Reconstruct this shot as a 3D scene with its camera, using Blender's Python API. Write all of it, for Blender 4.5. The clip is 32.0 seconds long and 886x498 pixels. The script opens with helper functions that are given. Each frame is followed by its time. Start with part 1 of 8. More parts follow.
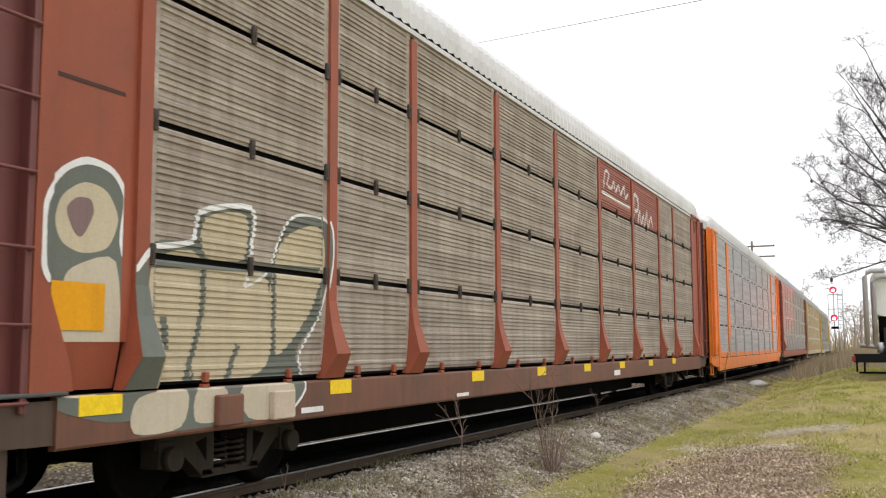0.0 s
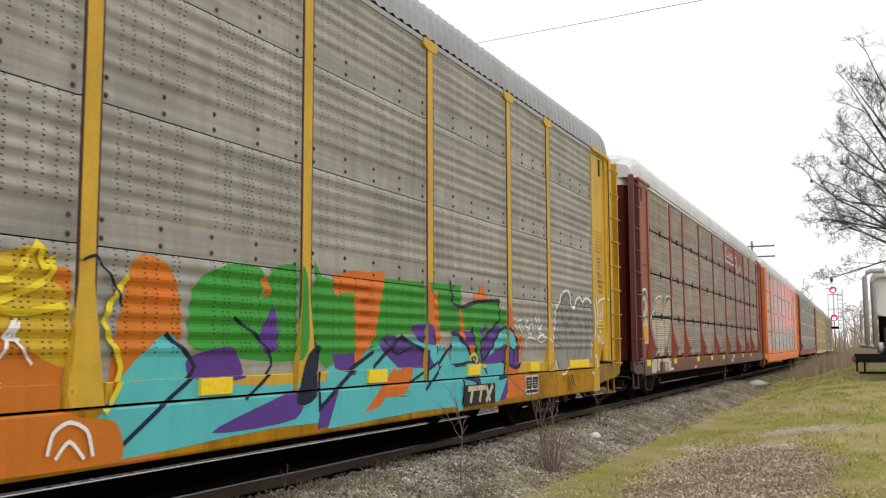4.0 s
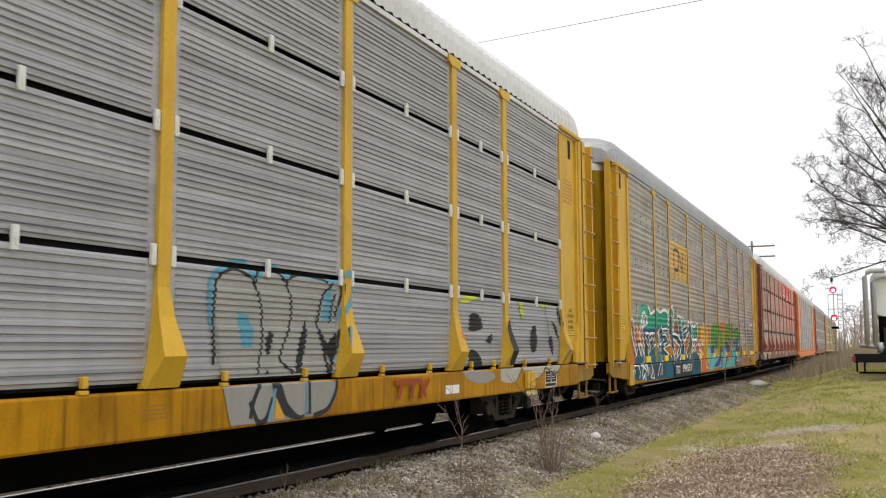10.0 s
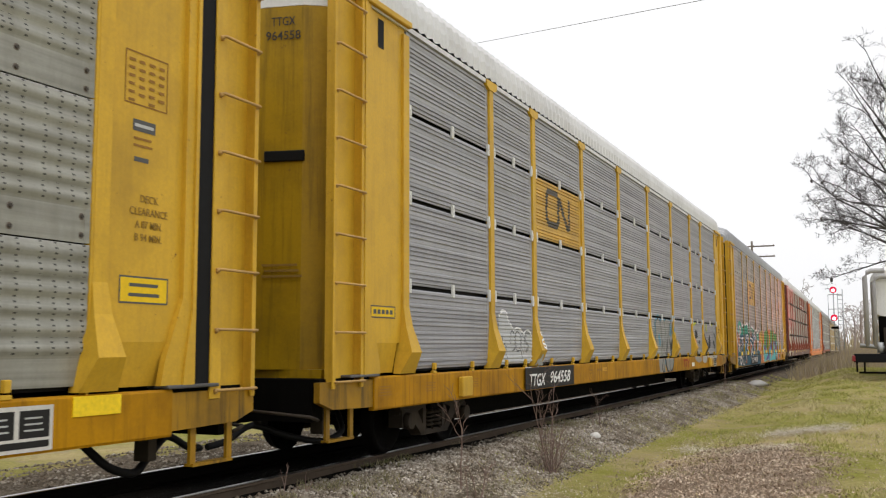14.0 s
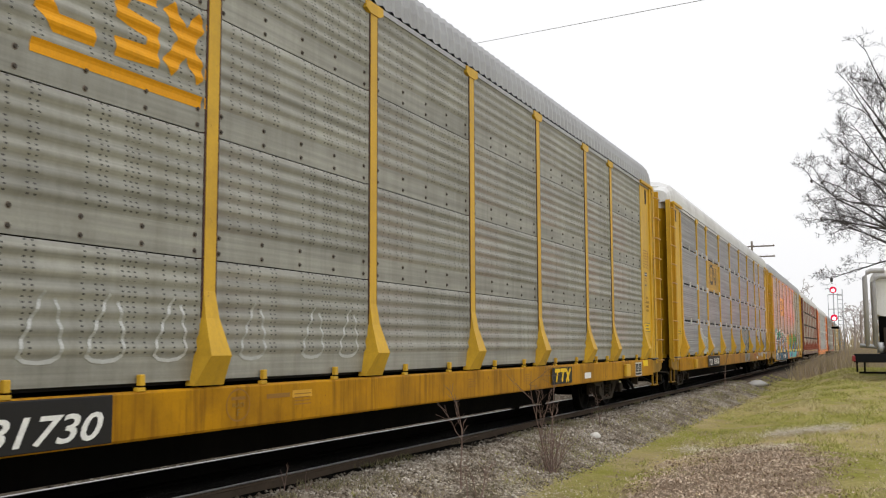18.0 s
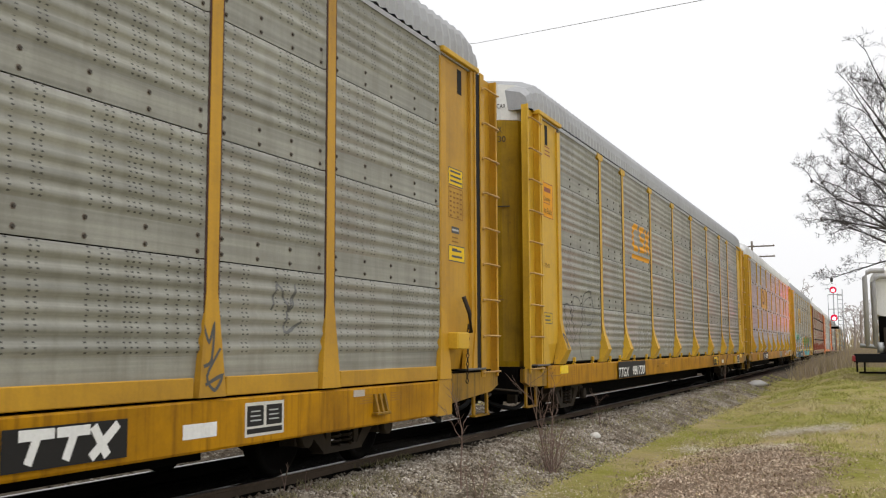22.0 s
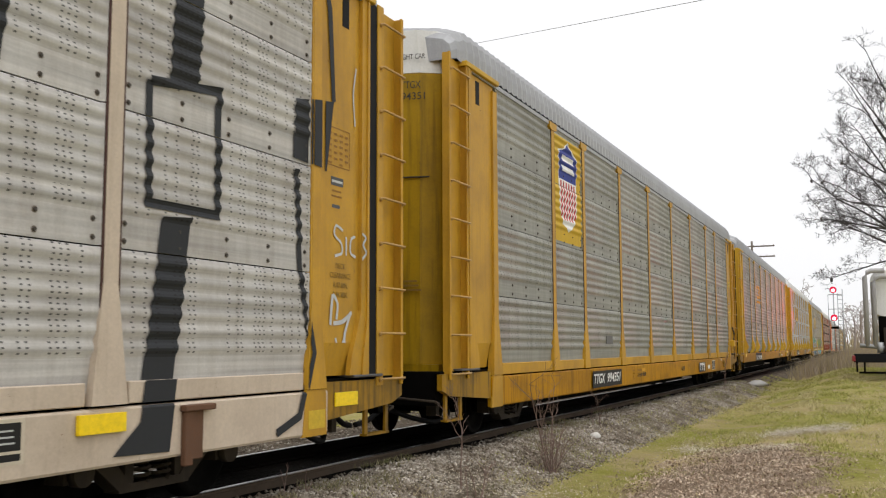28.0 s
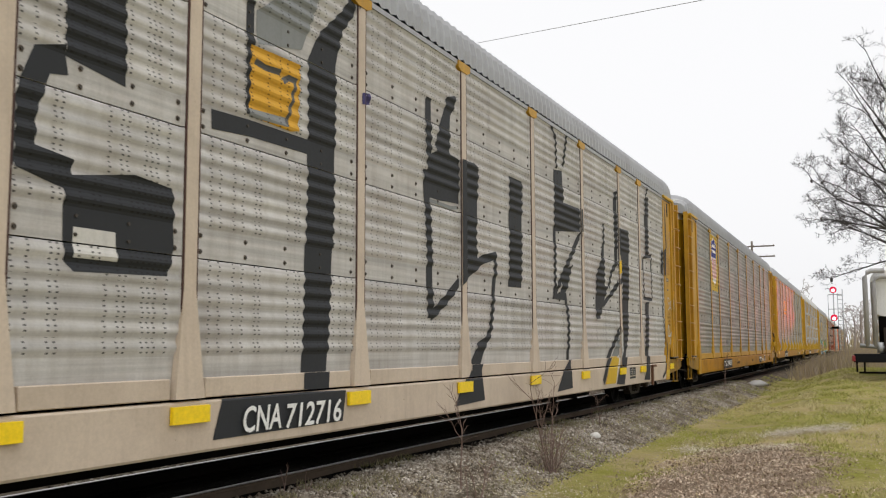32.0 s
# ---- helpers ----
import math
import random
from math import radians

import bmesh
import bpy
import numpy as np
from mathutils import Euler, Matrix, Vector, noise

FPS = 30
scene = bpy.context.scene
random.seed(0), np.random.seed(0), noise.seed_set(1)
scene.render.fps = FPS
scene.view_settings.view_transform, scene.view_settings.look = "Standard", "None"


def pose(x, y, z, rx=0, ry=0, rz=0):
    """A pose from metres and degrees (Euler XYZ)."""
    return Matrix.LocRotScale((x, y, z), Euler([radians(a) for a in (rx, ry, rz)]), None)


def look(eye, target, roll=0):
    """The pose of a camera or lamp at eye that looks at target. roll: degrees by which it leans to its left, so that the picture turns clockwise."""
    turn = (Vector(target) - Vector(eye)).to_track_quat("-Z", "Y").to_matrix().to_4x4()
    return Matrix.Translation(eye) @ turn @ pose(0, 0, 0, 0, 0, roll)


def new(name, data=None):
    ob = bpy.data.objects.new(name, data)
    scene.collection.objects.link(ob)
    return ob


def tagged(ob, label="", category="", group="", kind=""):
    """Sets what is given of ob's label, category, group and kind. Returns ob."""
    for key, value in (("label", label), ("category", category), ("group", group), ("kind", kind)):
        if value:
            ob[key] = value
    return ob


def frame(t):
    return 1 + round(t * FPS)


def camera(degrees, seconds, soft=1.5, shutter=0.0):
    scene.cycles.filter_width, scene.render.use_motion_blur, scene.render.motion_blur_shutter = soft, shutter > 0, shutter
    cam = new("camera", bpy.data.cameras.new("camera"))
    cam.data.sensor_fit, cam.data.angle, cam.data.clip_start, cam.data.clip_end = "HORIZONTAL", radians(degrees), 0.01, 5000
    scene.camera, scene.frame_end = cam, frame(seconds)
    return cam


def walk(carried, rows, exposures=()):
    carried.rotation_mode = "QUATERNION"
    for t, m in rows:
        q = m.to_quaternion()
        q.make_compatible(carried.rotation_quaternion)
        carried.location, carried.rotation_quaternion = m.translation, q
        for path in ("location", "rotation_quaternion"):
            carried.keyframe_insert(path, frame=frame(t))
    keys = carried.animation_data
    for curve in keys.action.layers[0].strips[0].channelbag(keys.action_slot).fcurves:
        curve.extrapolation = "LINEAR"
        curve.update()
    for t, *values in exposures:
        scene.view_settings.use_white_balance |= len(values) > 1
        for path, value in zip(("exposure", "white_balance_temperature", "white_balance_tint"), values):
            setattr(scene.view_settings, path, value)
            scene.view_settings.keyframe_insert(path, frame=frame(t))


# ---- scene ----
# camera: a person-high stand beside the track, looking along the train
cam = camera(49.5, 32.0, soft=1.15, shutter=0.12)
EYE = pose(0, 0, 1.36, 95.78, 0.2, 24.58)
walk(cam, [(0.0, EYE), (32.0, EYE)], [(0.0, 0.10), (2.5, 0.0), (6.0, -0.08), (9.0, -0.03), (14.0, -0.11), (24.0, -0.13), (28.0, -0.11), (32.0, -0.20)])

# ---- light: bright overcast sky ----
world = bpy.data.worlds.new("overcast_sky")
scene.world = world
world.use_nodes = True
wn, wl = world.node_tree.nodes, world.node_tree.links
wn.clear()
sky = wn.new("ShaderNodeTexSky")
sky.sky_type = "NISHITA"
sky.sun_disc = False
sky.sun_elevation, sky.sun_rotation = radians(72), radians(140)
sky.air_density, sky.dust_density, sky.ozone_density = 1.0, 6.0, 1.0
grey = wn.new("ShaderNodeHueSaturation")
grey.inputs["Saturation"].default_value = 0.08
cloud = wn.new("ShaderNodeMixRGB")
cloud.inputs[0].default_value = 0.78
cloud.inputs[2].default_value = (9.5, 9.5, 9.65, 1)
bg = wn.new("ShaderNodeBackground")
bg.inputs["Strength"].default_value = 0.138
wo = wn.new("ShaderNodeOutputWorld")
wl.new(sky.outputs[0], grey.inputs["Color"])
wl.new(grey.outputs[0], cloud.inputs[1])
wl.new(cloud.outputs[0], bg.inputs["Color"])
wl.new(bg.outputs[0], wo.inputs[0])
sun = new("sun", bpy.data.lights.new("sun", "SUN"))
sun.data.energy, sun.data.angle, sun.data.color = 1.0, radians(60), (1.0, 0.98, 0.95)
sun.matrix_world = look((13, -15, 62), (0, 0, 0))

# ---- materials ----
MATS = {}


def nodes_of(name):
    m = bpy.data.materials.new(name)
    m.use_nodes = True
    nt = m.node_tree
    return m, nt, nt.nodes["Principled BSDF"]


def link(nt, a, b):
    nt.links.new(a, b)


def coords(nt, scale=(1, 1, 1), shift=True):
    """Object coordinates, shifted by the object's own random number, scaled."""
    tc = nt.nodes.new("ShaderNodeTexCoord")
    mp = nt.nodes.new("ShaderNodeMapping")
    mp.inputs["Scale"].default_value = scale
    link(nt, tc.outputs["Object"], mp.inputs["Vector"])
    if shift:
        oi = nt.nodes.new("ShaderNodeObjectInfo")
        mu = nt.nodes.new("ShaderNodeVectorMath")
        mu.operation = "SCALE"
        mu.inputs[0].default_value = (31.0, 57.0, 43.0)
        link(nt, oi.outputs["Random"], mu.inputs["Scale"])
        link(nt, mu.outputs[0], mp.inputs["Location"])
    return mp.outputs["Vector"]


def noise_tex(nt, vec, scale, detail=4.0, rough=0.6):
    n = nt.nodes.new("ShaderNodeTexNoise")
    n.inputs["Scale"].default_value, n.inputs["Detail"].default_value, n.inputs["Roughness"].default_value = scale, detail, rough
    if vec is not None:
        link(nt, vec, n.inputs["Vector"])
    return n.outputs["Fac"]


def ramp(nt, fac, a, b, ca=(0, 0, 0, 1), cb=(1, 1, 1, 1)):
    r = nt.nodes.new("ShaderNodeValToRGB")
    r.color_ramp.elements[0].position, r.color_ramp.elements[1].position = a, b
    r.color_ramp.elements[0].color, r.color_ramp.elements[1].color = ca, cb
    link(nt, fac, r.inputs[0])
    return r.outputs["Color"]


def mix(nt, fac, a, b, kind="MIX"):
    m = nt.nodes.new("ShaderNodeMixRGB")
    m.blend_type = kind
    for value, sock in ((fac, m.inputs[0]), (a, m.inputs[1]), (b, m.inputs[2])):
        if isinstance(value, (int, float)):
            sock.default_value = value
        elif isinstance(value, tuple):
            sock.default_value = (*value[:3], 1)
        else:
            link(nt, value, sock)
    return m.outputs[0]


def math_node(nt, op, a, b=0.0, c=0.0):
    m = nt.nodes.new("ShaderNodeMath")
    m.operation = op
    for value, sock in zip((a, b, c), m.inputs):
        if isinstance(value, (int, float)):
            sock.default_value = value
        else:
            link(nt, value, sock)
    return m.outputs[0]


def bump(nt, bsdf, height, strength=0.3, distance=0.01):
    b = nt.nodes.new("ShaderNodeBump")
    b.inputs["Strength"].default_value, b.inputs["Distance"].default_value = strength, distance
    link(nt, height, b.inputs["Height"])
    link(nt, b.outputs[0], bsdf.inputs["Normal"])


def paint(name, col, dirt=(0.09, 0.065, 0.045), amount=0.5, rough=0.5, metal=0.0, chips=0.0, streak=0.5):
    """Weathered paint: blotches, rain streaks that run down, small chips of rust."""
    if name in MATS:
        return MATS[name]
    m, nt, b = nodes_of(name)
    v = coords(nt)
    vs = coords(nt, (9, 9, 0.55))
    big = ramp(nt, noise_tex(nt, v, 1.1, 5, 0.65), 0.42, 0.78)
    runs = ramp(nt, noise_tex(nt, vs, 1.3, 4, 0.6), 0.5, 0.78)
    fine = noise_tex(nt, v, 34, 3, 0.7)
    c = mix(nt, math_node(nt, "MULTIPLY", big, amount), col, dirt)
    c = mix(nt, math_node(nt, "MULTIPLY", runs, amount * streak), c, dirt)
    c = mix(nt, 0.22, c, mix(nt, 1.0, c, ramp(nt, fine, 0.3, 0.75, (0.55, 0.55, 0.55, 1), (1.25, 1.25, 1.25, 1)), "MULTIPLY"))
    if chips:
        spot = ramp(nt, noise_tex(nt, v, 7.5, 5, 0.75), 0.70 - 0.06 * chips, 0.74)
        c = mix(nt, spot, c, (0.12, 0.045, 0.02))
    link(nt, c, b.inputs["Base Color"])
    link(nt, ramp(nt, fine, 0.2, 0.8, (rough - 0.1,) * 3 + (1,), (rough + 0.15,) * 3 + (1,)), b.inputs["Roughness"])
    b.inputs["Metallic"].default_value = metal
    bump(nt, b, fine, 0.12, 0.004)
    MATS[name] = m
    return m


def sheet(name, col, dirt, amount=0.5, holes=True, metal=0.35, rough=0.5, rust=0.3):
    """Galvanised side sheet with columns of small punched holes and grime that runs down."""
    m, nt, b = nodes_of(name)
    v = coords(nt)
    vs = coords(nt, (5, 5, 0.4))
    big = ramp(nt, noise_tex(nt, v, 1.4, 5, 0.65), 0.36, 0.75)
    runs = ramp(nt, noise_tex(nt, vs, 1.4, 5, 0.65), 0.44, 0.78)
    fine = noise_tex(nt, v, 45, 3, 0.7)
    c = mix(nt, math_node(nt, "MULTIPLY", big, amount), col, dirt)
    c = mix(nt, math_node(nt, "MULTIPLY", runs, amount), c, dirt)
    c = mix(nt, math_node(nt, "MULTIPLY", ramp(nt, noise_tex(nt, v, 2.6, 6, 0.7), 0.60, 0.82), rust), c, (0.20, 0.095, 0.045))
    c = mix(nt, 0.2, c, mix(nt, 1.0, c, ramp(nt, fine, 0.3, 0.75, (0.5, 0.5, 0.5, 1), (1.3, 1.3, 1.3, 1)), "MULTIPLY"))
    band = noise_tex(nt, coords(nt, (1, 0.22, 13)), 1.0, 3, 0.6)
    c = mix(nt, 0.55, c, mix(nt, 1.0, c, ramp(nt, band, 0.34, 0.66, (0.62, 0.62, 0.62, 1), (1.3, 1.3, 1.3, 1)), "MULTIPLY"))
    if holes:
        tc = nt.nodes.new("ShaderNodeTexCoord")
        sp = nt.nodes.new("ShaderNodeSeparateXYZ")
        link(nt, tc.outputs["Object"], sp.inputs[0])
        yy, zz = sp.outputs[1], sp.outputs[2]
        fy = math_node(nt, "ABSOLUTE", math_node(nt, "SUBTRACT", math_node(nt, "FRACT", math_node(nt, "DIVIDE", yy, 0.065)), 0.5))
        fz = math_node(nt, "ABSOLUTE", math_node(nt, "SUBTRACT", math_node(nt, "FRACT", math_node(nt, "DIVIDE", zz, 0.038)), 0.5))
        dot = math_node(nt, "MULTIPLY", math_node(nt, "LESS_THAN", fy, 0.20), math_node(nt, "LESS_THAN", fz, 0.17))
        # columns come in clusters, and the flat foot of each sheet has none
        wn_ = nt.nodes.new("ShaderNodeTexWhiteNoise")
        wn_.noise_dimensions = "1D"
        link(nt, math_node(nt, "FLOOR", math_node(nt, "DIVIDE", yy, 0.065)), wn_.inputs["W"])
        dot = math_node(nt, "MULTIPLY", dot, math_node(nt, "GREATER_THAN", wn_.outputs["Value"], 0.56))
        dot = math_node(nt, "MULTIPLY", dot, math_node(nt, "GREATER_THAN", zz, 0.27))
        grp = math_node(nt, "LESS_THAN", math_node(nt, "FRACT", math_node(nt, "DIVIDE", zz, 0.1367)), 0.9)
        dot = math_node(nt, "MULTIPLY", dot, grp)
        c = mix(nt, math_node(nt, "MULTIPLY", dot, 0.85), c, (0.012, 0.012, 0.012))
    link(nt, c, b.inputs["Base Color"])
    b.inputs["Metallic"].default_value = metal
    link(nt, ramp(nt, fine, 0.2, 0.8, (rough - 0.08,) * 3 + (1,), (rough + 0.15,) * 3 + (1,)), b.inputs["Roughness"])
    bump(nt, b, fine, 0.1, 0.003)
    return m


def plain(name, col, rough=0.6, metal=0.0, emit=0.0):
    if name in MATS:
        return MATS[name]
    m, nt, b = nodes_of(name)
    v = coords(nt)
    n = noise_tex(nt, v, 22, 4, 0.7)
    c = mix(nt, 0.35, col, mix(nt, 1.0, col, ramp(nt, n, 0.3, 0.75, (0.5, 0.5, 0.5, 1), (1.3, 1.3, 1.3, 1)), "MULTIPLY"))
    link(nt, c, b.inputs["Base Color"])
    b.inputs["Roughness"].default_value, b.inputs["Metallic"].default_value = rough, metal
    if emit:
        b.inputs["Emission Color"].default_value = (*col, 1)
        b.inputs["Emission Strength"].default_value = emit
    MATS[name] = m
    return m


YELLOW = paint("yellow_paint", (0.64, 0.385, 0.030), (0.20, 0.115, 0.02), 0.42, chips=0.5)
YELLOW_S = paint("grimy_yellow_sill_paint", (0.47, 0.225, 0.003), (0.11, 0.045, 0.006), 0.75, chips=0.7, streak=1.2)
YELLOW_E = paint("oily_yellow_end_paint", (0.36, 0.19, 0.006), (0.035, 0.024, 0.010), 0.85, chips=0.8, streak=1.3)
RUNG_M = paint("worn_rung_paint", (0.50, 0.30, 0.09), (0.16, 0.10, 0.05), 0.5)
YELLOW_F = paint("dull_yellow_paint", (0.54, 0.295, 0.022), (0.21, 0.11, 0.022), 0.6, chips=0.6)
# Door yellow darkened for the shade between cars, with streaked dirt.
YELLOW_D = paint("shaded_yellow_door_paint", (0.41, 0.245, 0.003), (0.085, 0.052, 0.004), 0.62, chips=0.5, streak=1.0)
REDBROWN = paint("oxide_red_paint", (0.33, 0.085, 0.045), (0.10, 0.055, 0.04), 0.4, chips=0.4)
DARKRED = paint("dark_red_paint", (0.12, 0.016, 0.008), (0.045, 0.009, 0.006), 0.5)
RED_S = paint("grimy_red_sill_paint", (0.175, 0.070, 0.042), (0.06, 0.036, 0.026), 0.6, chips=0.6, streak=1.2)
MAROON = paint("maroon_ladder_paint", (0.17, 0.05, 0.045), (0.07, 0.03, 0.028), 0.4)
SOOT_R = paint("sooty_brown_paint", (0.075, 0.045, 0.032), (0.02, 0.014, 0.010), 0.6)
ORANGE = paint("orange_paint", (0.85, 0.23, 0.02), amount=0.3, chips=0.2)
CREAM = paint("cream_paint", (0.59, 0.49, 0.39), (0.22, 0.16, 0.11), 0.4, chips=0.4)
WHITE = paint("white_end_paint", (0.72, 0.72, 0.70), (0.3, 0.27, 0.23), 0.35)
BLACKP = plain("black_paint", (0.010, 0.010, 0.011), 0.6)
# Underframe and wheel blacks sink below real grime to hold the underside shade.
DARK = paint("grimy_shade_black_iron", (0.004, 0.0038, 0.0035), (0.012, 0.010, 0.008), 0.6, rough=0.7)
WHEEL_M = paint("greasy_shade_black_wheel", (0.003, 0.0027, 0.0024), (0.010, 0.008, 0.006), 0.5, rough=0.7)
GREASE_M = paint("greasy_grey_plate", (0.09, 0.09, 0.095), (0.02, 0.018, 0.016), 0.6, rough=0.5)
STEEL = paint("cast_steel", (0.040, 0.033, 0.027), (0.10, 0.076, 0.052), 0.5, rough=0.65, metal=0.2)
REFLECT = plain("yellow_reflector", (0.95, 0.66, 0.004), 0.35)
LETTER = plain("white_lettering", (0.80, 0.80, 0.78), 0.6)
LETTER_B = plain("black_lettering", (0.03, 0.025, 0.02), 0.6)
CLIP = plain("white_clip_paint", (0.70, 0.70, 0.68), 0.5)
PRIMER_M = plain("dark_red_primer", (0.055, 0.018, 0.012), 0.7)
STAIN_M = plain("rust_stained_sheet", (0.15, 0.12, 0.095), 0.8)
BOLT = plain("rusty_bolt", (0.05, 0.04, 0.032), 0.7)
ROOF_G = paint("galvanised_roof", (0.36, 0.365, 0.375), (0.20, 0.19, 0.185), 0.45, rough=0.45, metal=0.4)
ROOF_W = paint("pale_roof", (0.66, 0.66, 0.66), (0.30, 0.28, 0.26), 0.4, rough=0.5, metal=0.2)
SH_A = sheet("sheet_weathered_buff", (0.455, 0.40, 0.345), (0.19, 0.145, 0.11), 0.6, False, 0.1, 0.6, 0.55)
SH_B = sheet("sheet_sooty_galvanised", (0.39, 0.37, 0.325), (0.19, 0.175, 0.145), 0.55, True, 0.15, 0.55, 0.3)
SH_C = sheet("sheet_clean_galvanised", (0.40, 0.40, 0.425), (0.245, 0.24, 0.255), 0.3, False, 0.3, 0.5, 0.05)
SH_D = sheet("sheet_dull_galvanised", (0.335, 0.332, 0.295), (0.165, 0.158, 0.13), 0.5, True, 0.2, 0.52, 0.12)
SH_F = sheet("sheet_whitewashed", (0.525, 0.51, 0.49), (0.28, 0.245, 0.21), 0.5, True, 0.05, 0.6, 0.3)
GREYP = paint("pale_grey_paint", (0.40, 0.38, 0.36), (0.2, 0.17, 0.14), 0.4)
BUFFP = paint("buff_paint", (0.52, 0.40, 0.22), (0.25, 0.19, 0.11), 0.4)
SH_B2 = sheet("sheet_grey_brown", (0.40, 0.38, 0.35), (0.23, 0.2, 0.17), 0.45, False, 0.1, 0.6, 0.3)
SH_P = sheet("sheet_buff", (0.52, 0.42, 0.27), (0.30, 0.23, 0.14), 0.45, False, 0.05, 0.6, 0.3)
SH_O = sheet("sheet_pale_galvanised", (0.52, 0.54, 0.56), (0.33, 0.32, 0.32), 0.3, False, 0.2, 0.5, 0.05)
GRASS_M, _nt, _b = nodes_of("winter_grass_ground")
_v = coords(_nt, shift=False)
_c = mix(_nt, ramp(_nt, noise_tex(_nt, _v, 0.35, 5, 0.6), 0.40, 0.62), (0.29, 0.285, 0.065), (0.47, 0.385, 0.19))
_c = mix(_nt, ramp(_nt, noise_tex(_nt, _v, 1.7, 5, 0.65), 0.50, 0.70), _c, (0.38, 0.30, 0.19))
_c = mix(_nt, ramp(_nt, noise_tex(_nt, _v, 14, 5, 0.75), 0.35, 0.70), _c, mix(_nt, 1.0, _c, (0.66, 0.64, 0.58), "MULTIPLY"))
_d = _nt.nodes.new("ShaderNodeMapping")
_d.inputs["Location"].default_value, _d.inputs["Scale"].default_value = (1.85 / 1.25, -13.4 / 4.4, 0), (1 / 1.25, 1 / 4.4, 0)
link(_nt, _v, _d.inputs["Vector"])
_len = _nt.nodes.new("ShaderNodeVectorMath")
_len.operation = "LENGTH"
link(_nt, _d.outputs[0], _len.inputs[0])
_e = math_node(_nt, "ADD", _len.outputs["Value"], math_node(_nt, "MULTIPLY", math_node(_nt, "SUBTRACT", noise_tex(_nt, _v, 1.1, 4, 0.6), 0.5), 1.2))
_c = mix(_nt, ramp(_nt, _e, 0.85, 1.2, (1, 1, 1, 1), (0, 0, 0, 1)), _c, (0.24, 0.18, 0.13))
link(_nt, _c, _b.inputs["Base Color"])
_b.inputs["Roughness"].default_value = 0.95
bump(_nt, _b, noise_tex(_nt, _v, 26, 6, 0.8), 0.9, 0.04)
BALLAST_M, _nt, _b = nodes_of("crushed_stone_bed")
_v = coords(_nt, shift=False)
_vo = _nt.nodes.new("ShaderNodeTexVoronoi")
_vo.inputs["Scale"].default_value = 22
link(_nt, _v, _vo.inputs["Vector"])
_c = mix(_nt, ramp(_nt, _vo.outputs["Distance"], 0.1, 0.5), (0.25, 0.212, 0.168), (0.085, 0.068, 0.048))
_c = mix(_nt, ramp(_nt, noise_tex(_nt, _v, 1.2, 5, 0.6), 0.45, 0.7), _c, (0.19, 0.155, 0.115))
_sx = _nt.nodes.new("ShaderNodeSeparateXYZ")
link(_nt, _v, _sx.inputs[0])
# Near-black band puts the train's underside shade into the bed colour.
_track_shade = ramp(_nt, math_node(_nt, "MULTIPLY", math_node(_nt, "ABSOLUTE", math_node(_nt, "ADD", _sx.outputs[0], 6.67)), 0.25), 0.26, 0.40, (1, 1, 1, 1), (0, 0, 0, 1))
_c = mix(_nt, math_node(_nt, "MULTIPLY", _track_shade, 0.95), _c, (0.003, 0.0027, 0.0023))
link(_nt, _c, _b.inputs["Base Color"])
_b.inputs["Roughness"].default_value = 0.95
bump(_nt, _b, _vo.outputs["Distance"], 1.0, 0.04)


def island_mat(name, cols, rough=0.9, patch=0.0):
    """One material whose colour changes from piece to piece of a joined mesh."""
    m, nt, b = nodes_of(name)
    g = nt.nodes.new("ShaderNodeNewGeometry")
    r = nt.nodes.new("ShaderNodeValToRGB")
    r.color_ramp.interpolation = "LINEAR"
    while len(r.color_ramp.elements) < len(cols):
        r.color_ramp.elements.new(0.5)
    for i, (e, c) in enumerate(zip(r.color_ramp.elements, cols)):
        e.position, e.color = i / max(1, len(cols) - 1), (*c, 1)
    link(nt, g.outputs["Random Per Island"], r.inputs[0])
    v = coords(nt, shift=False)
    n = noise_tex(nt, v, 60, 3, 0.7)
    if patch:
        drift = mix(nt, 1.0, r.outputs["Color"], ramp(nt, noise_tex(nt, v, 1.6, 5, 0.7), 0.36, 0.62, (0.42, 0.36, 0.29, 1), (1.1, 1.08, 1.04, 1)), "MULTIPLY")
        link(nt, mix(nt, patch, r.outputs["Color"], drift), b.inputs["Base Color"])
        b.inputs["Roughness"].default_value = rough
        return m
    c = mix(nt, 0.5, r.outputs["Color"], mix(nt, 1.0, r.outputs["Color"], ramp(nt, n, 0.3, 0.75, (0.5, 0.5, 0.5, 1), (1.35, 1.35, 1.35, 1)), "MULTIPLY"))
    link(nt, c, b.inputs["Base Color"])
    b.inputs["Roughness"].default_value = rough
    return m


STONE_M = island_mat("ballast_stone", [(0.10, 0.083, 0.065), (0.27, 0.24, 0.20), (0.38, 0.35, 0.305), (0.19, 0.155, 0.12), (0.60, 0.575, 0.53)], patch=0.95)
BLADE_M = island_mat("grass_blade", [(0.24, 0.255, 0.055), (0.36, 0.365, 0.085), (0.44, 0.42, 0.12), (0.30, 0.31, 0.07), (0.50, 0.46, 0.16)])
LEAF_M = island_mat("dead_leaf", [(0.48, 0.375, 0.285), (0.60, 0.49, 0.38), (0.38, 0.28, 0.205), (0.70, 0.60, 0.49), (0.28, 0.20, 0.15)], patch=0.8)
BARK_M = plain("grey_bark", (0.050, 0.044, 0.040), 0.9)
# Bark paled to put distance haze into the far trees' colour.
HAZE_M = plain("haze_pale_bark", (0.36, 0.31, 0.29), 0.9)
TWIG_M = plain("twig_bark", (0.052, 0.043, 0.039), 0.9)
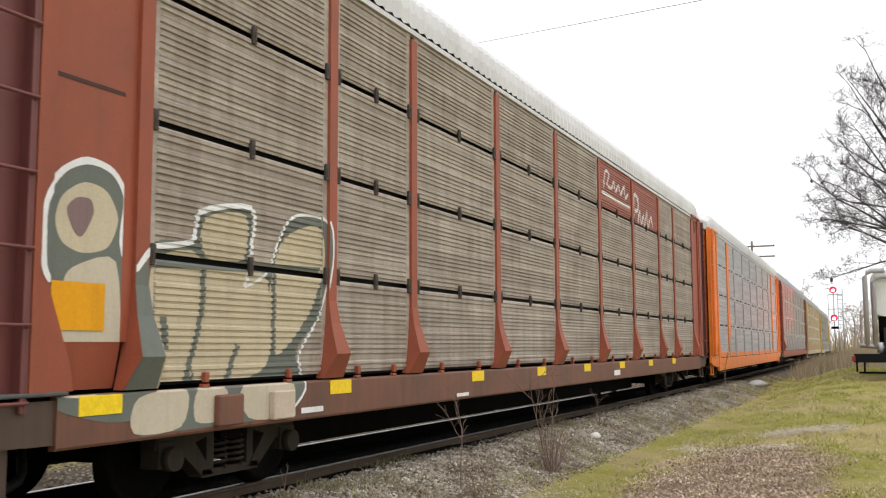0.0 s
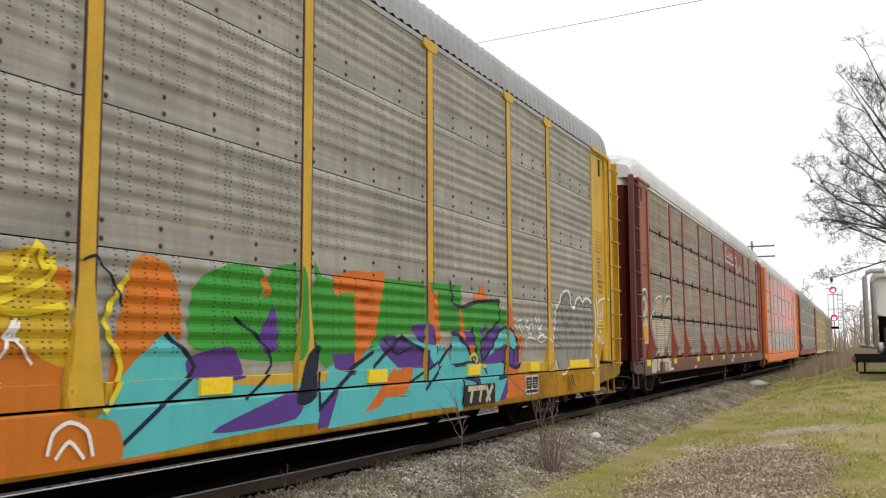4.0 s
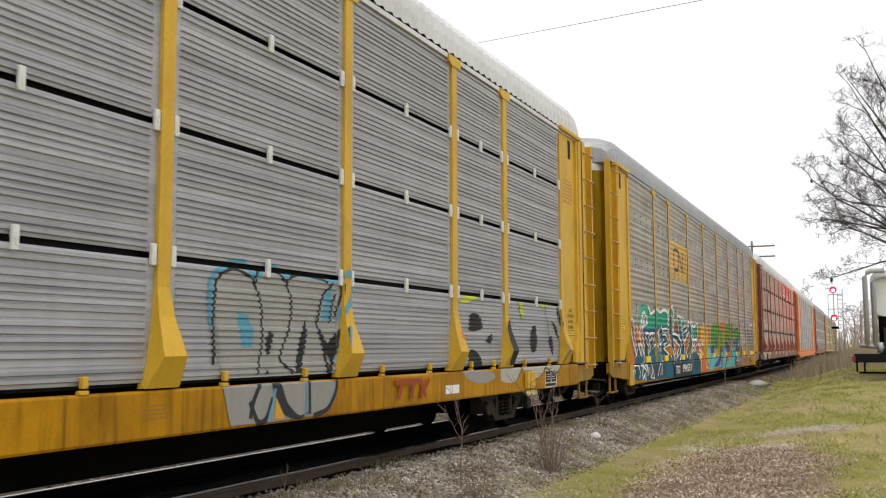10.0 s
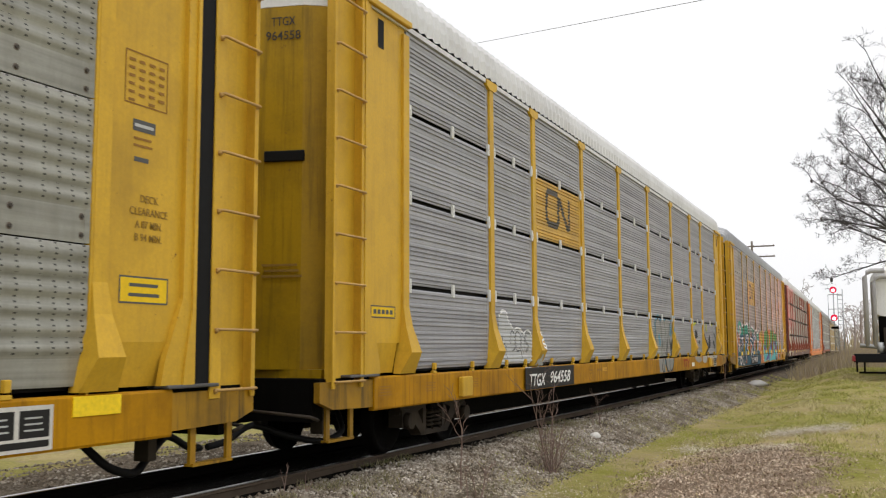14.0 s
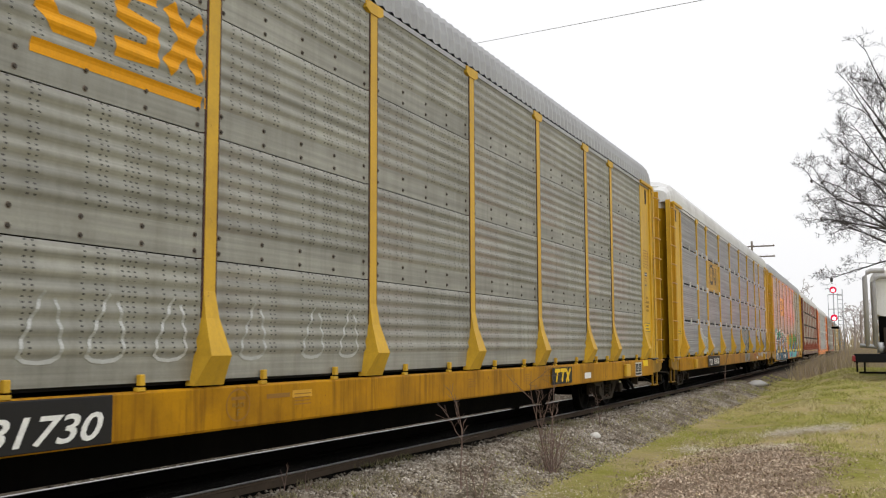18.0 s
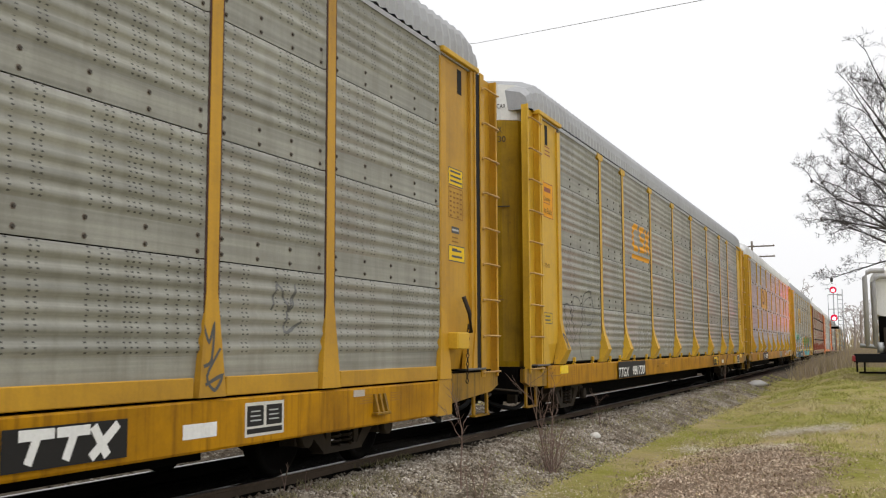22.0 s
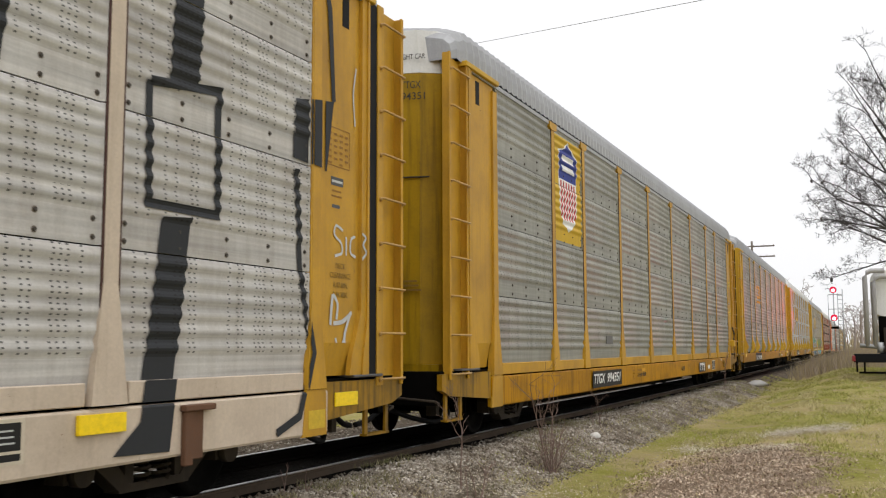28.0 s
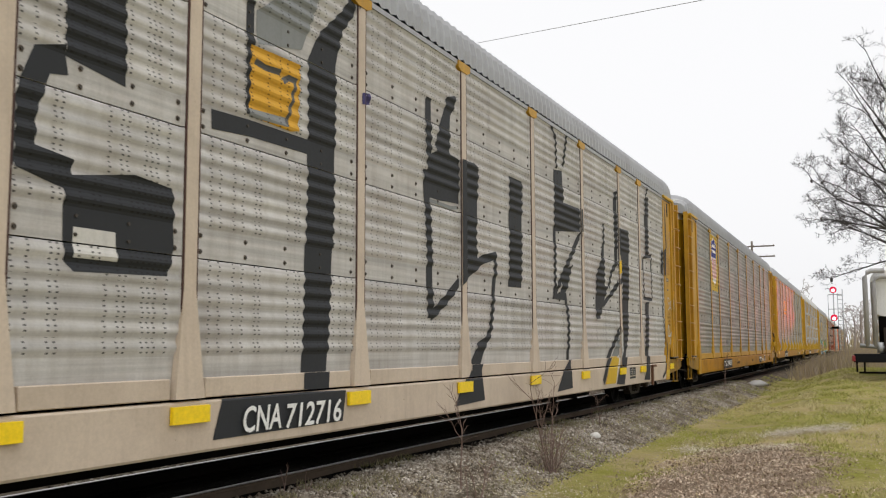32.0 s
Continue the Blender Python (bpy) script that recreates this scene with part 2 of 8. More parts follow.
SHOOT_M = plain("red_brown_shoot", (0.20, 0.135, 0.11), 0.9)
BRUSH_M = island_mat("far_brush", [(0.30, 0.235, 0.21), (0.42, 0.35, 0.17), (0.27, 0.21, 0.185), (0.40, 0.33, 0.27)])
RUST_M = paint("rusty_rail_side", (0.105, 0.080, 0.058), (0.05, 0.036, 0.026), 0.6, rough=0.85)
# Inner rail faces coloured black for the shade under the train.
GAUGE_M = paint("shaded_rail_face", (0.006, 0.005, 0.004), (0.003, 0.0025, 0.002), 0.6, rough=0.7)
SHINE_M = plain("polished_rail_head", (0.40, 0.385, 0.36), 0.28, 1.0)
# Tie colour taken near black for the shade beneath the train.
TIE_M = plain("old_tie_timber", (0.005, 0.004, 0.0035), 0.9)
next(n for n in YELLOW_S.node_tree.nodes if n.type == "BSDF_PRINCIPLED").inputs["Specular IOR Level"].default_value = 0.12
for _m in (YELLOW, YELLOW_E, YELLOW_F, YELLOW_D, CREAM, REDBROWN, DARKRED):
    next(n for n in _m.node_tree.nodes if n.type == "BSDF_PRINCIPLED").inputs["Specular IOR Level"].default_value = 0.28
# little sheen, so sky glare does not lift the shade-dark underside, bed or earth
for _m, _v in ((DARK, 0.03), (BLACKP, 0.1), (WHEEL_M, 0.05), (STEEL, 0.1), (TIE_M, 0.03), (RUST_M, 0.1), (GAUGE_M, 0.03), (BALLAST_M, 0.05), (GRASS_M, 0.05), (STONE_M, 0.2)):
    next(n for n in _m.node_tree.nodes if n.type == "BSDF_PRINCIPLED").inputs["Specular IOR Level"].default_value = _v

# ---- mesh helpers ----


def part(name, bm, mat, parent=None, label="", m=None):
    """Links a bmesh as one mesh object under a thing or under a part."""
    me = bpy.data.meshes.new(name)
    bm.to_mesh(me)
    bm.free()
    for one in mat if isinstance(mat, (list, tuple)) else [mat]:
        me.materials.append(one)
    return put(name, me, parent, label, m)


def put(name, me, parent=None, label="", m=None):
    ob = new(name, me)
    if parent is not None:
        ob.parent = parent
    if m is not None:
        ob.matrix_basis = m
    if label:
        ob["label"] = label
    return ob


def raw(name, verts, faces, mat, smooth=False):
    me = bpy.data.meshes.new(name)
    me.from_pydata([tuple(v) for v in verts], [], faces)
    for one in mat if isinstance(mat, (list, tuple)) else [mat]:
        me.materials.append(one)
    if smooth:
        me.shade_smooth()
    me.update()
    return me


def box(bm, x0, x1, y0, y1, z0, z1, bevel=0.0, mi=0):
    vs = [bm.verts.new((x, y, z)) for x in (x0, x1) for y in (y0, y1) for z in (z0, z1)]
    fs = [bm.faces.new([vs[i] for i in q]) for q in ((0, 1, 3, 2), (4, 6, 7, 5), (0, 4, 5, 1), (2, 3, 7, 6), (0, 2, 6, 4), (1, 5, 7, 3))]
    for f in fs:
        f.material_index = mi
    if bevel:
        es = list({e for f in fs for e in f.edges})
        bmesh.ops.bevel(bm, geom=es, offset=bevel, segments=1, affect="EDGES", profile=0.5)
    return bm


def boxes(*rows, bevel=0.0):
    bm = bmesh.new()
    for r in rows:
        box(bm, *r, bevel=bevel)
    return bm


def tube(bm, pts, r, sides=8, mi=0, r1=None):
    """A round bar along a line of points, closed at both ends."""
    pts = [Vector(p) for p in pts]
    rings = []
    for i, p in enumerate(pts):
        d = (pts[min(i + 1, len(pts) - 1)] - pts[max(i - 1, 0)]).normalized()
        u = d.cross(Vector((0, 0, 1)) if abs(d.z) < 0.9 else Vector((1, 0, 0))).normalized()
        w = d.cross(u)
        rad = r if r1 is None else r + (r1 - r) * i / max(1, len(pts) - 1)
        rings.append([bm.verts.new(p + (u * math.cos(a) + w * math.sin(a)) * rad) for a in [2 * math.pi * k / sides for k in range(sides)]])
    for a, b in zip(rings, rings[1:]):
        for k in range(sides):
            f = bm.faces.new((a[k], a[(k + 1) % sides], b[(k + 1) % sides], b[k]))
            f.smooth, f.material_index = True, mi
    bm.faces.new(rings[0][::-1]).material_index = mi
    bm.faces.new(rings[-1]).material_index = mi
    return bm


def prism(bm, outline, axis, a, b, mi=0):
    """A solid from an outline of (u, v), run along an axis from a to b."""
    def at(u, v, w):
        return {"x": (w, u, v), "y": (u, w, v), "z": (u, v, w)}[axis]
    lo = [bm.verts.new(at(u, v, a)) for u, v in outline]
    hi = [bm.verts.new(at(u, v, b)) for u, v in outline]
    n = len(outline)
    for f in [bm.faces.new(lo[::-1]), bm.faces.new(hi)] + [bm.faces.new((lo[i], lo[(i + 1) % n], hi[(i + 1) % n], hi[i])) for i in range(n)]:
        f.material_index = mi
    return bm


# ---- the line of the track: straight past the camera, then a slight bend to the west ----
TRACK_X = -6.67


def track(s):
    """Centre of the track at s metres ahead of the camera: x, y, z of the rail top, and the heading."""
    a, b, k = 22.0, 48.0, -0.0175
    if s <= a:
        x, h = TRACK_X, 0.0
    elif s <= b:
        x, h = TRACK_X + k * (s - a) ** 2 / (2 * (b - a)), k * (s - a) / (b - a)
    else:
        x, h = TRACK_X + k * (b - a) / 2 + k * (s - b), k
    return x, s, -3.0e-5 * max(0.0, s - 40) ** 2 * (s < 190) - (s >= 190) * 0.675, h


def smooth01(t):
    t = min(1.0, max(0.0, t))
    return t * t * (3 - 2 * t)


def ground_z(x, y):
    tx, _, tz, _ = track(y)
    d = x - tx
    heap = 0.095 * smooth01((d - 0.80) / 0.07) * (1 - smooth01((d - 1.45) / 0.7))
    if abs(d) < 1.75:
        z = -0.172 + heap
    elif d < 0:
        z = -0.172 - 0.5 * smooth01((-d - 3.4) / 1.6) + 0.35 * smooth01((-d - 5) / 9)
    else:
        z = -0.172 + heap - 0.32 * smooth01((d - 1.75) / 1.3)
        rise = 0.10 * smooth01((y - 6) / 10) + 0.62 * smooth01((y - 17) / 26)
        z += rise * smooth01((d - 2.4) / 3.2)
    return z + tz


# ---- ground ----
def build_ground():
    xs = sorted(set([-900, -500, -250, -120, -70, -45, -32, -24, -19] + [-16 + 0.5 * i for i in range(44)] + [6, 7, 9, 12, 17, 25, 40, 70, 120, 250, 500, 900]))
    ys = sorted(set([-300, -150, -80, -40, -20, -10] + [-6 + 1.0 * i for i in range(76)] + [72, 75, 80, 86, 94, 104, 116, 130, 150, 180, 220, 280, 380, 560, 900, 1600]))
    verts = []
    for y in ys:
        for x in xs:
            bumpy = 0.05 * noise.noise((x * 0.5, y * 0.5, 0)) + 0.025 * noise.noise((x * 1.9, y * 1.9, 3))
            d = abs(x - track(y)[0])
            sink = 0.13 * (1 - smooth01((d - 2.0) / 0.45))
            verts.append((x, y, ground_z(x, y) + bumpy * smooth01((d - 2.6) / 1.5) - sink))
    n = len(xs)
    faces = [(j * n + i, j * n + i + 1, (j + 1) * n + i + 1, (j + 1) * n + i) for j in range(len(ys) - 1) for i in range(n - 1)]
    tagged(put("ground", raw("ground", verts, faces, GRASS_M, True)), "winter grass verge with brown bare patches beside the track", "ground", kind="structure")
    # ballast bed
    prof = [-5.0, -4.4, -3.8, -3.2, -2.6, -2.1, -1.75, -1.2, -0.7, 0, 0.7, 0.80, 0.88, 1.2, 1.45, 1.75, 2.0, 2.15, 2.30, 2.45]
    verts, faces = [], []
    ss = [-40 + 0.8 * i for i in range(130)] + [66 + 4 * i for i in range(60)]
    for s in ss:
        tx, ty, tz, h = track(s)
        for p in prof:
            e = 0.10 * noise.noise((p * 2.0, s * 0.8, 7)) if abs(p) > 2.2 else 0.0
            edge = 0.14 if p in (-5.0, 2.45) else 0.0
            verts.append((tx + p + 2 * e, ty, ground_z(tx + p, ty) + 0.03 * noise.noise((p * 3, s * 3, 1)) - edge))
    n = len(prof)
    faces = [(j * n + i, j * n + i + 1, (j + 1) * n + i + 1, (j + 1) * n + i) for j in range(len(ss) - 1) for i in range(n - 1)]
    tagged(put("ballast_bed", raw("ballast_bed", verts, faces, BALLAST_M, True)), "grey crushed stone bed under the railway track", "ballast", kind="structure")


def build_rails():
    prof = [(-0.075, -0.172), (0.075, -0.172), (0.075, -0.160), (0.012, -0.14), (0.010, -0.045), (0.036, -0.035), (0.036, -0.008), (0.028, 0.0), (-0.028, 0.0), (-0.036, -0.008), (-0.036, -0.035), (-0.010, -0.045), (-0.012, -0.14), (-0.075, -0.160)]
    ss = [-45 + 1.5 * i for i in range(60)] + [45 + 5 * i for i in range(50)]
    for side in (1, -1):
        verts, faces, mats = [], [], []
        for s in ss:
            tx, ty, tz, h = track(s)
            for u, v in prof:
                verts.append((tx + side * 0.7525 + u, ty, tz + v))
        n = len(prof)
        for j in range(len(ss) - 1):
            for i in range(n):
                faces.append((j * n + i, j * n + (i + 1) % n, (j + 1) * n + (i + 1) % n, (j + 1) * n + i))
                # Inner faces take the shade-black colour, outer faces the rust.
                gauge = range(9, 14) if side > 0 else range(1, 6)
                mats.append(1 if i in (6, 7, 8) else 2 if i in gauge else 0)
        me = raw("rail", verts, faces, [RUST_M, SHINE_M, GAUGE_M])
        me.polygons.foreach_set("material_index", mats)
        tagged(put("rail", me), "rusty steel rail with a bright worn running top", "rail", group="rails of the track", kind="structure")
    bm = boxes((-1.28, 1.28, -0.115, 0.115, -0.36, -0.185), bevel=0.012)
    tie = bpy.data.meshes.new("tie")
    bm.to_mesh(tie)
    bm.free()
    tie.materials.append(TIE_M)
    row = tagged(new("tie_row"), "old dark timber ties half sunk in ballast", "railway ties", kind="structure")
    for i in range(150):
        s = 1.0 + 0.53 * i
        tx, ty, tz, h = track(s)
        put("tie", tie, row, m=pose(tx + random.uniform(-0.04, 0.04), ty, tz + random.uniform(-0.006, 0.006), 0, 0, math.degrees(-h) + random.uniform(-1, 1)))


build_ground()
build_rails()

# ---- the verge: stones, grass, dead leaves ----


def scatter_stones(count, region, size):
    """Broken stones lying on the bed: eight-faced lumps, joined."""
    rng = np.random.default_rng(5)
    base = np.array([(1, 0, 0), (-1, 0, 0), (0, 1, 0), (0, -1, 0), (0, 0, 1), (0, 0, -0.6)], float)
    tri = [(0, 2, 4), (2, 1, 4), (1, 3, 4), (3, 0, 4), (2, 0, 5), (1, 2, 5), (3, 1, 5), (0, 3, 5)]
    verts, faces = [], []
    for _ in range(count):
        x, y = region(rng)
        z = ground_z(x, y)
        r = size * rng.uniform(0.55, 1.25)
        a = rng.uniform(0, 6.283)
        v = base * rng.uniform(0.65, 1.35, (6, 3)) * r * np.array([1.0, 0.8, 0.7])
        ca, sa = math.cos(a), math.sin(a)
        v = np.stack([v[:, 0] * ca - v[:, 1] * sa + x, v[:, 0] * sa + v[:, 1] * ca + y, v[:, 2] + z + 0.004], 1)
        k = len(verts)
        verts.extend(v.tolist())
        faces.extend([(a_ + k, b_ + k, c_ + k) for a_, b_, c_ in tri])
    return verts, faces


def ballast_spot(rng):
    y = 6.0 + 34 * rng.random() ** 1.7
    d = 1.08 + 1.52 * rng.random() ** 0.8
    return track(y)[0] + d + rng.normal(0, 0.06), y


def far_spot(rng):
    y = 8.0 + 40 * rng.random() ** 1.3
    return track(y)[0] - 1.2 - 3.2 * rng.random(), y


def verge_spot(rng):
    y = 9.0 + 26 * rng.random() ** 1.5
    return track(y)[0] + 2.15 + abs(rng.normal(0, 0.40)), y


tagged(put("ballast_stones", raw("ballast_stones", *scatter_stones(38000, ballast_spot, 0.027), STONE_M)), "loose grey and brown crushed stones along the track", "stones", kind="stuff")
tagged(put("far_ballast_stones", raw("far_ballast_stones", *scatter_stones(9000, far_spot, 0.03), STONE_M)), "pale crushed stones on the far shoulder of the track", "stones", kind="stuff")
tagged(put("stray_stones", raw("stray_stones", *scatter_stones(4500, verge_spot, 0.024), STONE_M)), "stray small stones in the grass edge", "stones", kind="stuff")


def leafy(x, y):
    """How much of the brown leaf patch covers a spot of the verge, 0 to 1."""
    e = ((x + 1.85) / 1.25) ** 2 + ((y - 13.4) / 4.4) ** 2
    e += 0.8 * noise.noise((x * 0.9, y * 0.5, 2)) + 0.45 * noise.noise((x * 2.7, y * 2.0, 5))
    return smooth01((1.45 - e) / 0.9)


def scatter_blades():
    """Short blades in green and straw-coloured drifts, with bare gaps."""
    rng = np.random.default_rng(11)
    kinds = (([], []), ([], []))
    while len(kinds[0][1]) + len(kinds[1][1]) < 132000:
        y = 8.5 + 42 * rng.random() ** 1.9
        tx = track(y)[0]
        x = tx + 1.75 + (5.55 - tx) * rng.random() ** 1.15
        if leafy(x, y) * 0.9 > rng.random() or noise.noise((x * 1.3, y * 0.7, 9)) < -0.22 + 0.3 * rng.random():
            continue
        edge = x - tx - 2.10 - 0.50 * noise.noise((x * 1.1, y * 0.55, 3))
        if edge < 0.3 and rng.random() < 0.85 - 1.6 * max(edge, 0.0):
            continue
        dry = noise.noise((x * 0.55, y * 0.24, 4)) + 0.5 * noise.noise((x * 1.7, y * 0.8, 6)) + rng.normal(0, 0.16)
        verts, faces = kinds[1 if dry > 0.06 else 0]
        z = ground_z(x, y) - 0.01
        h = rng.uniform(0.015, 0.055) * (1 + y / 40)
        w = 0.0025 + 0.0003 * y
        a = rng.uniform(0, 6.283)
        lx, ly = rng.normal(0, 0.7, 2) * h
        k = len(verts)
        verts += [(x - w * math.cos(a), y - w * math.sin(a), z), (x + w * math.cos(a), y + w * math.sin(a), z), (x + lx, y + ly, z + h)]
        faces.append((k, k + 1, k + 2))
    return kinds


def scatter_leaves():
    rng = np.random.default_rng(12)
    verts, faces = [], []
    while len(faces) < 44000:
        y = 8.5 + 13 * rng.random()
        x = rng.uniform(-4.4, 1.2)
        cover = leafy(x, y)
        if cover < rng.random() and rng.random() > 0.05:
            continue
        z = ground_z(x, y) + rng.uniform(0.0, 0.05) * max(cover, 0.2) + 0.05 * cover * max(0.0, noise.noise((x * 5, y * 4, 8)))
        r = rng.uniform(0.007, 0.024)
        a, tilt = rng.uniform(0, 6.283), rng.normal(0, 0.5, 2)
        k = len(verts)
        for u, v, up in ((-1, 0, 0.0), (0, -0.5, 0.25), (1, 0, 0.0), (0, 0.5, 0.25)):
            px_, py_ = r * (u * math.cos(a) - v * math.sin(a)), r * (u * math.sin(a) + v * math.cos(a))
            verts.append((x + px_, y + py_, z + 0.012 + up * r + px_ * tilt[0] + py_ * tilt[1]))
        faces += [(k, k + 1, k + 2), (k, k + 2, k + 3)]
    return verts, faces


def scatter_weeds():
    """Dull weeds that come up in patches between the stones."""
    rng = np.random.default_rng(19)
    verts, faces = [], []
    while len(faces) < 13000:
        y = 6.5 + 34 * rng.random() ** 1.5
        d = rng.uniform(0.35, 0.66) if rng.random() < 0.3 else rng.uniform(0.88, 2.6)
        x = track(y)[0] + d
        if noise.noise((x * 1.4, y * 0.6, 12)) + 0.35 * noise.noise((x * 4, y * 3, 2)) < 0.16:
            continue
        z, h, w = ground_z(x, y) - 0.005, rng.uniform(0.03, 0.085), rng.uniform(0.003, 0.007)
        a = rng.uniform(0, 6.283)
        lx, ly = rng.normal(0, 0.6, 2) * h
        k = len(verts)
        verts += [(x - w * math.cos(a), y - w * math.sin(a), z), (x + w * math.cos(a), y + w * math.sin(a), z), (x + lx, y + ly, z + h)]
        faces.append((k, k + 1, k + 2))
    return verts, faces


WEED_M = island_mat("ballast_weed", [(0.16, 0.15, 0.06), (0.27, 0.22, 0.12), (0.20, 0.21, 0.07), (0.33, 0.27, 0.18)])
tagged(put("ballast_weeds", raw("ballast_weeds", *scatter_weeds(), WEED_M)), "dull green and brown weeds between the ballast stones", "weeds", kind="stuff")
GREEN_BLADES, DRY_BLADES = scatter_blades()
DRY_M = island_mat("dry_grass_blade", [(0.44, 0.38, 0.17), (0.53, 0.46, 0.24), (0.46, 0.41, 0.16), (0.58, 0.51, 0.31), (0.38, 0.31, 0.15)])
tagged(put("grass", raw("grass", *GREEN_BLADES, BLADE_M)), "short dull green winter grass", "grass", kind="stuff")
tagged(put("dry_grass", raw("dry_grass", *DRY_BLADES, DRY_M)), "straw-coloured dry grass among the green", "grass", kind="stuff")
def scatter_straw():
    """Pale matted straw in two drifts along the leaf patch."""
    rng = np.random.default_rng(17)
    verts, faces = [], []
    for (x0, y0), (x1, y1), wide, count in (((-2.2, 19.9), (-0.7, 21.8), 0.45, 5200), ((-2.4, 16.9), (-1.5, 17.8), 0.3, 2200), ((-3.4, 17.6), (-2.6, 16.6), 0.35, 1200), ((-4.9, 10.2), (-3.6, 11.6), 0.4, 1200)):
        for _ in range(count):
            f = rng.random()
            x, y = x0 + (x1 - x0) * f + rng.normal(0, wide * 0.35), y0 + (y1 - y0) * f + rng.normal(0, wide)
            z = ground_z(x, y) + rng.uniform(0.01, 0.05)
            a, h, w = rng.uniform(0, 6.283), rng.uniform(0.03, 0.10), rng.uniform(0.004, 0.009)
            k = len(verts)
            ca, sa = math.cos(a), math.sin(a)
            verts += [(x - w * sa, y + w * ca, z), (x + w * sa, y - w * ca, z), (x + h * ca, y + h * sa, z + rng.uniform(-0.01, 0.02))]
            faces.append((k, k + 1, k + 2))
    return verts, faces


STRAW_M = island_mat("pale_straw", [(0.62, 0.55, 0.42), (0.50, 0.43, 0.30), (0.72, 0.66, 0.55), (0.42, 0.34, 0.22)])
tagged(put("dry_straw", raw("dry_straw", *scatter_straw(), STRAW_M)), "pale matted straw lying on the winter grass", "straw", kind="stuff")
tagged(put("leaf_litter", raw("leaf_litter", *scatter_leaves(), LEAF_M)), "brown dead leaves in a matted patch on the verge", "leaves", kind="stuff")

# ---- plants ----


def limb(verts, faces, pts, r0, r1, sides):
    """A tapered branch through points, added to lists of vertices and faces."""
    rings = []
    n = len(pts)
    for i, p in enumerate(pts):
        d = (pts[min(i + 1, n - 1)] - pts[max(i - 1, 0)]).normalized()
        u = d.cross(Vector((0.3, 0.2, 0.9))).normalized()
        w = d.cross(u)
        r = r0 + (r1 - r0) * i / (n - 1)
        k = len(verts)
        verts.extend([tuple(p + (u * math.cos(a) + w * math.sin(a)) * r) for a in [6.2832 * j / sides for j in range(sides)]])
        rings.append(k)
    for a, b in zip(rings, rings[1:]):
        for j in range(sides):
            faces.append((a + j, a + (j + 1) % sides, b + (j + 1) % sides, b + j))


def wander(rng, p, d, length, n, bend, lift):
    pts = [p.copy()]
    for _ in range(n):
        d = (d + Vector((rng.gauss(0, bend), rng.gauss(0, bend), rng.gauss(0, bend) + lift))).normalized()
        p = p + d * (length / n)
        pts.append(p.copy())
    return pts, d


def grow(rng, out, pts, r, length, depth, spread, lift, least=0.006, kids=5):
    """Side branches along a branch, and theirs in turn."""
    n = len(pts)
    for i in range(kids):
        f = 0.28 + 0.72 * (i + rng.random()) / kids
        k = min(n - 2, int(f * (n - 1)))
        p = pts[k].lerp(pts[k + 1], f * (n - 1) - k)
        axis = (pts[k + 1] - pts[k]).normalized()
        side = Vector((rng.gauss(0, 1), rng.gauss(0, 1), rng.gauss(0, 0.8))).normalized()
        d = (axis * 0.75 + side * spread).normalized()
        ln = length * rng.uniform(0.45, 0.75) * (1.15 - 0.55 * f)
        rr = max(least, r * rng.uniform(0.42, 0.6))
        q, _ = wander(rng, p, d, ln, 4 if depth > 1 else 3, 0.20, lift)
        limb(*out, q, rr, max(least * 0.7, rr * 0.35), 4 if rr > 0.03 else 3)
        if depth > 1:
            grow(rng, out, q, rr, ln, depth - 1, spread, lift, least, kids)


def bare_tree(label, foot, height, seed, limbs, depth, kids, least=0.008, group=""):
    rng = random.Random(seed)
    tree = tagged(new("bare_tree"), label, "tree", group=group)
    tree.location = foot
    r = height * 0.022
    trunk, d = wander(rng, Vector((0, 0, -0.2)), Vector((0, 0, 1)), height * 0.62, 7, 0.07, 0.12)
    v, f = [], []
    limb(v, f, trunk, r, r * 0.45, 9)
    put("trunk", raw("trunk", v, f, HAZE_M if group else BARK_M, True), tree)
    twigs = ([], [])
    for i in range(limbs):
        a = 2.399 * i + rng.uniform(-0.4, 0.4)
        k = 0.36 + 0.64 * (i + 0.5) / limbs
        j = min(len(trunk) - 2, int(k * (len(trunk) - 1)))
        p = trunk[j].lerp(trunk[j + 1], k * (len(trunk) - 1) - j)
        up = 0.25 + 0.9 * k
        q, _ = wander(rng, p, Vector((math.cos(a), math.sin(a), up)), height * rng.uniform(0.30, 0.38) * (1.15 - 0.4 * k), 7, 0.14, 0.03)
        v, f = [], []
        limb(v, f, q, r * 0.26, r * 0.06, 6)
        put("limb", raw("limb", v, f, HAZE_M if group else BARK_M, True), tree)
        grow(rng, twigs, q, r * 0.15, height * 0.21, depth, 0.9, 0.02, least, kids)
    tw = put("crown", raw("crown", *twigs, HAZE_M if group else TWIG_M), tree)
    tagged(tw, kind="stuff")
    return tree


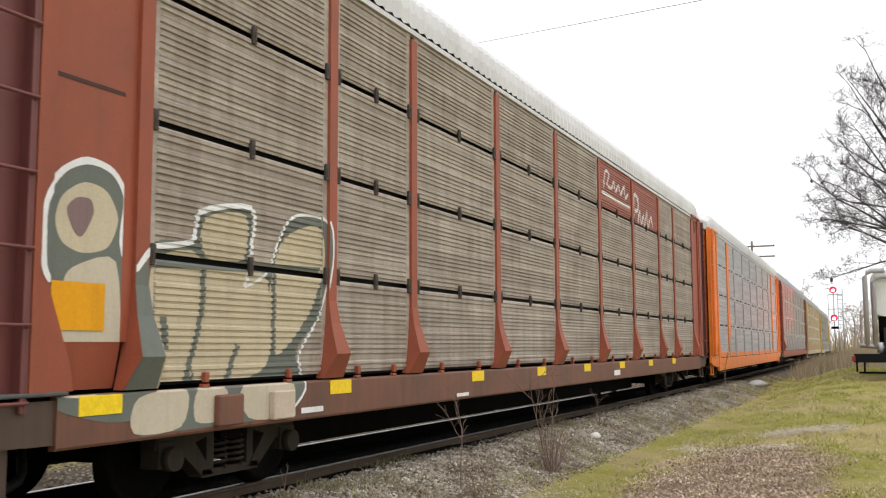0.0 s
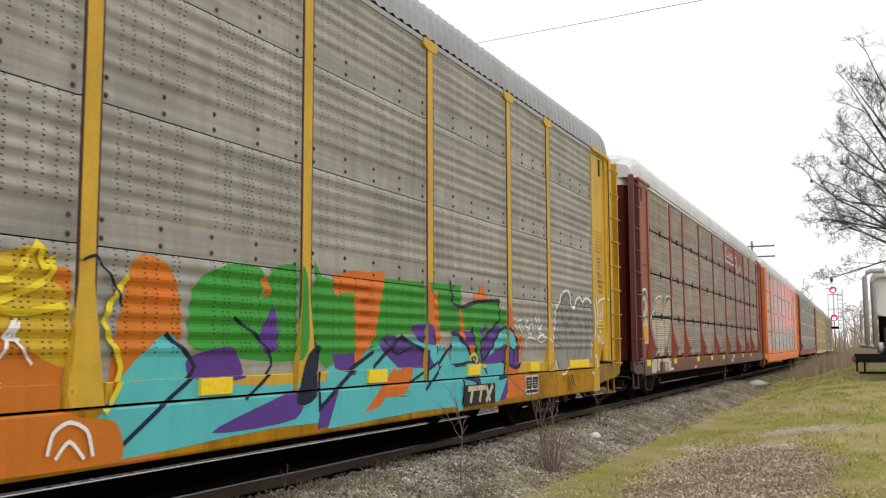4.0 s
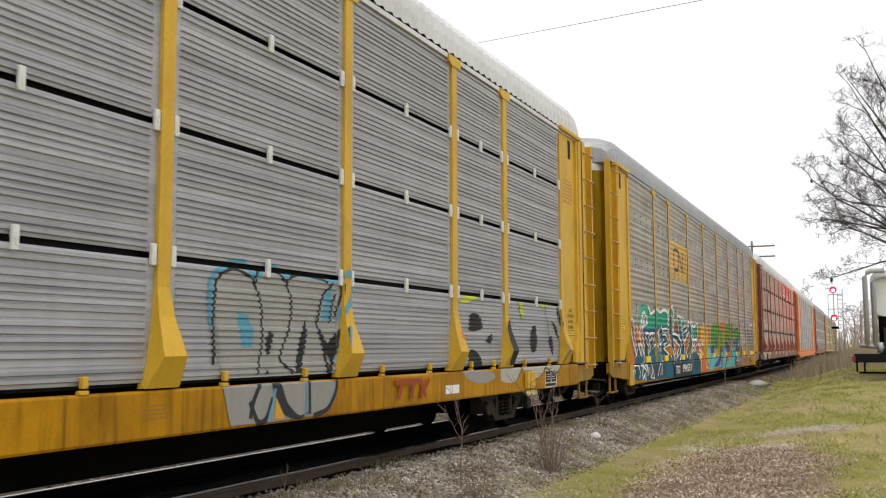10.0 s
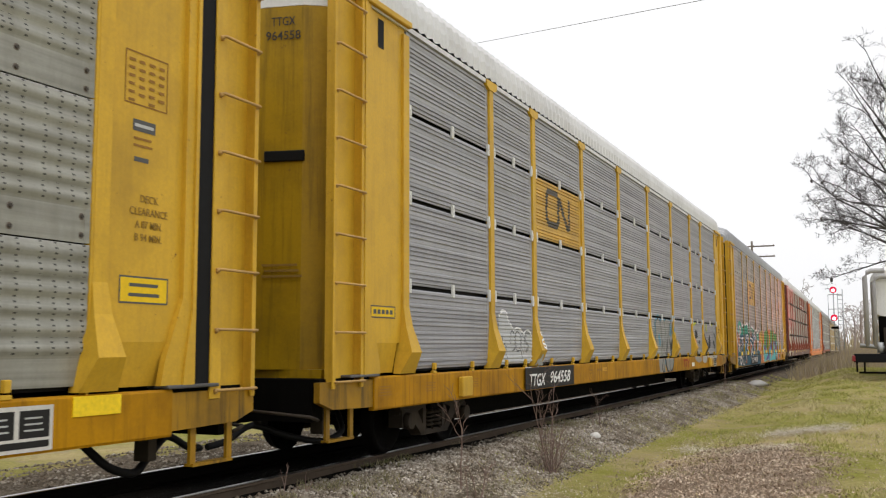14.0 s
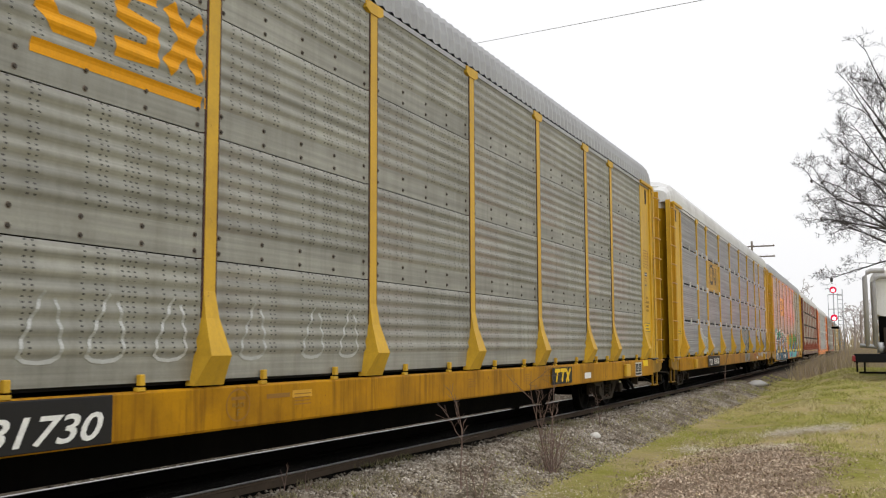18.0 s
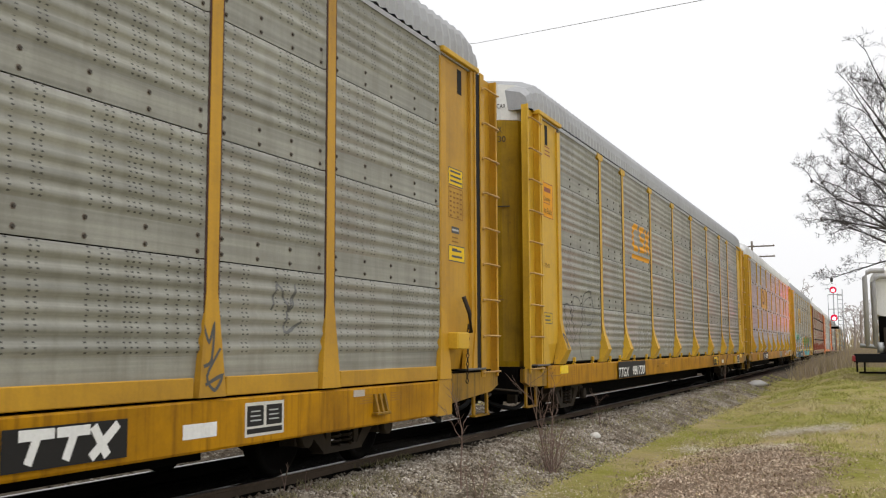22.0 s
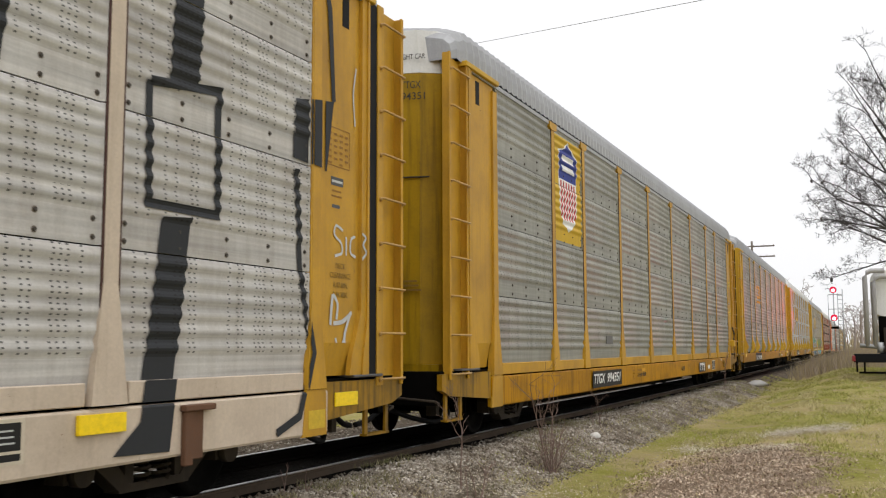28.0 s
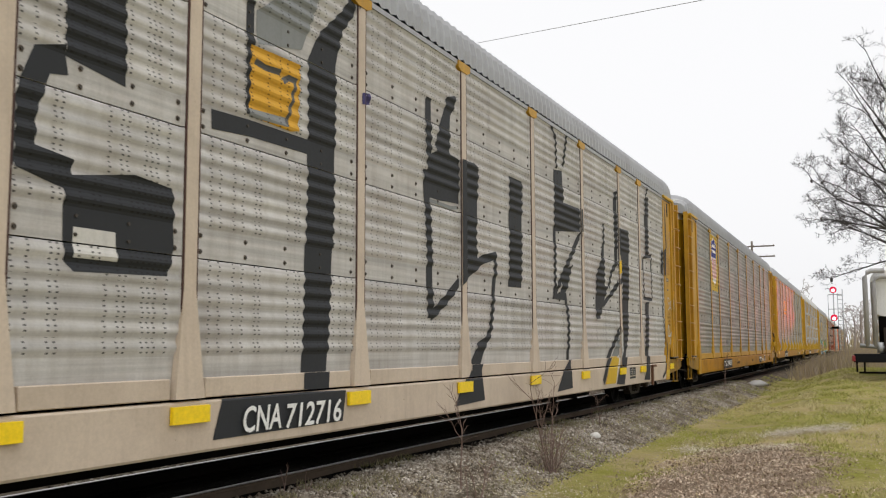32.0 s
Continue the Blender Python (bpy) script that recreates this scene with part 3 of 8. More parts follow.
def spreading_tree(label, foot, seed):
    """A broad tree: a leaning trunk, long limbs at set heights that curve upward, and fine twigs with a few clinging leaves."""
    rng = random.Random(seed)
    tree = tagged(new("bare_tree"), label, "tree")
    tree.location = foot
    trunk, _ = wander(rng, Vector((0, 0, -0.2)), Vector((-0.03, 0, 1)), 9.5, 9, 0.05, 0.12)
    v, f = [], []
    limb(v, f, trunk, 0.34, 0.13, 10)
    put("trunk", raw("trunk", v, f, BARK_M, True), tree)
    twigs = ([], [])
    ends = []
    # height on the trunk, bearing, rise, length, curl upward
    for h, bearing, rise, length, curl in ((5.6, 182, 0.0, 4.4, 0.0), (5.5, 160, 0.35, 4.6, 0.0), (5.0, 200, 0.95, 6.0, 0.02), (5.3, 172, 0.75, 6.4, 0.03), (5.8, 40, 0.5, 5.5, 0.03), (6.3, 188, 0.12, 4.9, -0.03),
                                           (6.7, 260, 0.5, 4.5, 0.03), (7.2, 176, 0.9, 5.4, 0.05), (7.5, 350, 0.7, 5.0, 0.04), (7.7, 205, 0.55, 4.4, 0.04), (8.3, 165, 1.5, 5.8, 0.05), (8.6, 90, 1.0, 4.6, 0.05),
                                           (8.9, 190, 2.6, 6.2, 0.06), (9.1, 300, 1.5, 5.0, 0.06), (9.2, 150, 3.5, 6.0, 0.06), (9.3, 20, 2.6, 5.5, 0.06),
                                           (5.5, 215, 0.55, 5.4, 0.03), (5.9, 150, 0.3, 4.8, 0.02), (6.6, 168, 0.5, 5.6, 0.04), (7.0, 195, 0.3, 4.8, 0.02), (7.9, 183, 0.75, 4.9, 0.05), (8.5, 210, 1.2, 5.0, 0.05), (8.8, 172, 1.9, 5.6, 0.05), (5.4, 195, 0.2, 4.4, 0.0)):
        k = h / 9.5 * (len(trunk) - 1)
        j = min(len(trunk) - 2, int(k))
        p = trunk[j].lerp(trunk[j + 1], k - j)
        a = math.radians(bearing)
        q, _ = wander(rng, p, Vector((math.cos(a), math.sin(a), rise)), length, 8, 0.11, curl)
        v, f = [], []
        r = 0.02 + 0.0085 * length
        limb(v, f, q, r, 0.014, 6)
        put("limb", raw("limb", v, f, BARK_M, True), tree)
        grow(rng, twigs, q, r * 0.6, length * 0.6, 4, 0.72, 0.07, 0.0052, 5)
        ends.append(q[-1])
    tagged(put("crown", raw("crown", *twigs, TWIG_M), tree), kind="stuff")
    for i in (0, 2, 3, 5, 9):
        bm = bmesh.new()
        bmesh.ops.create_icosphere(bm, subdivisions=1, radius=0.09)
        for w in bm.verts:
            w.co = Vector((w.co.x * 0.8, w.co.y, w.co.z * 1.25)) * (1 + 0.6 * noise.noise(w.co * 17 + Vector((i, 0, 0))))
        part("leaf_clump", bm, TWIG_M, tree, "dark clump of dead leaves on a twig end", pose(*(ends[i] - Vector((0, 0, 0.07)))))
    return tree


def sapling(label, foot, height, seed, stems, fork=0.45, fan=0.2):
    rng = random.Random(seed)
    plant = tagged(new("bare_sapling"), label, "shrub", group="bare shrubs by the track")
    plant.location = foot
    for i in range(stems):
        out = ([], [])
        h = height * (1 if i == 0 else rng.uniform(0.45, 0.9))
        d = Vector((rng.gauss(0, fan), rng.gauss(0, fan), 1)).normalized()
        q, _ = wander(rng, Vector((rng.gauss(0, 0.05), rng.gauss(0, 0.05), -0.06)), d, h, 6, 0.09, 0.05)
        r = 0.011 if i == 0 else 0.007 if stems < 20 else 0.005
        limb(*out, q, r, 0.003, 5)
        grow(rng, out, q, r, h * 0.62, 2 if stems < 20 else 1, fork, 0.05, 0.0026, 4 if i == 0 else 3)
        put("stem", raw("stem", *out, SHOOT_M), plant)
    return plant


sapling("bare young sapling with a forked top in the ballast", (-4.40, 10.15, -0.33), 1.22, 3, 1, 0.6, 0.03)
sapling("low red-brown shoots beside a sapling", (-4.22, 10.0, -0.33), 0.5, 8, 3, 0.3)
sapling("bare shrub with many thin upright stems", (-4.22, 12.8, -0.38), 1.55, 5, 5, 0.55, 0.17)
sapling("dense tuft of thin red-brown shoots", (-4.20, 12.75, -0.38), 0.80, 21, 24, 0.22, 0.3)
sapling("small forked bare shoot at the ballast edge", (-4.9, 17.5, -0.26), 0.82, 9, 2, 0.7, 0.2)
sapling("pair of thin bare shoots beside the ballast", (-5.0, 34.0, -0.28), 1.5, 12, 3, 0.3, 0.08)
sapling("dry grass stalk beside the near rail", (-5.35, 8.15, -0.22), 0.42, 14, 4, 0.2, 0.12)
spreading_tree("large bare tree with long spreading limbs and fine twigs", (1.75, 48, 0.1), 23)
bare_tree("small bare tree beyond the train", (-12.2, 150, -0.5), 13.5, 4, 9, 2, 5, 0.03, "far bare trees")
bare_tree("slim bare tree behind the brush", (-1.9, 98, 0.0), 7.5, 6, 9, 2, 5, 0.018, "far bare trees")
bare_tree("slim bare tree behind the brush", (-0.6, 84, 0.0), 6.5, 7, 9, 2, 5, 0.016, "far bare trees")
bare_tree("slim bare tree behind the brush", (-3.2, 125, 0.0), 8.0, 9, 9, 2, 5, 0.02, "far bare trees")


def thicket(name, label, count, spot, tall, seed, wide):
    rng = np.random.default_rng(seed)
    verts, faces = [], []
    for _ in range(count):
        x, y = spot(rng)
        z = ground_z(x, y) - 0.1
        h = tall * rng.uniform(0.4, 1.0)
        w = wide * rng.uniform(0.5, 1.2)
        lx, ly = rng.normal(0, 0.22, 2) * h
        k = len(verts)
        verts += [(x - w, y, z), (x + w, y, z), (x + w * 0.6 + lx * 0.5, y + ly, z + h * 0.6), (x - w * 0.6 + lx * 0.5, y + ly, z + h * 0.6), (x + lx, y + ly, z + h)]
        faces += [(k, k + 1, k + 2, k + 3), (k + 3, k + 2, k + 4)]
    tagged(put(name, raw(name, verts, faces, BRUSH_M)), label, "brush", kind="stuff")


def brush_spot(rng):
    y = rng.uniform(50, 118)
    return track(y)[0] + 2.6 + 5.5 * rng.random() ** 1.2, y


def woods_spot(rng):
    y = rng.uniform(190, 320)
    return rng.uniform(-150, 120), y


def bank_spot(rng):
    y = rng.uniform(-10, 140)
    return track(y)[0] - rng.uniform(16, 40), y


thicket("roadside_brush", "dry brown and yellow brush along the far verge", 9000, brush_spot, 1.35, 31, 0.011)
thicket("far_woods", "grey-brown leafless woods at the horizon", 5000, woods_spot, 8.0, 32, 0.12)
thicket("trackside_thicket", "bare brown thicket across the track", 4200, bank_spot, 3.2, 33, 0.03)

# ---- loose bits on the verge ----


def lump(name, label, foot, size, mat, seed):
    rng = random.Random(seed)
    bm = bmesh.new()
    bmesh.ops.create_icosphere(bm, subdivisions=2, radius=1)
    for v in bm.verts:
        n = 1 + 0.22 * noise.noise(v.co * 1.7 + Vector((seed, 0, 0)))
        v.co = Vector((v.co.x * size[0], v.co.y * size[1], max(v.co.z, -0.35) * size[2])) * n
    for f in bm.faces:
        f.smooth = True
    return tagged(part(name, bm, mat, None, m=pose(*foot)), label, "stone")


PALE_M = plain("pale_stone", (0.62, 0.60, 0.56), 0.8)
SAND_M = plain("grey_concrete", (0.42, 0.41, 0.39), 0.9)
lump("white_stone", "smooth white stone lying at the ballast edge", (-4.64, 16.46, -0.20), (0.10, 0.16, 0.07), PALE_M, 3)
lump("concrete_lump", "broken pale concrete lump beside the ballast", (-4.72, 40.5, -0.20), (0.35, 1.3, 0.16), SAND_M, 4)
lump("grey_stone", "flat grey stone on the ballast shoulder", (-5.0, 27.5, -0.22), (0.12, 0.2, 0.07), SAND_M, 5)

# ---- railway signal up the line ----
GALV_M = plain("galvanised_pipe", (0.40, 0.41, 0.42), 0.5, 0.5)
RED_GLOW = plain("red_bloom_glow", (0.85, 0.008, 0.06), 0.4, 0.0, 0.75)
RED_HOT = plain("lit_red_lens", (1.0, 0.55, 0.58), 0.3, 0.0, 3.2)
signal = tagged(new("railway_signal"), "two-headed railway signal showing red lights on a mast", "signal")
signal.location, signal.scale = (-3.655, 85, -0.136), (0.85, 0.85, 0.85)
part("mast", tube(bmesh.new(), [(0, 0, 0), (0, 0, 7.3)], 0.055, 10), GALV_M, signal)
lad = part("ladder", tube(tube(bmesh.new(), [(0.36, 0.2, 0), (0.36, 0.2, 6.7)], 0.035, 8), [(0.80, 0.2, 0), (0.80, 0.2, 7.1)], 0.045, 8), GALV_M, signal)
for i in range(16):
    part("rung", tube(bmesh.new(), [(0.36, 0.2, 0.5 + 0.4 * i), (0.80, 0.2, 0.5 + 0.4 * i)], 0.026, 6), GALV_M, lad)
part("side_pole", tube(bmesh.new(), [(-0.50, 0.2, 0), (-0.50, 0.2, 6.6)], 0.03, 8), GALV_M, signal)
for z in (5.2, 6.6):
    part("crossbar", tube(bmesh.new(), [(-0.50, 0.12, z), (0.80, 0.12, z)], 0.035, 8), GALV_M, signal)
part("junction_box", boxes((-0.30, 0.40, -0.12, 0.12, 3.30, 3.52), bevel=0.02), DARK, signal)
part("relay_case", boxes((-0.9, 0.35, -0.4, 0.4, 0.0, 1.15), bevel=0.03), DARK, signal, "dark equipment case at the mast foot")
for z in (7.05, 4.35):
    disc = part("signal_head", tube(bmesh.new(), [(0, -0.16, z), (0, -0.10, z)], 0.32, 24), BLACKP, signal, "round black target plate")
    part("lens", tube(bmesh.new(), [(0, -0.20, z - 0.06), (0, -0.177, z - 0.06)], 0.165, 20), RED_HOT, disc, "lit red lens")
    # Glowing disc added for the red bloom and hood glow round the lens.
    part("lens_rim", tube(bmesh.new(), [(0, -0.175, z + 0.02), (0, -0.163, z + 0.02)], 0.30, 20), RED_GLOW, disc, "red glow round the lens")
    hood = bmesh.new()
    for k in range(12):
        a0, a1 = math.radians(-20 + 220 * k / 12), math.radians(-20 + 220 * (k + 1) / 12)
        q = [hood.verts.new((0.29 * math.cos(a), y, z + 0.29 * math.sin(a))) for a, y in ((a0, -0.16), (a1, -0.16), (a1, -0.55), (a0, -0.55))]
        hood.faces.new(q)
    part("hood", hood, BLACKP, disc)

# the two signal lamps, whose beams point down the line
for z in (5.80, 3.51):
    beam = new("signal_beam", bpy.data.lights.new("signal_beam", "SPOT"))
    beam.data.energy, beam.data.color, beam.data.spot_size, beam.data.spot_blend, beam.data.shadow_soft_size = 1300, (1.0, 0.02, 0.05), radians(16), 1.0, 0.12
    beam.matrix_world = look((-3.655, 84.45, z), (-6.0, 56, 3.0))

# ---- parked tank truck beyond the grass ----
TANK_M = paint("white_tank_paint", (0.80, 0.80, 0.80), (0.5, 0.48, 0.45), 0.2, rough=0.35)
TAIL_M = plain("red_tail_lamp", (0.28, 0.015, 0.02), 0.3)
truck = tagged(new("tank_truck"), "white tank truck with pipes and a black rear bumper", "truck")
truck.location = (-0.03, 36, 0.14)
bm = bmesh.new()
prism(bm, [(0.95 + 1.3 * math.copysign(abs(math.cos(a)) ** 0.45, math.cos(a)), 2.98 + 0.82 * math.copysign(abs(math.sin(a)) ** 0.35, math.sin(a))) for a in [2 * math.pi * k / 40 for k in range(40)]], "y", 0.3, 9.0)
part("tank", bm, TANK_M, truck)
part("chassis", boxes((-0.13, 2.0, 0.35, 9.0, 0.90, 2.2), bevel=0.02), DARK, truck)
part("rear_bumper", boxes((-0.95, 3.0, -0.12, 0.05, 0.62, 0.92), bevel=0.02), BLACKP, truck)
part("tail_lamp", boxes((-1.0, -0.90, -0.15, 0.0, 0.66, 0.86), bevel=0.02), TAIL_M, truck, "red tail lamp")
for x in (-0.86, -0.62):
    part("bumper_leg", boxes((x - 0.03, x + 0.03, -0.05, 0.03, 0.30, 0.64)), DARK, truck)
part("under_rail", boxes((-0.8, 2.9, -0.03, 0.03, 0.24, 0.31)), DARK, truck)
PIPE_M = paint("dull_pipe_paint", (0.42, 0.41, 0.41), (0.2, 0.19, 0.18), 0.5, rough=0.5)
for x, top in ((-0.50, 3.55), (-0.24, 3.35)):
    part("pipe", tube(bmesh.new(), [(x, 0.1, 1.15), (x, 0.1, top), (x + 0.08, 0.1, top + 0.14), (x + 0.2, 0.1, top + 0.2), (x + 0.62, 0.15, top + 0.2)], 0.085, 12), PIPE_M, truck)
part("valve", tube(tube(bmesh.new(), [(-0.75, 0.1, 1.2), (0.35, 0.1, 1.1)], 0.07, 8), [(-0.1, 0.1, 0.95), (-0.1, 0.1, 1.3)], 0.12, 10), GALV_M, truck)
part("hose_box", boxes((0.02, 0.28, 0.0, 0.3, 0.95, 1.8), bevel=0.02), STEEL, truck)
for x in (0.75, 2.25):
    for y in (2.0, 3.3):
        part("wheel", tube(bmesh.new(), [(x - 0.14, y, 0.5), (x + 0.14, y, 0.5)], 0.5, 22), BLACKP, truck)

# ---- utility pole and wire ----
POLE_M = plain("weathered_pole", (0.14, 0.115, 0.095), 0.9)
pole = tagged(new("utility_pole"), "dark wooden utility pole with two crossarms beyond the train", "utility pole")
pole.location = (-14.0, 120, -0.3)
part("shaft", tube(bmesh.new(), [(0, 0, 0), (0, 0, 14.1)], 0.19, 10, 0, 0.13), POLE_M, pole)
for z, x0 in ((13.45, -1.1), (12.2, -0.1)):
    arm = part("crossarm", boxes((x0, 2.6, -0.07, 0.07, z - 0.07, z + 0.09), bevel=0.01), POLE_M, pole)
    for k in range(4):
        x = x0 + 0.2 + (2.3 - x0) * k / 3
        part("insulator", tube(bmesh.new(), [(x, 0, z + 0.08), (x, 0, z + 0.22)], 0.05, 6), PALE_M, arm)
WIRE_M = plain("weathered_wire", (0.16, 0.16, 0.165), 0.6)
bm = tube(bmesh.new(), [(-60.4, 53.1, 20.9), (-26, 43.5, 17.0), (-16.5, 40, 15.3), (-5.1, 34, 13.6), (12, 25, 11.6), (30, 15.5, 10.4)], 0.012, 5)
tagged(part("overhead_wire", bm, WIRE_M), "thin overhead wire crossing above the train", "wire")

# ---- auto-carrier cars: sizes in metres, car centre at the origin, +y towards the head of the train, +x the seen side ----
POSTS = [-11.8, -9.0, -7.1, -4.28, -1.43, 1.43, 4.28, 7.1, 9.0, 11.8]
ROW0, ROWH = 1.035, 1.065
KICK_TOP = 1.11
SLOT = 0.055   # open slot between the lowest sheets and the sill
PANEL_X, POST_X, SILL_X = 1.495, 1.541, 1.55
PROFILE = {}


def profile(kind):
    """Depth of a side sheet over its height: (z, x) from its foot up."""
    if kind not in PROFILE:
        if kind == "ribbed":
            n, top = 18, ROWH - 0.052
            p = []
            for i in range(n):
                z = 0.012 + (top - 0.024) * i / n
                w = (top - 0.024) / n
                up = 0.004 if i % 6 == 3 else 0.018
                p += [(z, 0.0), (z + 0.24 * w, 0.0), (z + 0.38 * w, up), (z + 0.84 * w, up)]
            p = [(0.0, 0.0)] + p + [(top, 0.0)]
        else:
            p = [(0.0, 0.006), (0.25, 0.006)]
            n, top = 6, ROWH - 0.011
            w = (top - 0.25) / n
            for i in range(n):
                for k in range(1, 7):
                    p.append((0.25 + w * (i + k / 6), 0.006 + 0.0125 * (1 - math.cos(2 * math.pi * k / 6))))
        PROFILE[kind] = p
    return PROFILE[kind]


CACHE = {}


def cached(key, build, mat):
    """One mesh for all alike pieces: build(bm) is run the first time only."""
    if key not in CACHE:
        bm = bmesh.new()
        build(bm)
        bmesh.ops.recalc_face_normals(bm, faces=bm.faces)
        me = bpy.data.meshes.new(key[0])
        bm.to_mesh(me)
        bm.free()
        for one in mat if isinstance(mat, (list, tuple)) else [mat]:
            me.materials.append(one)
        CACHE[key] = me
    return CACHE[key]


def panel_mesh(kind, width, mat, cut=0.0):
    """One side sheet; cut: how far its foot stops above the row's line."""
    def build(bm):
        p = profile(kind)
        if cut:
            p = [(cut, p[0][1])] + [q for q in p if q[0] > cut + 0.004]
        if kind == "ribbed":
            cols = [[bm.verts.new((x if inner else 0.012, y, z)) for z, x in p] for y, inner in ((-width / 2, 0), (-width / 2 + 0.105, 0), (-width / 2 + 0.125, 1), (width / 2 - 0.125, 1), (width / 2 - 0.105, 0), (width / 2, 0))]
        else:
            cols = [[bm.verts.new((x if inner else 0.034, y, z)) for z, x in p] for y, inner in ((-width / 2, 0), (-width / 2 + 0.045, 0), (-width / 2 + 0.075, 1), (width / 2 - 0.075, 1), (width / 2 - 0.045, 0), (width / 2, 0))]
        a, b = cols[0], cols[-1]
        for u, v in zip(cols, cols[1:]):
            for i in range(len(p) - 1):
                f = bm.faces.new((u[i], v[i], v[i + 1], u[i + 1]))
                f.smooth = kind != "ribbed" and i > 0 and u is not a and v is not b
        c = [bm.verts.new((-0.012, s * width / 2, z)) for s, z in ((-1, p[0][0]), (-1, p[-1][0]), (1, p[-1][0]), (1, p[0][0]))]
        bm.faces.new(c)
        bm.faces.new([c[0]] + [q[0] for q in cols] + [c[3]])
        bm.faces.new([c[1], c[2]] + [q[-1] for q in cols[::-1]])
        bm.faces.new([c[1]] + a[::-1] + [c[0]])
        bm.faces.new([c[3]] + b + [c[2]])
    return cached(("side_panel", kind, round(width, 2), mat.name, cut), build, mat)


def foot_rings(kick):
    """Height, front and half width of a post's flared foot, from the top down."""
    if kick:
        return [(1.83, POST_X, 0.075), (1.4, POST_X + 0.014, 0.125), (0.945, POST_X + 0.028, 0.18)]
    return [(1.83, POST_X, 0.075), (1.60, POST_X + 0.04, 0.09), (1.29, POST_X + 0.14, 0.135), (1.045, SILL_X + 0.008, 0.19)]


def post_mesh(mat, kick=False):
    def build(bm):
        x0, x1 = PANEL_X - 0.03, POST_X
        prism(bm, [(x0, -0.075), (x1 - 0.012, -0.075), (x1, -0.075), (x1, 0.075), (x1 - 0.012, 0.075), (x0, 0.075)], "z", 1.83, 5.13)
        # flared foot that steps out and folds back to the sill
        ring = []
        for z, xo, hw in foot_rings(kick):
            ring.append([bm.verts.new(v) for v in ((x0, -hw, z), (xo, -hw, z), (xo, hw, z), (x0, hw, z))])
        for a, b in zip(ring, ring[1:]):
            for k in range(4):
                bm.faces.new((a[k], a[(k + 1) % 4], b[(k + 1) % 4], b[k]))
        bm.faces.new(ring[-1])
    return cached(("post", mat.name, kick), build, mat)


def cap_mesh(mat):
    def build(bm):
        prism(bm, [(-0.20, 5.255), (0.20, 5.255), (0.20, 5.16), (0.10, 5.12), (-0.10, 5.12), (-0.20, 5.16)], "x", 1.49, POST_X + 0.012)
    return cached(("post_cap", mat.name), build, mat)


def ladder_mesh(mat):
    def build(bm):
        box(bm, 1.435, 1.45, -0.28, 0.28, 0.93, 5.28)
    return cached(("ladder_back", mat.name), build, mat)


def stile_mesh(mat, broad=False):
    def build(bm):
        if broad:
            box(bm, 1.525, 1.545, -0.012, 0.13, 0.93, 5.28, bevel=0.004)
        else:
            box(bm, 1.44, 1.562, -0.014, 0.014, 0.93, 5.28, bevel=0.004)
            box(bm, 1.54, 1.564, -0.045, -0.014, 0.93, 5.28, bevel=0.004)
    return cached(("stile", mat.name, broad), build, mat)


def rung_mesh(mat, head=True):
    def build(bm):
        tube(bm, [(1.53, -0.25 if head else -0.30, 0), (1.595, -0.24 if head else -0.29, 0), (1.595, 0.28, 0), (1.53, 0.29, 0)], 0.014, 6)
        for q in (-0.24 if head else -0.28, 0.27):
            tube(bm, [(1.535, q, -0.02), (1.575, q, 0.0)], 0.02, 6)
    return cached(("rung", mat.name, head), build, RUNG_M if mat in (YELLOW, YELLOW_F) else mat)


def roof_mesh(mat):
    def build(bm):
        half = [(1.53, 5.27), (1.53, 5.46), (1.50, 5.63), (1.40, 5.77), (1.12, 5.88), (0.6, 5.96)]
        prof = half + [(0, 5.99)] + [(-x, z) for x, z in half[::-1]]
        n = 236
        rows = []
        for i in range(n + 1):
            y = -13.2 + 26.4 * i / n
            up = 0.026 if i % 2 else 0.0
            dip = max(0.0, abs(y) - 12.55) / 0.65
            rows.append([bm.verts.new((x * (1 + up / 2) * (1 - 0.05 * dip * dip), y, 5.27 + (z - 5.27) * (1 - 0.42 * dip * dip) + up)) for x, z in prof])
        for a, b in zip(rows, rows[1:]):
            for k in range(len(prof) - 1):
                bm.faces.new((a[k], a[k + 1], b[k + 1], b[k]))
        bm.faces.new(rows[0])
        bm.faces.new(rows[-1])
    return cached(("roof", mat.name), build, mat)


def sill_mesh(mat, kick=False):
    def build(bm):
        lo, hi = (0.50, 0.925) if kick else (0.66, 1.03)
        out = [(SILL_X - 0.07, lo), (SILL_X - 0.012, lo), (SILL_X, lo + 0.02), (SILL_X, hi - 0.02), (SILL_X - 0.012, hi - 0.002), (SILL_X - 0.07, hi)]
        reach = 12.02 if kick else 12.6
        prism(bm, out, "y", -reach, reach)
    return cached(("side_sill", mat.name, kick), build, mat)


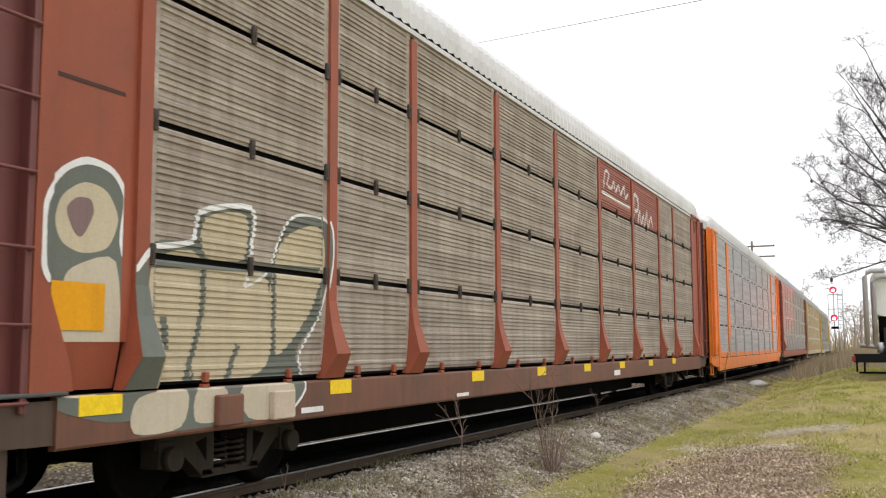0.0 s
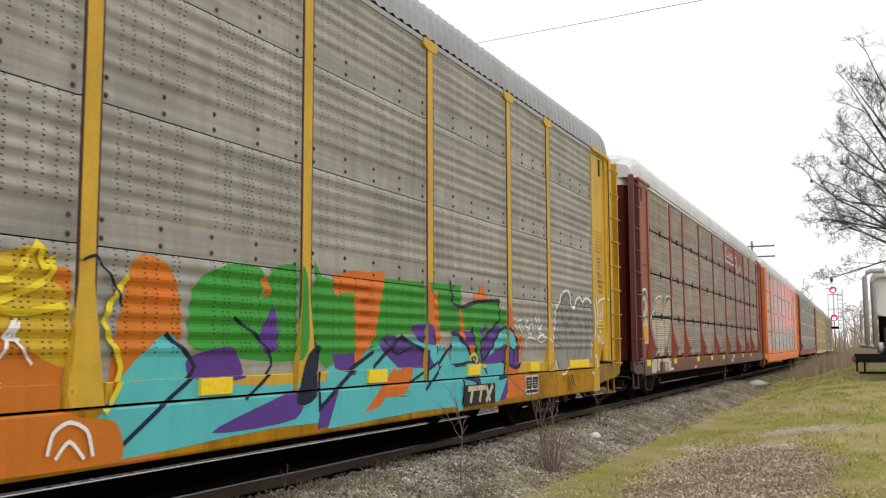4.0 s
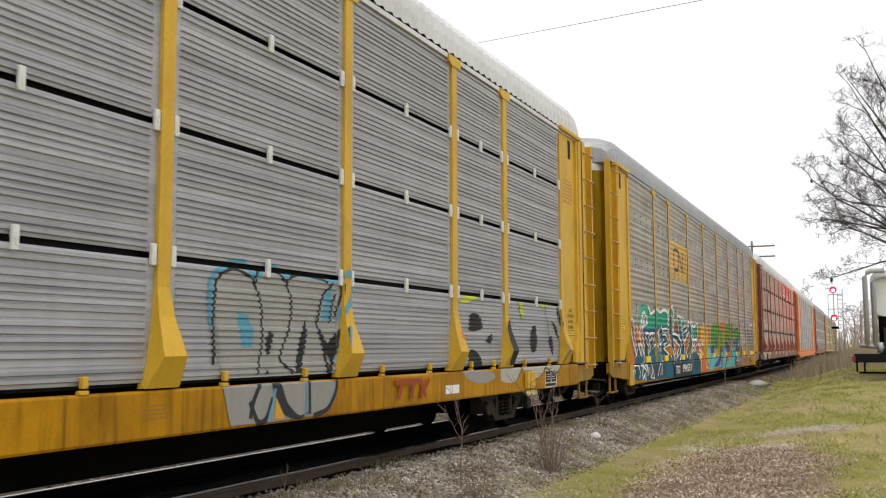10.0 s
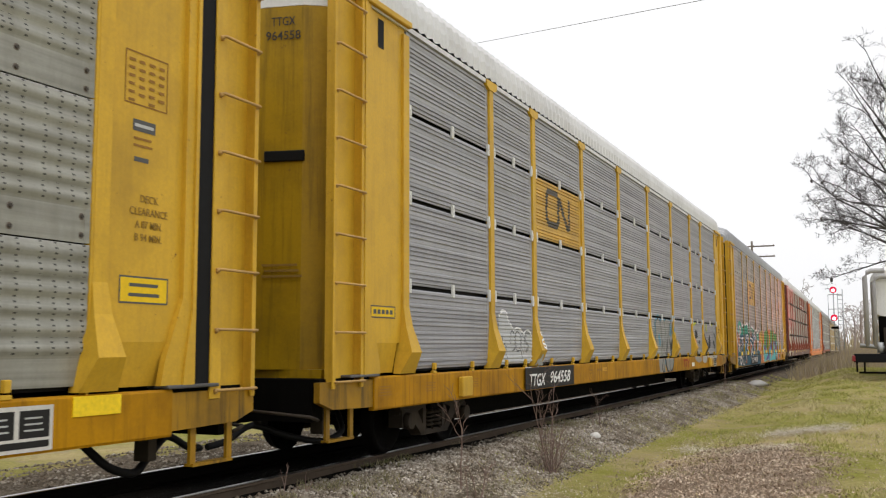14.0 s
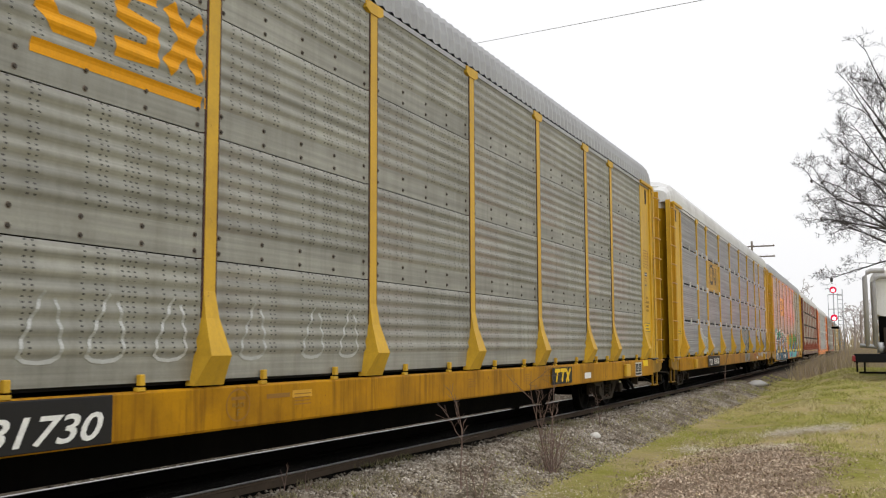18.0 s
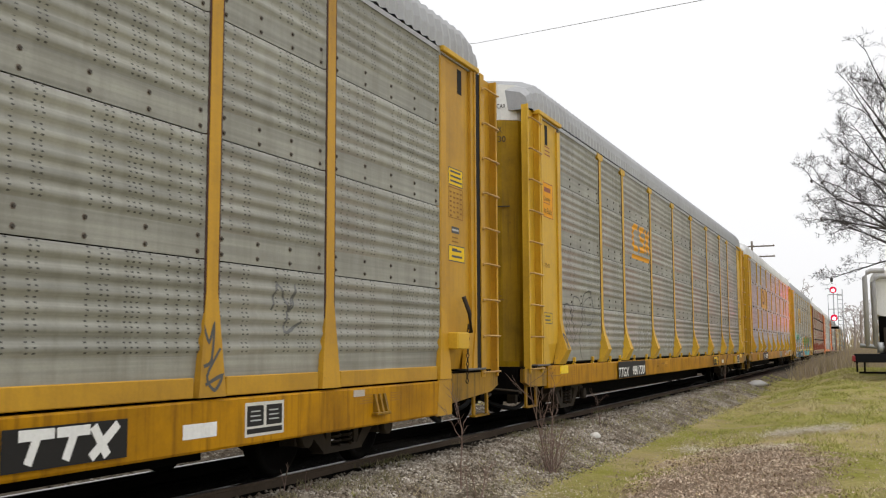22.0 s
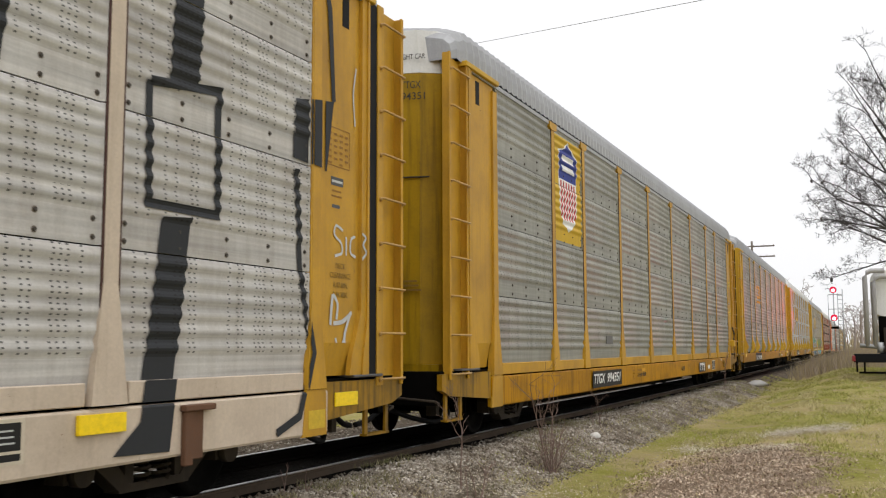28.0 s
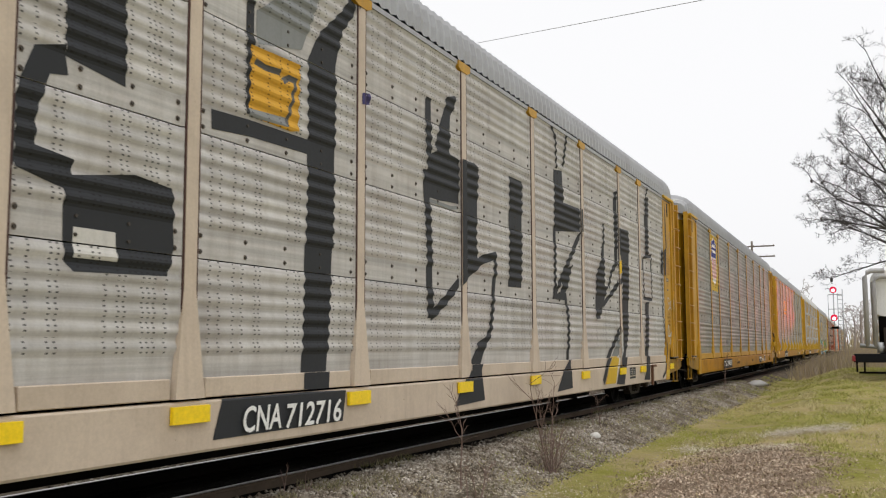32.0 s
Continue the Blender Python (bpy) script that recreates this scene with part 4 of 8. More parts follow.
def frame_mesh():
    def build(bm):
        box(bm, -0.35, 0.35, -13.9, 13.9, 0.55, 1.0)
        # Extra-low skirt added to block the bright ground beyond, keeping mid-car black.
        box(bm, -0.42, 0.42, -8.4, 8.4, 0.24, 0.56)
        for y in [-12.0 + 2.0 * i for i in range(13)]:
            box(bm, -1.46, 1.46, y - 0.05, y + 0.05, 0.78, 1.0)
        box(bm, -1.46, 1.46, -13.6, 13.6, 1.0, 1.03)
        for s in (-1, 1):
            box(bm, -1.38, 1.38, s * 13.5 - 0.1, s * 13.5 + 0.1, 0.6, 1.0)
            box(bm, -0.9, 0.9, s * 12.4 - 0.8, s * 12.4 + 0.8, 0.62, 0.8)
        for s in (-1, 1):
            box(bm, -0.16, 0.16, s * 14.0 - 0.24, s * 14.0 + 0.24, 0.66, 0.94)
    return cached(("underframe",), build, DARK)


def end_door_mesh(mat):
    def build(bm):
        # two leaves that bow outward, each of a few flat strips
        out = [(-1.36, 12.95), (-1.26, 13.12), (-1.02, 13.28), (-0.6, 13.38), (0, 13.42), (0.6, 13.38), (1.02, 13.28), (1.26, 13.12), (1.36, 12.95), (1.30, 12.92), (0, 13.34), (-1.30, 12.92)]
        prism(bm, out, "z", 1.12, 5.10)
        box(bm, -1.3, 1.3, 13.05, 13.30, 1.03, 1.12)
    return cached(("end_door", mat.name), build, mat)


def door_top_mesh(mat):
    def build(bm):
        out = [(-1.36, 12.95), (-1.26, 13.12), (-1.02, 13.28), (-0.6, 13.38), (0, 13.42), (0.6, 13.38), (1.02, 13.28), (1.26, 13.12), (1.36, 12.95), (1.30, 12.92), (0, 13.34), (-1.30, 12.92)]
        lo = [bm.verts.new((x, y, 5.105)) for x, y in out]
        hi = [bm.verts.new((x * (0.94 if i < 9 else 0.89), y - 0.02, 5.72)) for i, (x, y) in enumerate(out)]
        n = len(out)
        bm.faces.new(lo[::-1])
        bm.faces.new(hi)
        for i in range(n):
            bm.faces.new((lo[i], lo[(i + 1) % n], hi[(i + 1) % n], hi[i]))
    return cached(("end_door_top", mat.name), build, mat)


def end_panel_mesh(mat, edge):
    def build(bm):
        box(bm, PANEL_X - 0.02, PANEL_X + 0.012, 11.80, 12.74, 1.40, 5.22)
        prism(bm, [(PANEL_X - 0.02, 1.40), (PANEL_X + 0.012, 1.40), (PANEL_X - 0.05, 1.06), (PANEL_X - 0.06, 1.06)], "y", 11.98, 12.70)
        # edge flange, spreading at the foot
        prism(bm, [(12.70, 5.22), (edge, 5.22), (edge, 1.06), (12.46, 1.06), (12.50, 1.25), (12.70, 1.75)], "x", PANEL_X + 0.0, PANEL_X + 0.055)
        prism(bm, [(12.80, 5.22), (edge, 5.22), (edge, 1.06), (12.70, 1.06), (12.72, 1.25), (12.80, 1.65)], "x", PANEL_X + 0.055, PANEL_X + 0.075)
        box(bm, PANEL_X - 0.30, PANEL_X + 0.02, 12.74, edge - 0.01, 1.05, 5.22)
    return cached(("end_panel", mat.name, edge), build, mat)


def step_mesh(mat):
    def build(bm):
        for y in (-0.24, 0.24):
            box(bm, 1.44, 1.47, y - 0.035, y + 0.035, 0.40, 0.86)
        box(bm, 1.40, 1.49, -0.26, 0.26, 0.385, 0.41)
        for y in (-0.24, 0.24):
            tube(bm, [(1.47, y, 0.80), (1.49, y, 0.80)], 0.025, 6)
    return cached(("step", mat.name), build, mat)


def wheelset_mesh():
    def build(bm):
        tube(bm, [(-1.05, 0, 0), (1.05, 0, 0)], 0.075, 10)
        for s in (-1, 1):
            prof = [(0.69, 0.445), (0.715, 0.43), (0.80, 0.418), (0.825, 0.405), (0.825, 0.35), (0.78, 0.33), (0.77, 0.16), (0.80, 0.12), (0.80, 0.0)]
            inner = [(0.69, 0.36), (0.73, 0.33), (0.74, 0.16), (0.72, 0.12), (0.72, 0.0)]
            for line, flip in ((prof, 1), ([prof[0]] + inner, -1)):
                rings = []
                for x, r in line[:-1]:
                    rings.append([bm.verts.new((s * x, r * math.cos(a), r * math.sin(a))) for a in [2 * math.pi * k / 24 for k in range(24)]])
                for a, b in zip(rings, rings[1:]):
                    for k in range(24):
                        bm.faces.new((a[k], a[(k + 1) % 24], b[(k + 1) % 24], b[k])).smooth = True
                bm.faces.new(rings[-1])
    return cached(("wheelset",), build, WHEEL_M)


def sideframe_mesh(side):
    def build(bm):
        x0, x1 = (0.93, 1.09) if side > 0 else (-1.09, -0.93)
        for s in (-1, 1):
            # sloping arms from the bolster window to the axle boxes
            prism(bm, [(s * 0.30, 0.70), (s * 0.55, 0.70), (s * 1.02, 0.60), (s * 1.05, 0.50), (s * 0.72, 0.46), (s * 0.42, 0.22), (s * 0.26, 0.22), (s * 0.52, 0.52), (s * 0.30, 0.58)], "x", x0, x1)
            box(bm, x0 - 0.01, x1 + 0.02, s * 0.89 - 0.13, s * 0.89 + 0.13, 0.34, 0.56)
            tube(bm, [(x1 if side > 0 else x0, s * 0.89, 0.42), ((x1 + 0.10) if side > 0 else (x0 - 0.10), s * 0.89, 0.42)], 0.105, 14)
        box(bm, x0, x1, -0.42, 0.42, 0.20, 0.27)
        box(bm, x0, x1, -0.42, 0.42, 0.62, 0.71)
        for s in (-1, 1):
            box(bm, x0 + 0.01, x1 - 0.01, s * 0.30 - 0.05, s * 0.30 + 0.05, 0.26, 0.64)
    return cached(("side_frame", side), build, STEEL)


def spring_mesh():
    def build(bm):
        pts = [(0.10 * math.cos(a), 0.075 * math.sin(a), 0.27 + 0.27 * a / (2 * math.pi * 5)) for a in [2 * math.pi * 5 * k / 60 for k in range(61)]]
        tube(bm, pts, 0.017, 5)
    return cached(("spring",), build, STEEL)


def bolster_mesh():
    def build(bm):
        box(bm, -1.12, 1.12, -0.20, 0.20, 0.52, 0.64)
        box(bm, -0.3, 0.3, -0.25, 0.25, 0.5, 0.76)
        for s in (-1, 1):
            box(bm, -0.72, 0.72, s * 0.42 - 0.04, s * 0.42 + 0.04, 0.30, 0.40)
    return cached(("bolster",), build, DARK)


WHEELSETS = []


def add_truck(car, y):
    tr = put("truck", bolster_mesh(), car, "greasy freight truck with coil springs, blackened for underside shade", pose(0, y, 0))
    for s in (1, -1):
        put("side_frame", sideframe_mesh(s), tr)
        for yy in (-0.12, 0.12):
            put("spring", spring_mesh(), tr, m=pose(s * 1.01, yy, 0))
    for yy in (-0.89, 0.89):
        w = put("wheelset", wheelset_mesh(), tr, m=pose(0, yy, 0.42))
        WHEELSETS.append((w, yy))


def add_panels(car, kind, mat, side, special=(), kick=False):
    """Four rows of side sheets between the posts, with bolts or clips at their joints."""
    special = dict(special)
    for i, (a, b) in enumerate(zip(POSTS, POSTS[1:])):
        for r in range(4):
            m = special.get((i, r), mat)
            me = panel_mesh(kind, b - a - 0.10, m, 0.0 if kick or r else SLOT)
            turn = 0 if side > 0 else 180
            ob = put("side_panel", me, car, m=pose(side * PANEL_X, (a + b) / 2, ROW0 + r * ROWH, 0, 0, turn))
            if m is not mat:
                ob["label"] = special[(i, r, "label")] if (i, r, "label") in special else "painted emblem panel"
    if side < 0:
        return
    if kind == "ribbed":
        def build(bm):
            box(bm, 0, 0.035, -0.028, 0.028, -0.085, 0.085, bevel=0.006)
            box(bm, 0.03, 0.042, -0.012, 0.012, -0.05, 0.03)
        me = cached(("clip", mat.name), build, CLIP if mat is SH_C else BOLT if mat is SH_A else CLIP)
        for i, (a, b) in enumerate(zip(POSTS, POSTS[1:])):
            for r in (1, 2, 3):
                for y in (a + 0.115, (a + b) / 2, b - 0.115):
                    put("clip", me, car, m=pose(PANEL_X + 0.012, y, ROW0 + r * ROWH - 0.02))
    else:
        def build(bm):
            tube(bm, [(0, 0, 0), (0.016, 0, 0)], 0.015, 6)
            tube(bm, [(0, 0, 0), (0.003, 0, 0)], 0.025, 10, 1)
        me = cached(("bolt",), build, [BOLT, STAIN_M])
        for i, (a, b) in enumerate(zip(POSTS, POSTS[1:])):
            n = 5 if b - a > 2.3 else 4
            for r in range(1, 4):
                for k in range(n):
                    y = a + 0.16 + (b - a - 0.32) * k / (n - 1)
                    put("bolt", me, car, m=pose(PANEL_X + 0.004, y, ROW0 + r * ROWH + 0.055))
                    put("bolt", me, car, m=pose(PANEL_X + 0.004, y, ROW0 + r * ROWH + 0.19))


def auto_carrier(label, kind, sheet_mat, frame_mat, door_mat, top_mat, roof_mat, sill_mat=None, caps=True, kick=False, special=(), end_mat=None, cap_mat=None):
    car = tagged(new("auto_carrier_car"), label, "rail car", group="cars of the train")
    end_mat = end_mat or frame_mat
    sill_mat = sill_mat or (YELLOW_S if frame_mat in (YELLOW, YELLOW_F) else frame_mat)
    put("underframe", frame_mesh(), car)
    # Added black sheets stand in for the dark interior and stop light leaks.
    def blackout(bm):
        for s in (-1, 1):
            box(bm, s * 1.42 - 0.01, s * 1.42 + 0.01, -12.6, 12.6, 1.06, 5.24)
    put("inner_lining", cached(("inner_lining",), blackout, BLACKP), car, "added black sheet behind the side sheets, for the dark interior")
    put("roof", roof_mesh(roof_mat), car)
    for side in (1, -1):
        flip = pose(0, 0, 0, 0, 0, 0 if side > 0 else 180)
        put("side_sill", sill_mesh(sill_mat, kick), car, m=flip)
        es = YELLOW_E if end_mat in (YELLOW, YELLOW_F) else SOOT_R if end_mat is REDBROWN else end_mat
        lm = MAROON if end_mat is REDBROWN else end_mat
        def stub(bm):
            y0, z0 = (12.02, 0.62) if kick else (12.6, 0.70)
            prism(bm, [(y0, z0), (13.45, 0.72), (13.7, 0.80), (13.7, 1.0), (y0, 1.0)], "x", SILL_X - 0.09, SILL_X - 0.02)
        for e in (1, -1):
            put("end_sill", mirrored(cached(("end_sill", es.name, kick), stub, es), side, e), car)
        add_panels(car, kind, sheet_mat, side, special if side > 0 else (), kick)
        for i, y in enumerate(POSTS):
            pm = end_mat if i in (0, len(POSTS) - 1) else frame_mat
            put("post", post_mesh(pm, kick), car, m=pose(0, y, 0) if side > 0 else pose(0, y, 0, 0, 0, 180))
            # Dark strips stand in for the shadow gap and primer line beside posts.
            if kind == "waved" and side > 0 and 0 < i < len(POSTS) - 1:
                def shade_strip(bm):
                    for q in (-1, 1):
                        box(bm, PANEL_X - 0.02, POST_X - 0.004, q * 0.086 - 0.011, q * 0.086 + 0.011, 1.60, 5.12)
                put("gap_seal", cached(("gap_seal",), shade_strip, PRIMER_M), car, m=pose(0, y, 0))
            if kind == "waved" and side > 0 and i in (0, len(POSTS) - 1):
                def strip(bm, q=1 if i == 0 else -1):
                    box(bm, PANEL_X - 0.02, POST_X - 0.003, min(q * 0.075, q * 0.10), max(q * 0.075, q * 0.10), 1.0, 5.16)
                put("edge_strip", cached(("edge_strip", pm.name, i), strip, pm), car, m=pose(0, y, 0))
            if caps and 0 < i < len(POSTS) - 1:
                put("post_cap", cap_mesh(cap_mat or frame_mat), car, m=pose(0, y, 0) if side > 0 else pose(0, y, 0, 0, 0, 180))
        def rail(bm):
            box(bm, 1.475, 1.535, -12.75, 12.75, 5.20, 5.262)
        put("eave_rail", cached(("eave_rail", roof_mat.name), rail, roof_mat), car, m=flip)
        if kick:
            def toe(bm):
                prism(bm, [(-0.18, 0.94), (0.18, 0.94), (0.20, 0.49), (-0.24, 0.49)], "x", SILL_X - 0.02, SILL_X + 0.006)
            for q in (POSTS[0], POSTS[-1]):
                put("post_toe", cached(("post_toe", end_mat.name), toe, end_mat), car, "plate that runs from the end post over the sill", pose(0, q, 0) if side > 0 else pose(0, q, 0, 0, 0, 180))
            for a, b in zip(POSTS, POSTS[1:]):
                def board(bm, w=b - a - 0.43):
                    box(bm, 1.44, 1.545, -w / 2, w / 2, 0.945, KICK_TOP, bevel=0.008)
                plate = sill_mat if frame_mat is GREYP else frame_mat
                put("kick_plate", cached(("kick_plate", plate.name, round(b - a, 2)), board, plate), car, m=pose(0, side * (a + b) / 2, 0, 0, 0, 0 if side > 0 else 180))
        # two ends of this side
        for e in (1, -1):
            edge = 12.86 if e < 0 else 12.96 if kind == "ribbed" else 12.84
            put("end_panel", mirrored(end_panel_mesh(end_mat, edge), side, e), car)
            lad = put("ladder", mirrored(ladder_mesh(lm), side, 1), car, m=pose(0, -13.17 if e < 0 else 13.45 if kind == "ribbed" else 13.37, 0))
            for yy in (-0.29, 0.29):
                put("stile", mirrored(stile_mesh(lm, yy < 0 and e > 0), side, 1), lad, m=pose(0, yy, 0))
            rg = mirrored(rung_mesh(lm, e > 0), side, 1)
            for k in range(9):
                put("rung", rg, lad, m=pose(0, 0, 1.00 + 0.507 * k))
            # Solid black box fills the door gap in place of its shade.
            def gap_shade(bm):
                box(bm, 1.10, 1.53 if e > 0 else 1.40, edge + 0.01, 13.14 if e > 0 else 12.99, 1.04, 5.25)
            def lever(bm):
                box(bm, 1.36, 1.575, 12.52, 13.16, 1.032, 1.062, bevel=0.008)
            put("foot_plate", mirrored(cached(("foot_plate",), lever, GREASE_M), side, e), car, "greasy grey plate on the end of the sill")
            put("door_seam", mirrored(cached(("door_seam", e, edge), gap_shade, BLACKP), side, e), car, "black box standing in for the shaded gap beside the end door")
            put("step", mirrored(step_mesh(es), side, 1), car, m=pose(0, e * 13.2, 0))
    for e in (1, -1):
        turn = pose(0, 0, 0, 0, 0, 0 if e > 0 else 180)
        put("end_door", end_door_mesh(door_mat), car, m=turn)
        put("end_door_top", door_top_mesh(top_mat), car, m=turn)
        add_truck(car, e * 10.05)
    return car


def mirrored(me, sx, sy):
    """A mesh turned over in x or y, kept for reuse, with its faces still outward."""
    if sx == 1 and sy == 1:
        return me
    key = ("mirrored", me.name, sx, sy)
    if key not in CACHE:
        m2 = me.copy()
        m2.transform(Matrix.Diagonal((sx, sy, 1, 1)))
        if sx * sy < 0:
            m2.flip_normals()
        CACHE[key] = m2
    return CACHE[key]


PANEL_Y = sheet("sheet_yellow_emblem", (0.62, 0.37, 0.045), (0.30, 0.19, 0.06), 0.35, False, 0.0, 0.5, 0.15)
PANEL_R = sheet("sheet_red_emblem", (0.38, 0.10, 0.06), (0.20, 0.08, 0.05), 0.4, False, 0.0, 0.5, 0.1)

L = 28.5
FIRST = 44.81 + L / 2   # centre of the second seen car at mid-clip
car_red = auto_carrier("weathered buff auto carrier with oxide red posts and ends", "ribbed", SH_A, REDBROWN, DARKRED, WHITE, ROOF_W, sill_mat=RED_S, caps=False, special={(5, 3): PANEL_R, (6, 3): PANEL_R})
car_mural = auto_carrier("sooty galvanised auto carrier with yellow posts and bright graffiti", "waved", SH_B, YELLOW, YELLOW_D, WHITE, ROOF_G, kick=True, special={(2, 2): PANEL_Y})
car_clean = auto_carrier("clean grey ribbed auto carrier with yellow posts and sill", "ribbed", SH_C, YELLOW, YELLOW_D, WHITE, ROOF_W, special={(2, 2): PANEL_Y})
car_block = auto_carrier("dull galvanised auto carrier with yellow posts and sill", "waved", SH_D, YELLOW, YELLOW_D, WHITE, ROOF_G)
car_shield = auto_carrier("dull galvanised auto carrier with yellow frame and shield emblem", "waved", SH_D, YELLOW_F, YELLOW_D, WHITE, ROOF_G, kick=True)
car_roller = auto_carrier("whitewashed auto carrier with cream posts and huge black letters", "waved", SH_F, CREAM, YELLOW_D, WHITE, ROOF_G, kick=True, end_mat=YELLOW_F, cap_mat=YELLOW_F)
car_orange = auto_carrier("pale grey auto carrier with bright orange sill and ends", "ribbed", SH_O, GREYP, ORANGE, WHITE, ROOF_W, sill_mat=ORANGE, caps=False, kick=True, end_mat=ORANGE)
car_p2 = auto_carrier("grey auto carrier with grey posts and brown ends", "ribbed", SH_B2, GREYP, DARKRED, WHITE, ROOF_G, sill_mat=REDBROWN, caps=False, end_mat=REDBROWN)
car_p3 = auto_carrier("buff auto carrier with buff posts and yellow ends", "ribbed", SH_P, BUFFP, YELLOW_D, WHITE, ROOF_G)
car_p4 = auto_carrier("dull galvanised auto carrier with grey posts far up the line", "waved", SH_D, GREYP, YELLOW_D, WHITE, ROOF_G, end_mat=YELLOW)
TRAIN = [(car_p4, 5), (car_p3, 4), (car_p2, 3), (car_orange, 2), (car_red, 1), (car_mural, 0), (car_clean, -1), (car_block, -2), (car_shield, -3), (car_roller, -4)]

def broad_post(bm):
    box(bm, PANEL_X, POST_X + 0.006, -0.27, 0.27, 1.04, 5.16, bevel=0.006)


for y in (-9.0, 9.0):
    put("broad_post", cached(("broad_post",), broad_post, ORANGE), car_orange, "broad orange post near the end", pose(0, y, 0))

# ---- paint on the car sides ----
from mathutils.geometry import tessellate_polygon

SPRAY = {"blue": (0.006, 0.115, 0.19), "green": (0.006, 0.35, 0.22), "orange": (0.60, 0.175, 0.018), "rust": (0.30, 0.10, 0.05), "navy": (0.012, 0.018, 0.04),
         "deep": (0.010, 0.065, 0.10), "seablue": (0.03, 0.21, 0.30), "paleteal": (0.10, 0.48, 0.36), "sheetgrey": (0.30, 0.26, 0.21), "ember": (0.55, 0.085, 0.02), "mist": (0.12, 0.19, 0.19),
         "white": (0.84, 0.84, 0.84), "teal": (0.03, 0.15, 0.19), "yellow": (0.75, 0.60, 0.03), "cyan": (0.10, 0.50, 0.53), "green2": (0.045, 0.30, 0.035),
         "purple": (0.11, 0.045, 0.27), "orange2": (0.66, 0.165, 0.02), "silver": (0.30, 0.29, 0.27), "grey": (0.15, 0.15, 0.15), "greygreen": (0.16, 0.175, 0.155),
         "tan": (0.58, 0.50, 0.36), "tan2": (0.58, 0.51, 0.40), "mauve": (0.24, 0.16, 0.16), "black": (0.03, 0.032, 0.036), "lime": (0.55, 0.60, 0.06),
         "skyblue": (0.12, 0.34, 0.48), "chalk": (0.55, 0.56, 0.57), "greyd": (0.10, 0.10, 0.10), "pale": (0.64, 0.62, 0.58), "amber": (0.66, 0.36, 0.04),
         "amber2": (0.62, 0.40, 0.03), "greyl": (0.24, 0.25, 0.25), "plum": (0.05, 0.04, 0.13), "signyellow": (0.85, 0.56, 0.015), "markred": (0.33, 0.06, 0.02),
         "print": (0.30, 0.15, 0.03), "grime": (0.06, 0.042, 0.022), "soil": (0.17, 0.10, 0.03),
         "emblem": (0.11, 0.10, 0.09), "gold": (0.80, 0.36, 0.01), "flagblue": (0.03, 0.05, 0.28), "flagred": (0.55, 0.04, 0.05), "dulled": (0.44, 0.42, 0.37), "faint": (0.50, 0.51, 0.50), "foil": (0.36, 0.355, 0.34), "plate": (0.018, 0.017, 0.017)}


def spray_mat(colour, punched=False):
    """Sprayed colour; on punched sheets the holes stay open under it."""
    name = "spray_" + colour + ("_punched" if punched else "")
    known = name in MATS
    m = paint(name, SPRAY[colour], tuple(0.6 * c + 0.008 for c in SPRAY[colour]), 0.42, 0.6, streak=0.8)
    nt = m.node_tree
    b = next(n for n in nt.nodes if n.type == "BSDF_PRINCIPLED")
    b.inputs["Specular IOR Level"].default_value = 0.2
    if known or not punched:
        return m
    base = b.inputs["Base Color"].links[0].from_socket
    tc = nt.nodes.new("ShaderNodeTexCoord")
    sp = nt.nodes.new("ShaderNodeSeparateXYZ")
    link(nt, tc.outputs["Object"], sp.inputs[0])
    yy = sp.outputs[1]
    zz = math_node(nt, "MULTIPLY", math_node(nt, "FRACT", math_node(nt, "DIVIDE", math_node(nt, "SUBTRACT", sp.outputs[2], ROW0), ROWH)), ROWH)
    fy = math_node(nt, "ABSOLUTE", math_node(nt, "SUBTRACT", math_node(nt, "FRACT", math_node(nt, "DIVIDE", yy, 0.065)), 0.5))
    fz = math_node(nt, "ABSOLUTE", math_node(nt, "SUBTRACT", math_node(nt, "FRACT", math_node(nt, "DIVIDE", zz, 0.038)), 0.5))
    dot = math_node(nt, "MULTIPLY", math_node(nt, "LESS_THAN", fy, 0.20), math_node(nt, "LESS_THAN", fz, 0.17))
    wn_ = nt.nodes.new("ShaderNodeTexWhiteNoise")
    wn_.noise_dimensions = "1D"
    link(nt, math_node(nt, "FLOOR", math_node(nt, "DIVIDE", yy, 0.065)), wn_.inputs["W"])
    dot = math_node(nt, "MULTIPLY", dot, math_node(nt, "GREATER_THAN", wn_.outputs["Value"], 0.56))
    dot = math_node(nt, "MULTIPLY", dot, math_node(nt, "GREATER_THAN", zz, 0.27))
    dot = math_node(nt, "MULTIPLY", dot, math_node(nt, "GREATER_THAN", sp.outputs[2], ROW0))
    dot = math_node(nt, "MULTIPLY", dot, math_node(nt, "LESS_THAN", sp.outputs[0], POST_X))
    grp = math_node(nt, "LESS_THAN", math_node(nt, "FRACT", math_node(nt, "DIVIDE", zz, 0.1367)), 0.9)
    dot = math_node(nt, "MULTIPLY", math_node(nt, "MULTIPLY", dot, grp), 0.8)
    link(nt, mix(nt, dot, base, (0.012, 0.012, 0.012)), b.inputs["Base Color"])
    return m


def fill(art, colour, *pts):
    """A filled shape, given by its corners (y, z) on the car's side."""
    art.append((colour, [tri for tri in triangles(pts)]))


def triangles(pts):
    return [[pts[i] for i in t] for t in tessellate_polygon([[Vector((a, b, 0)) for a, b in pts]])]


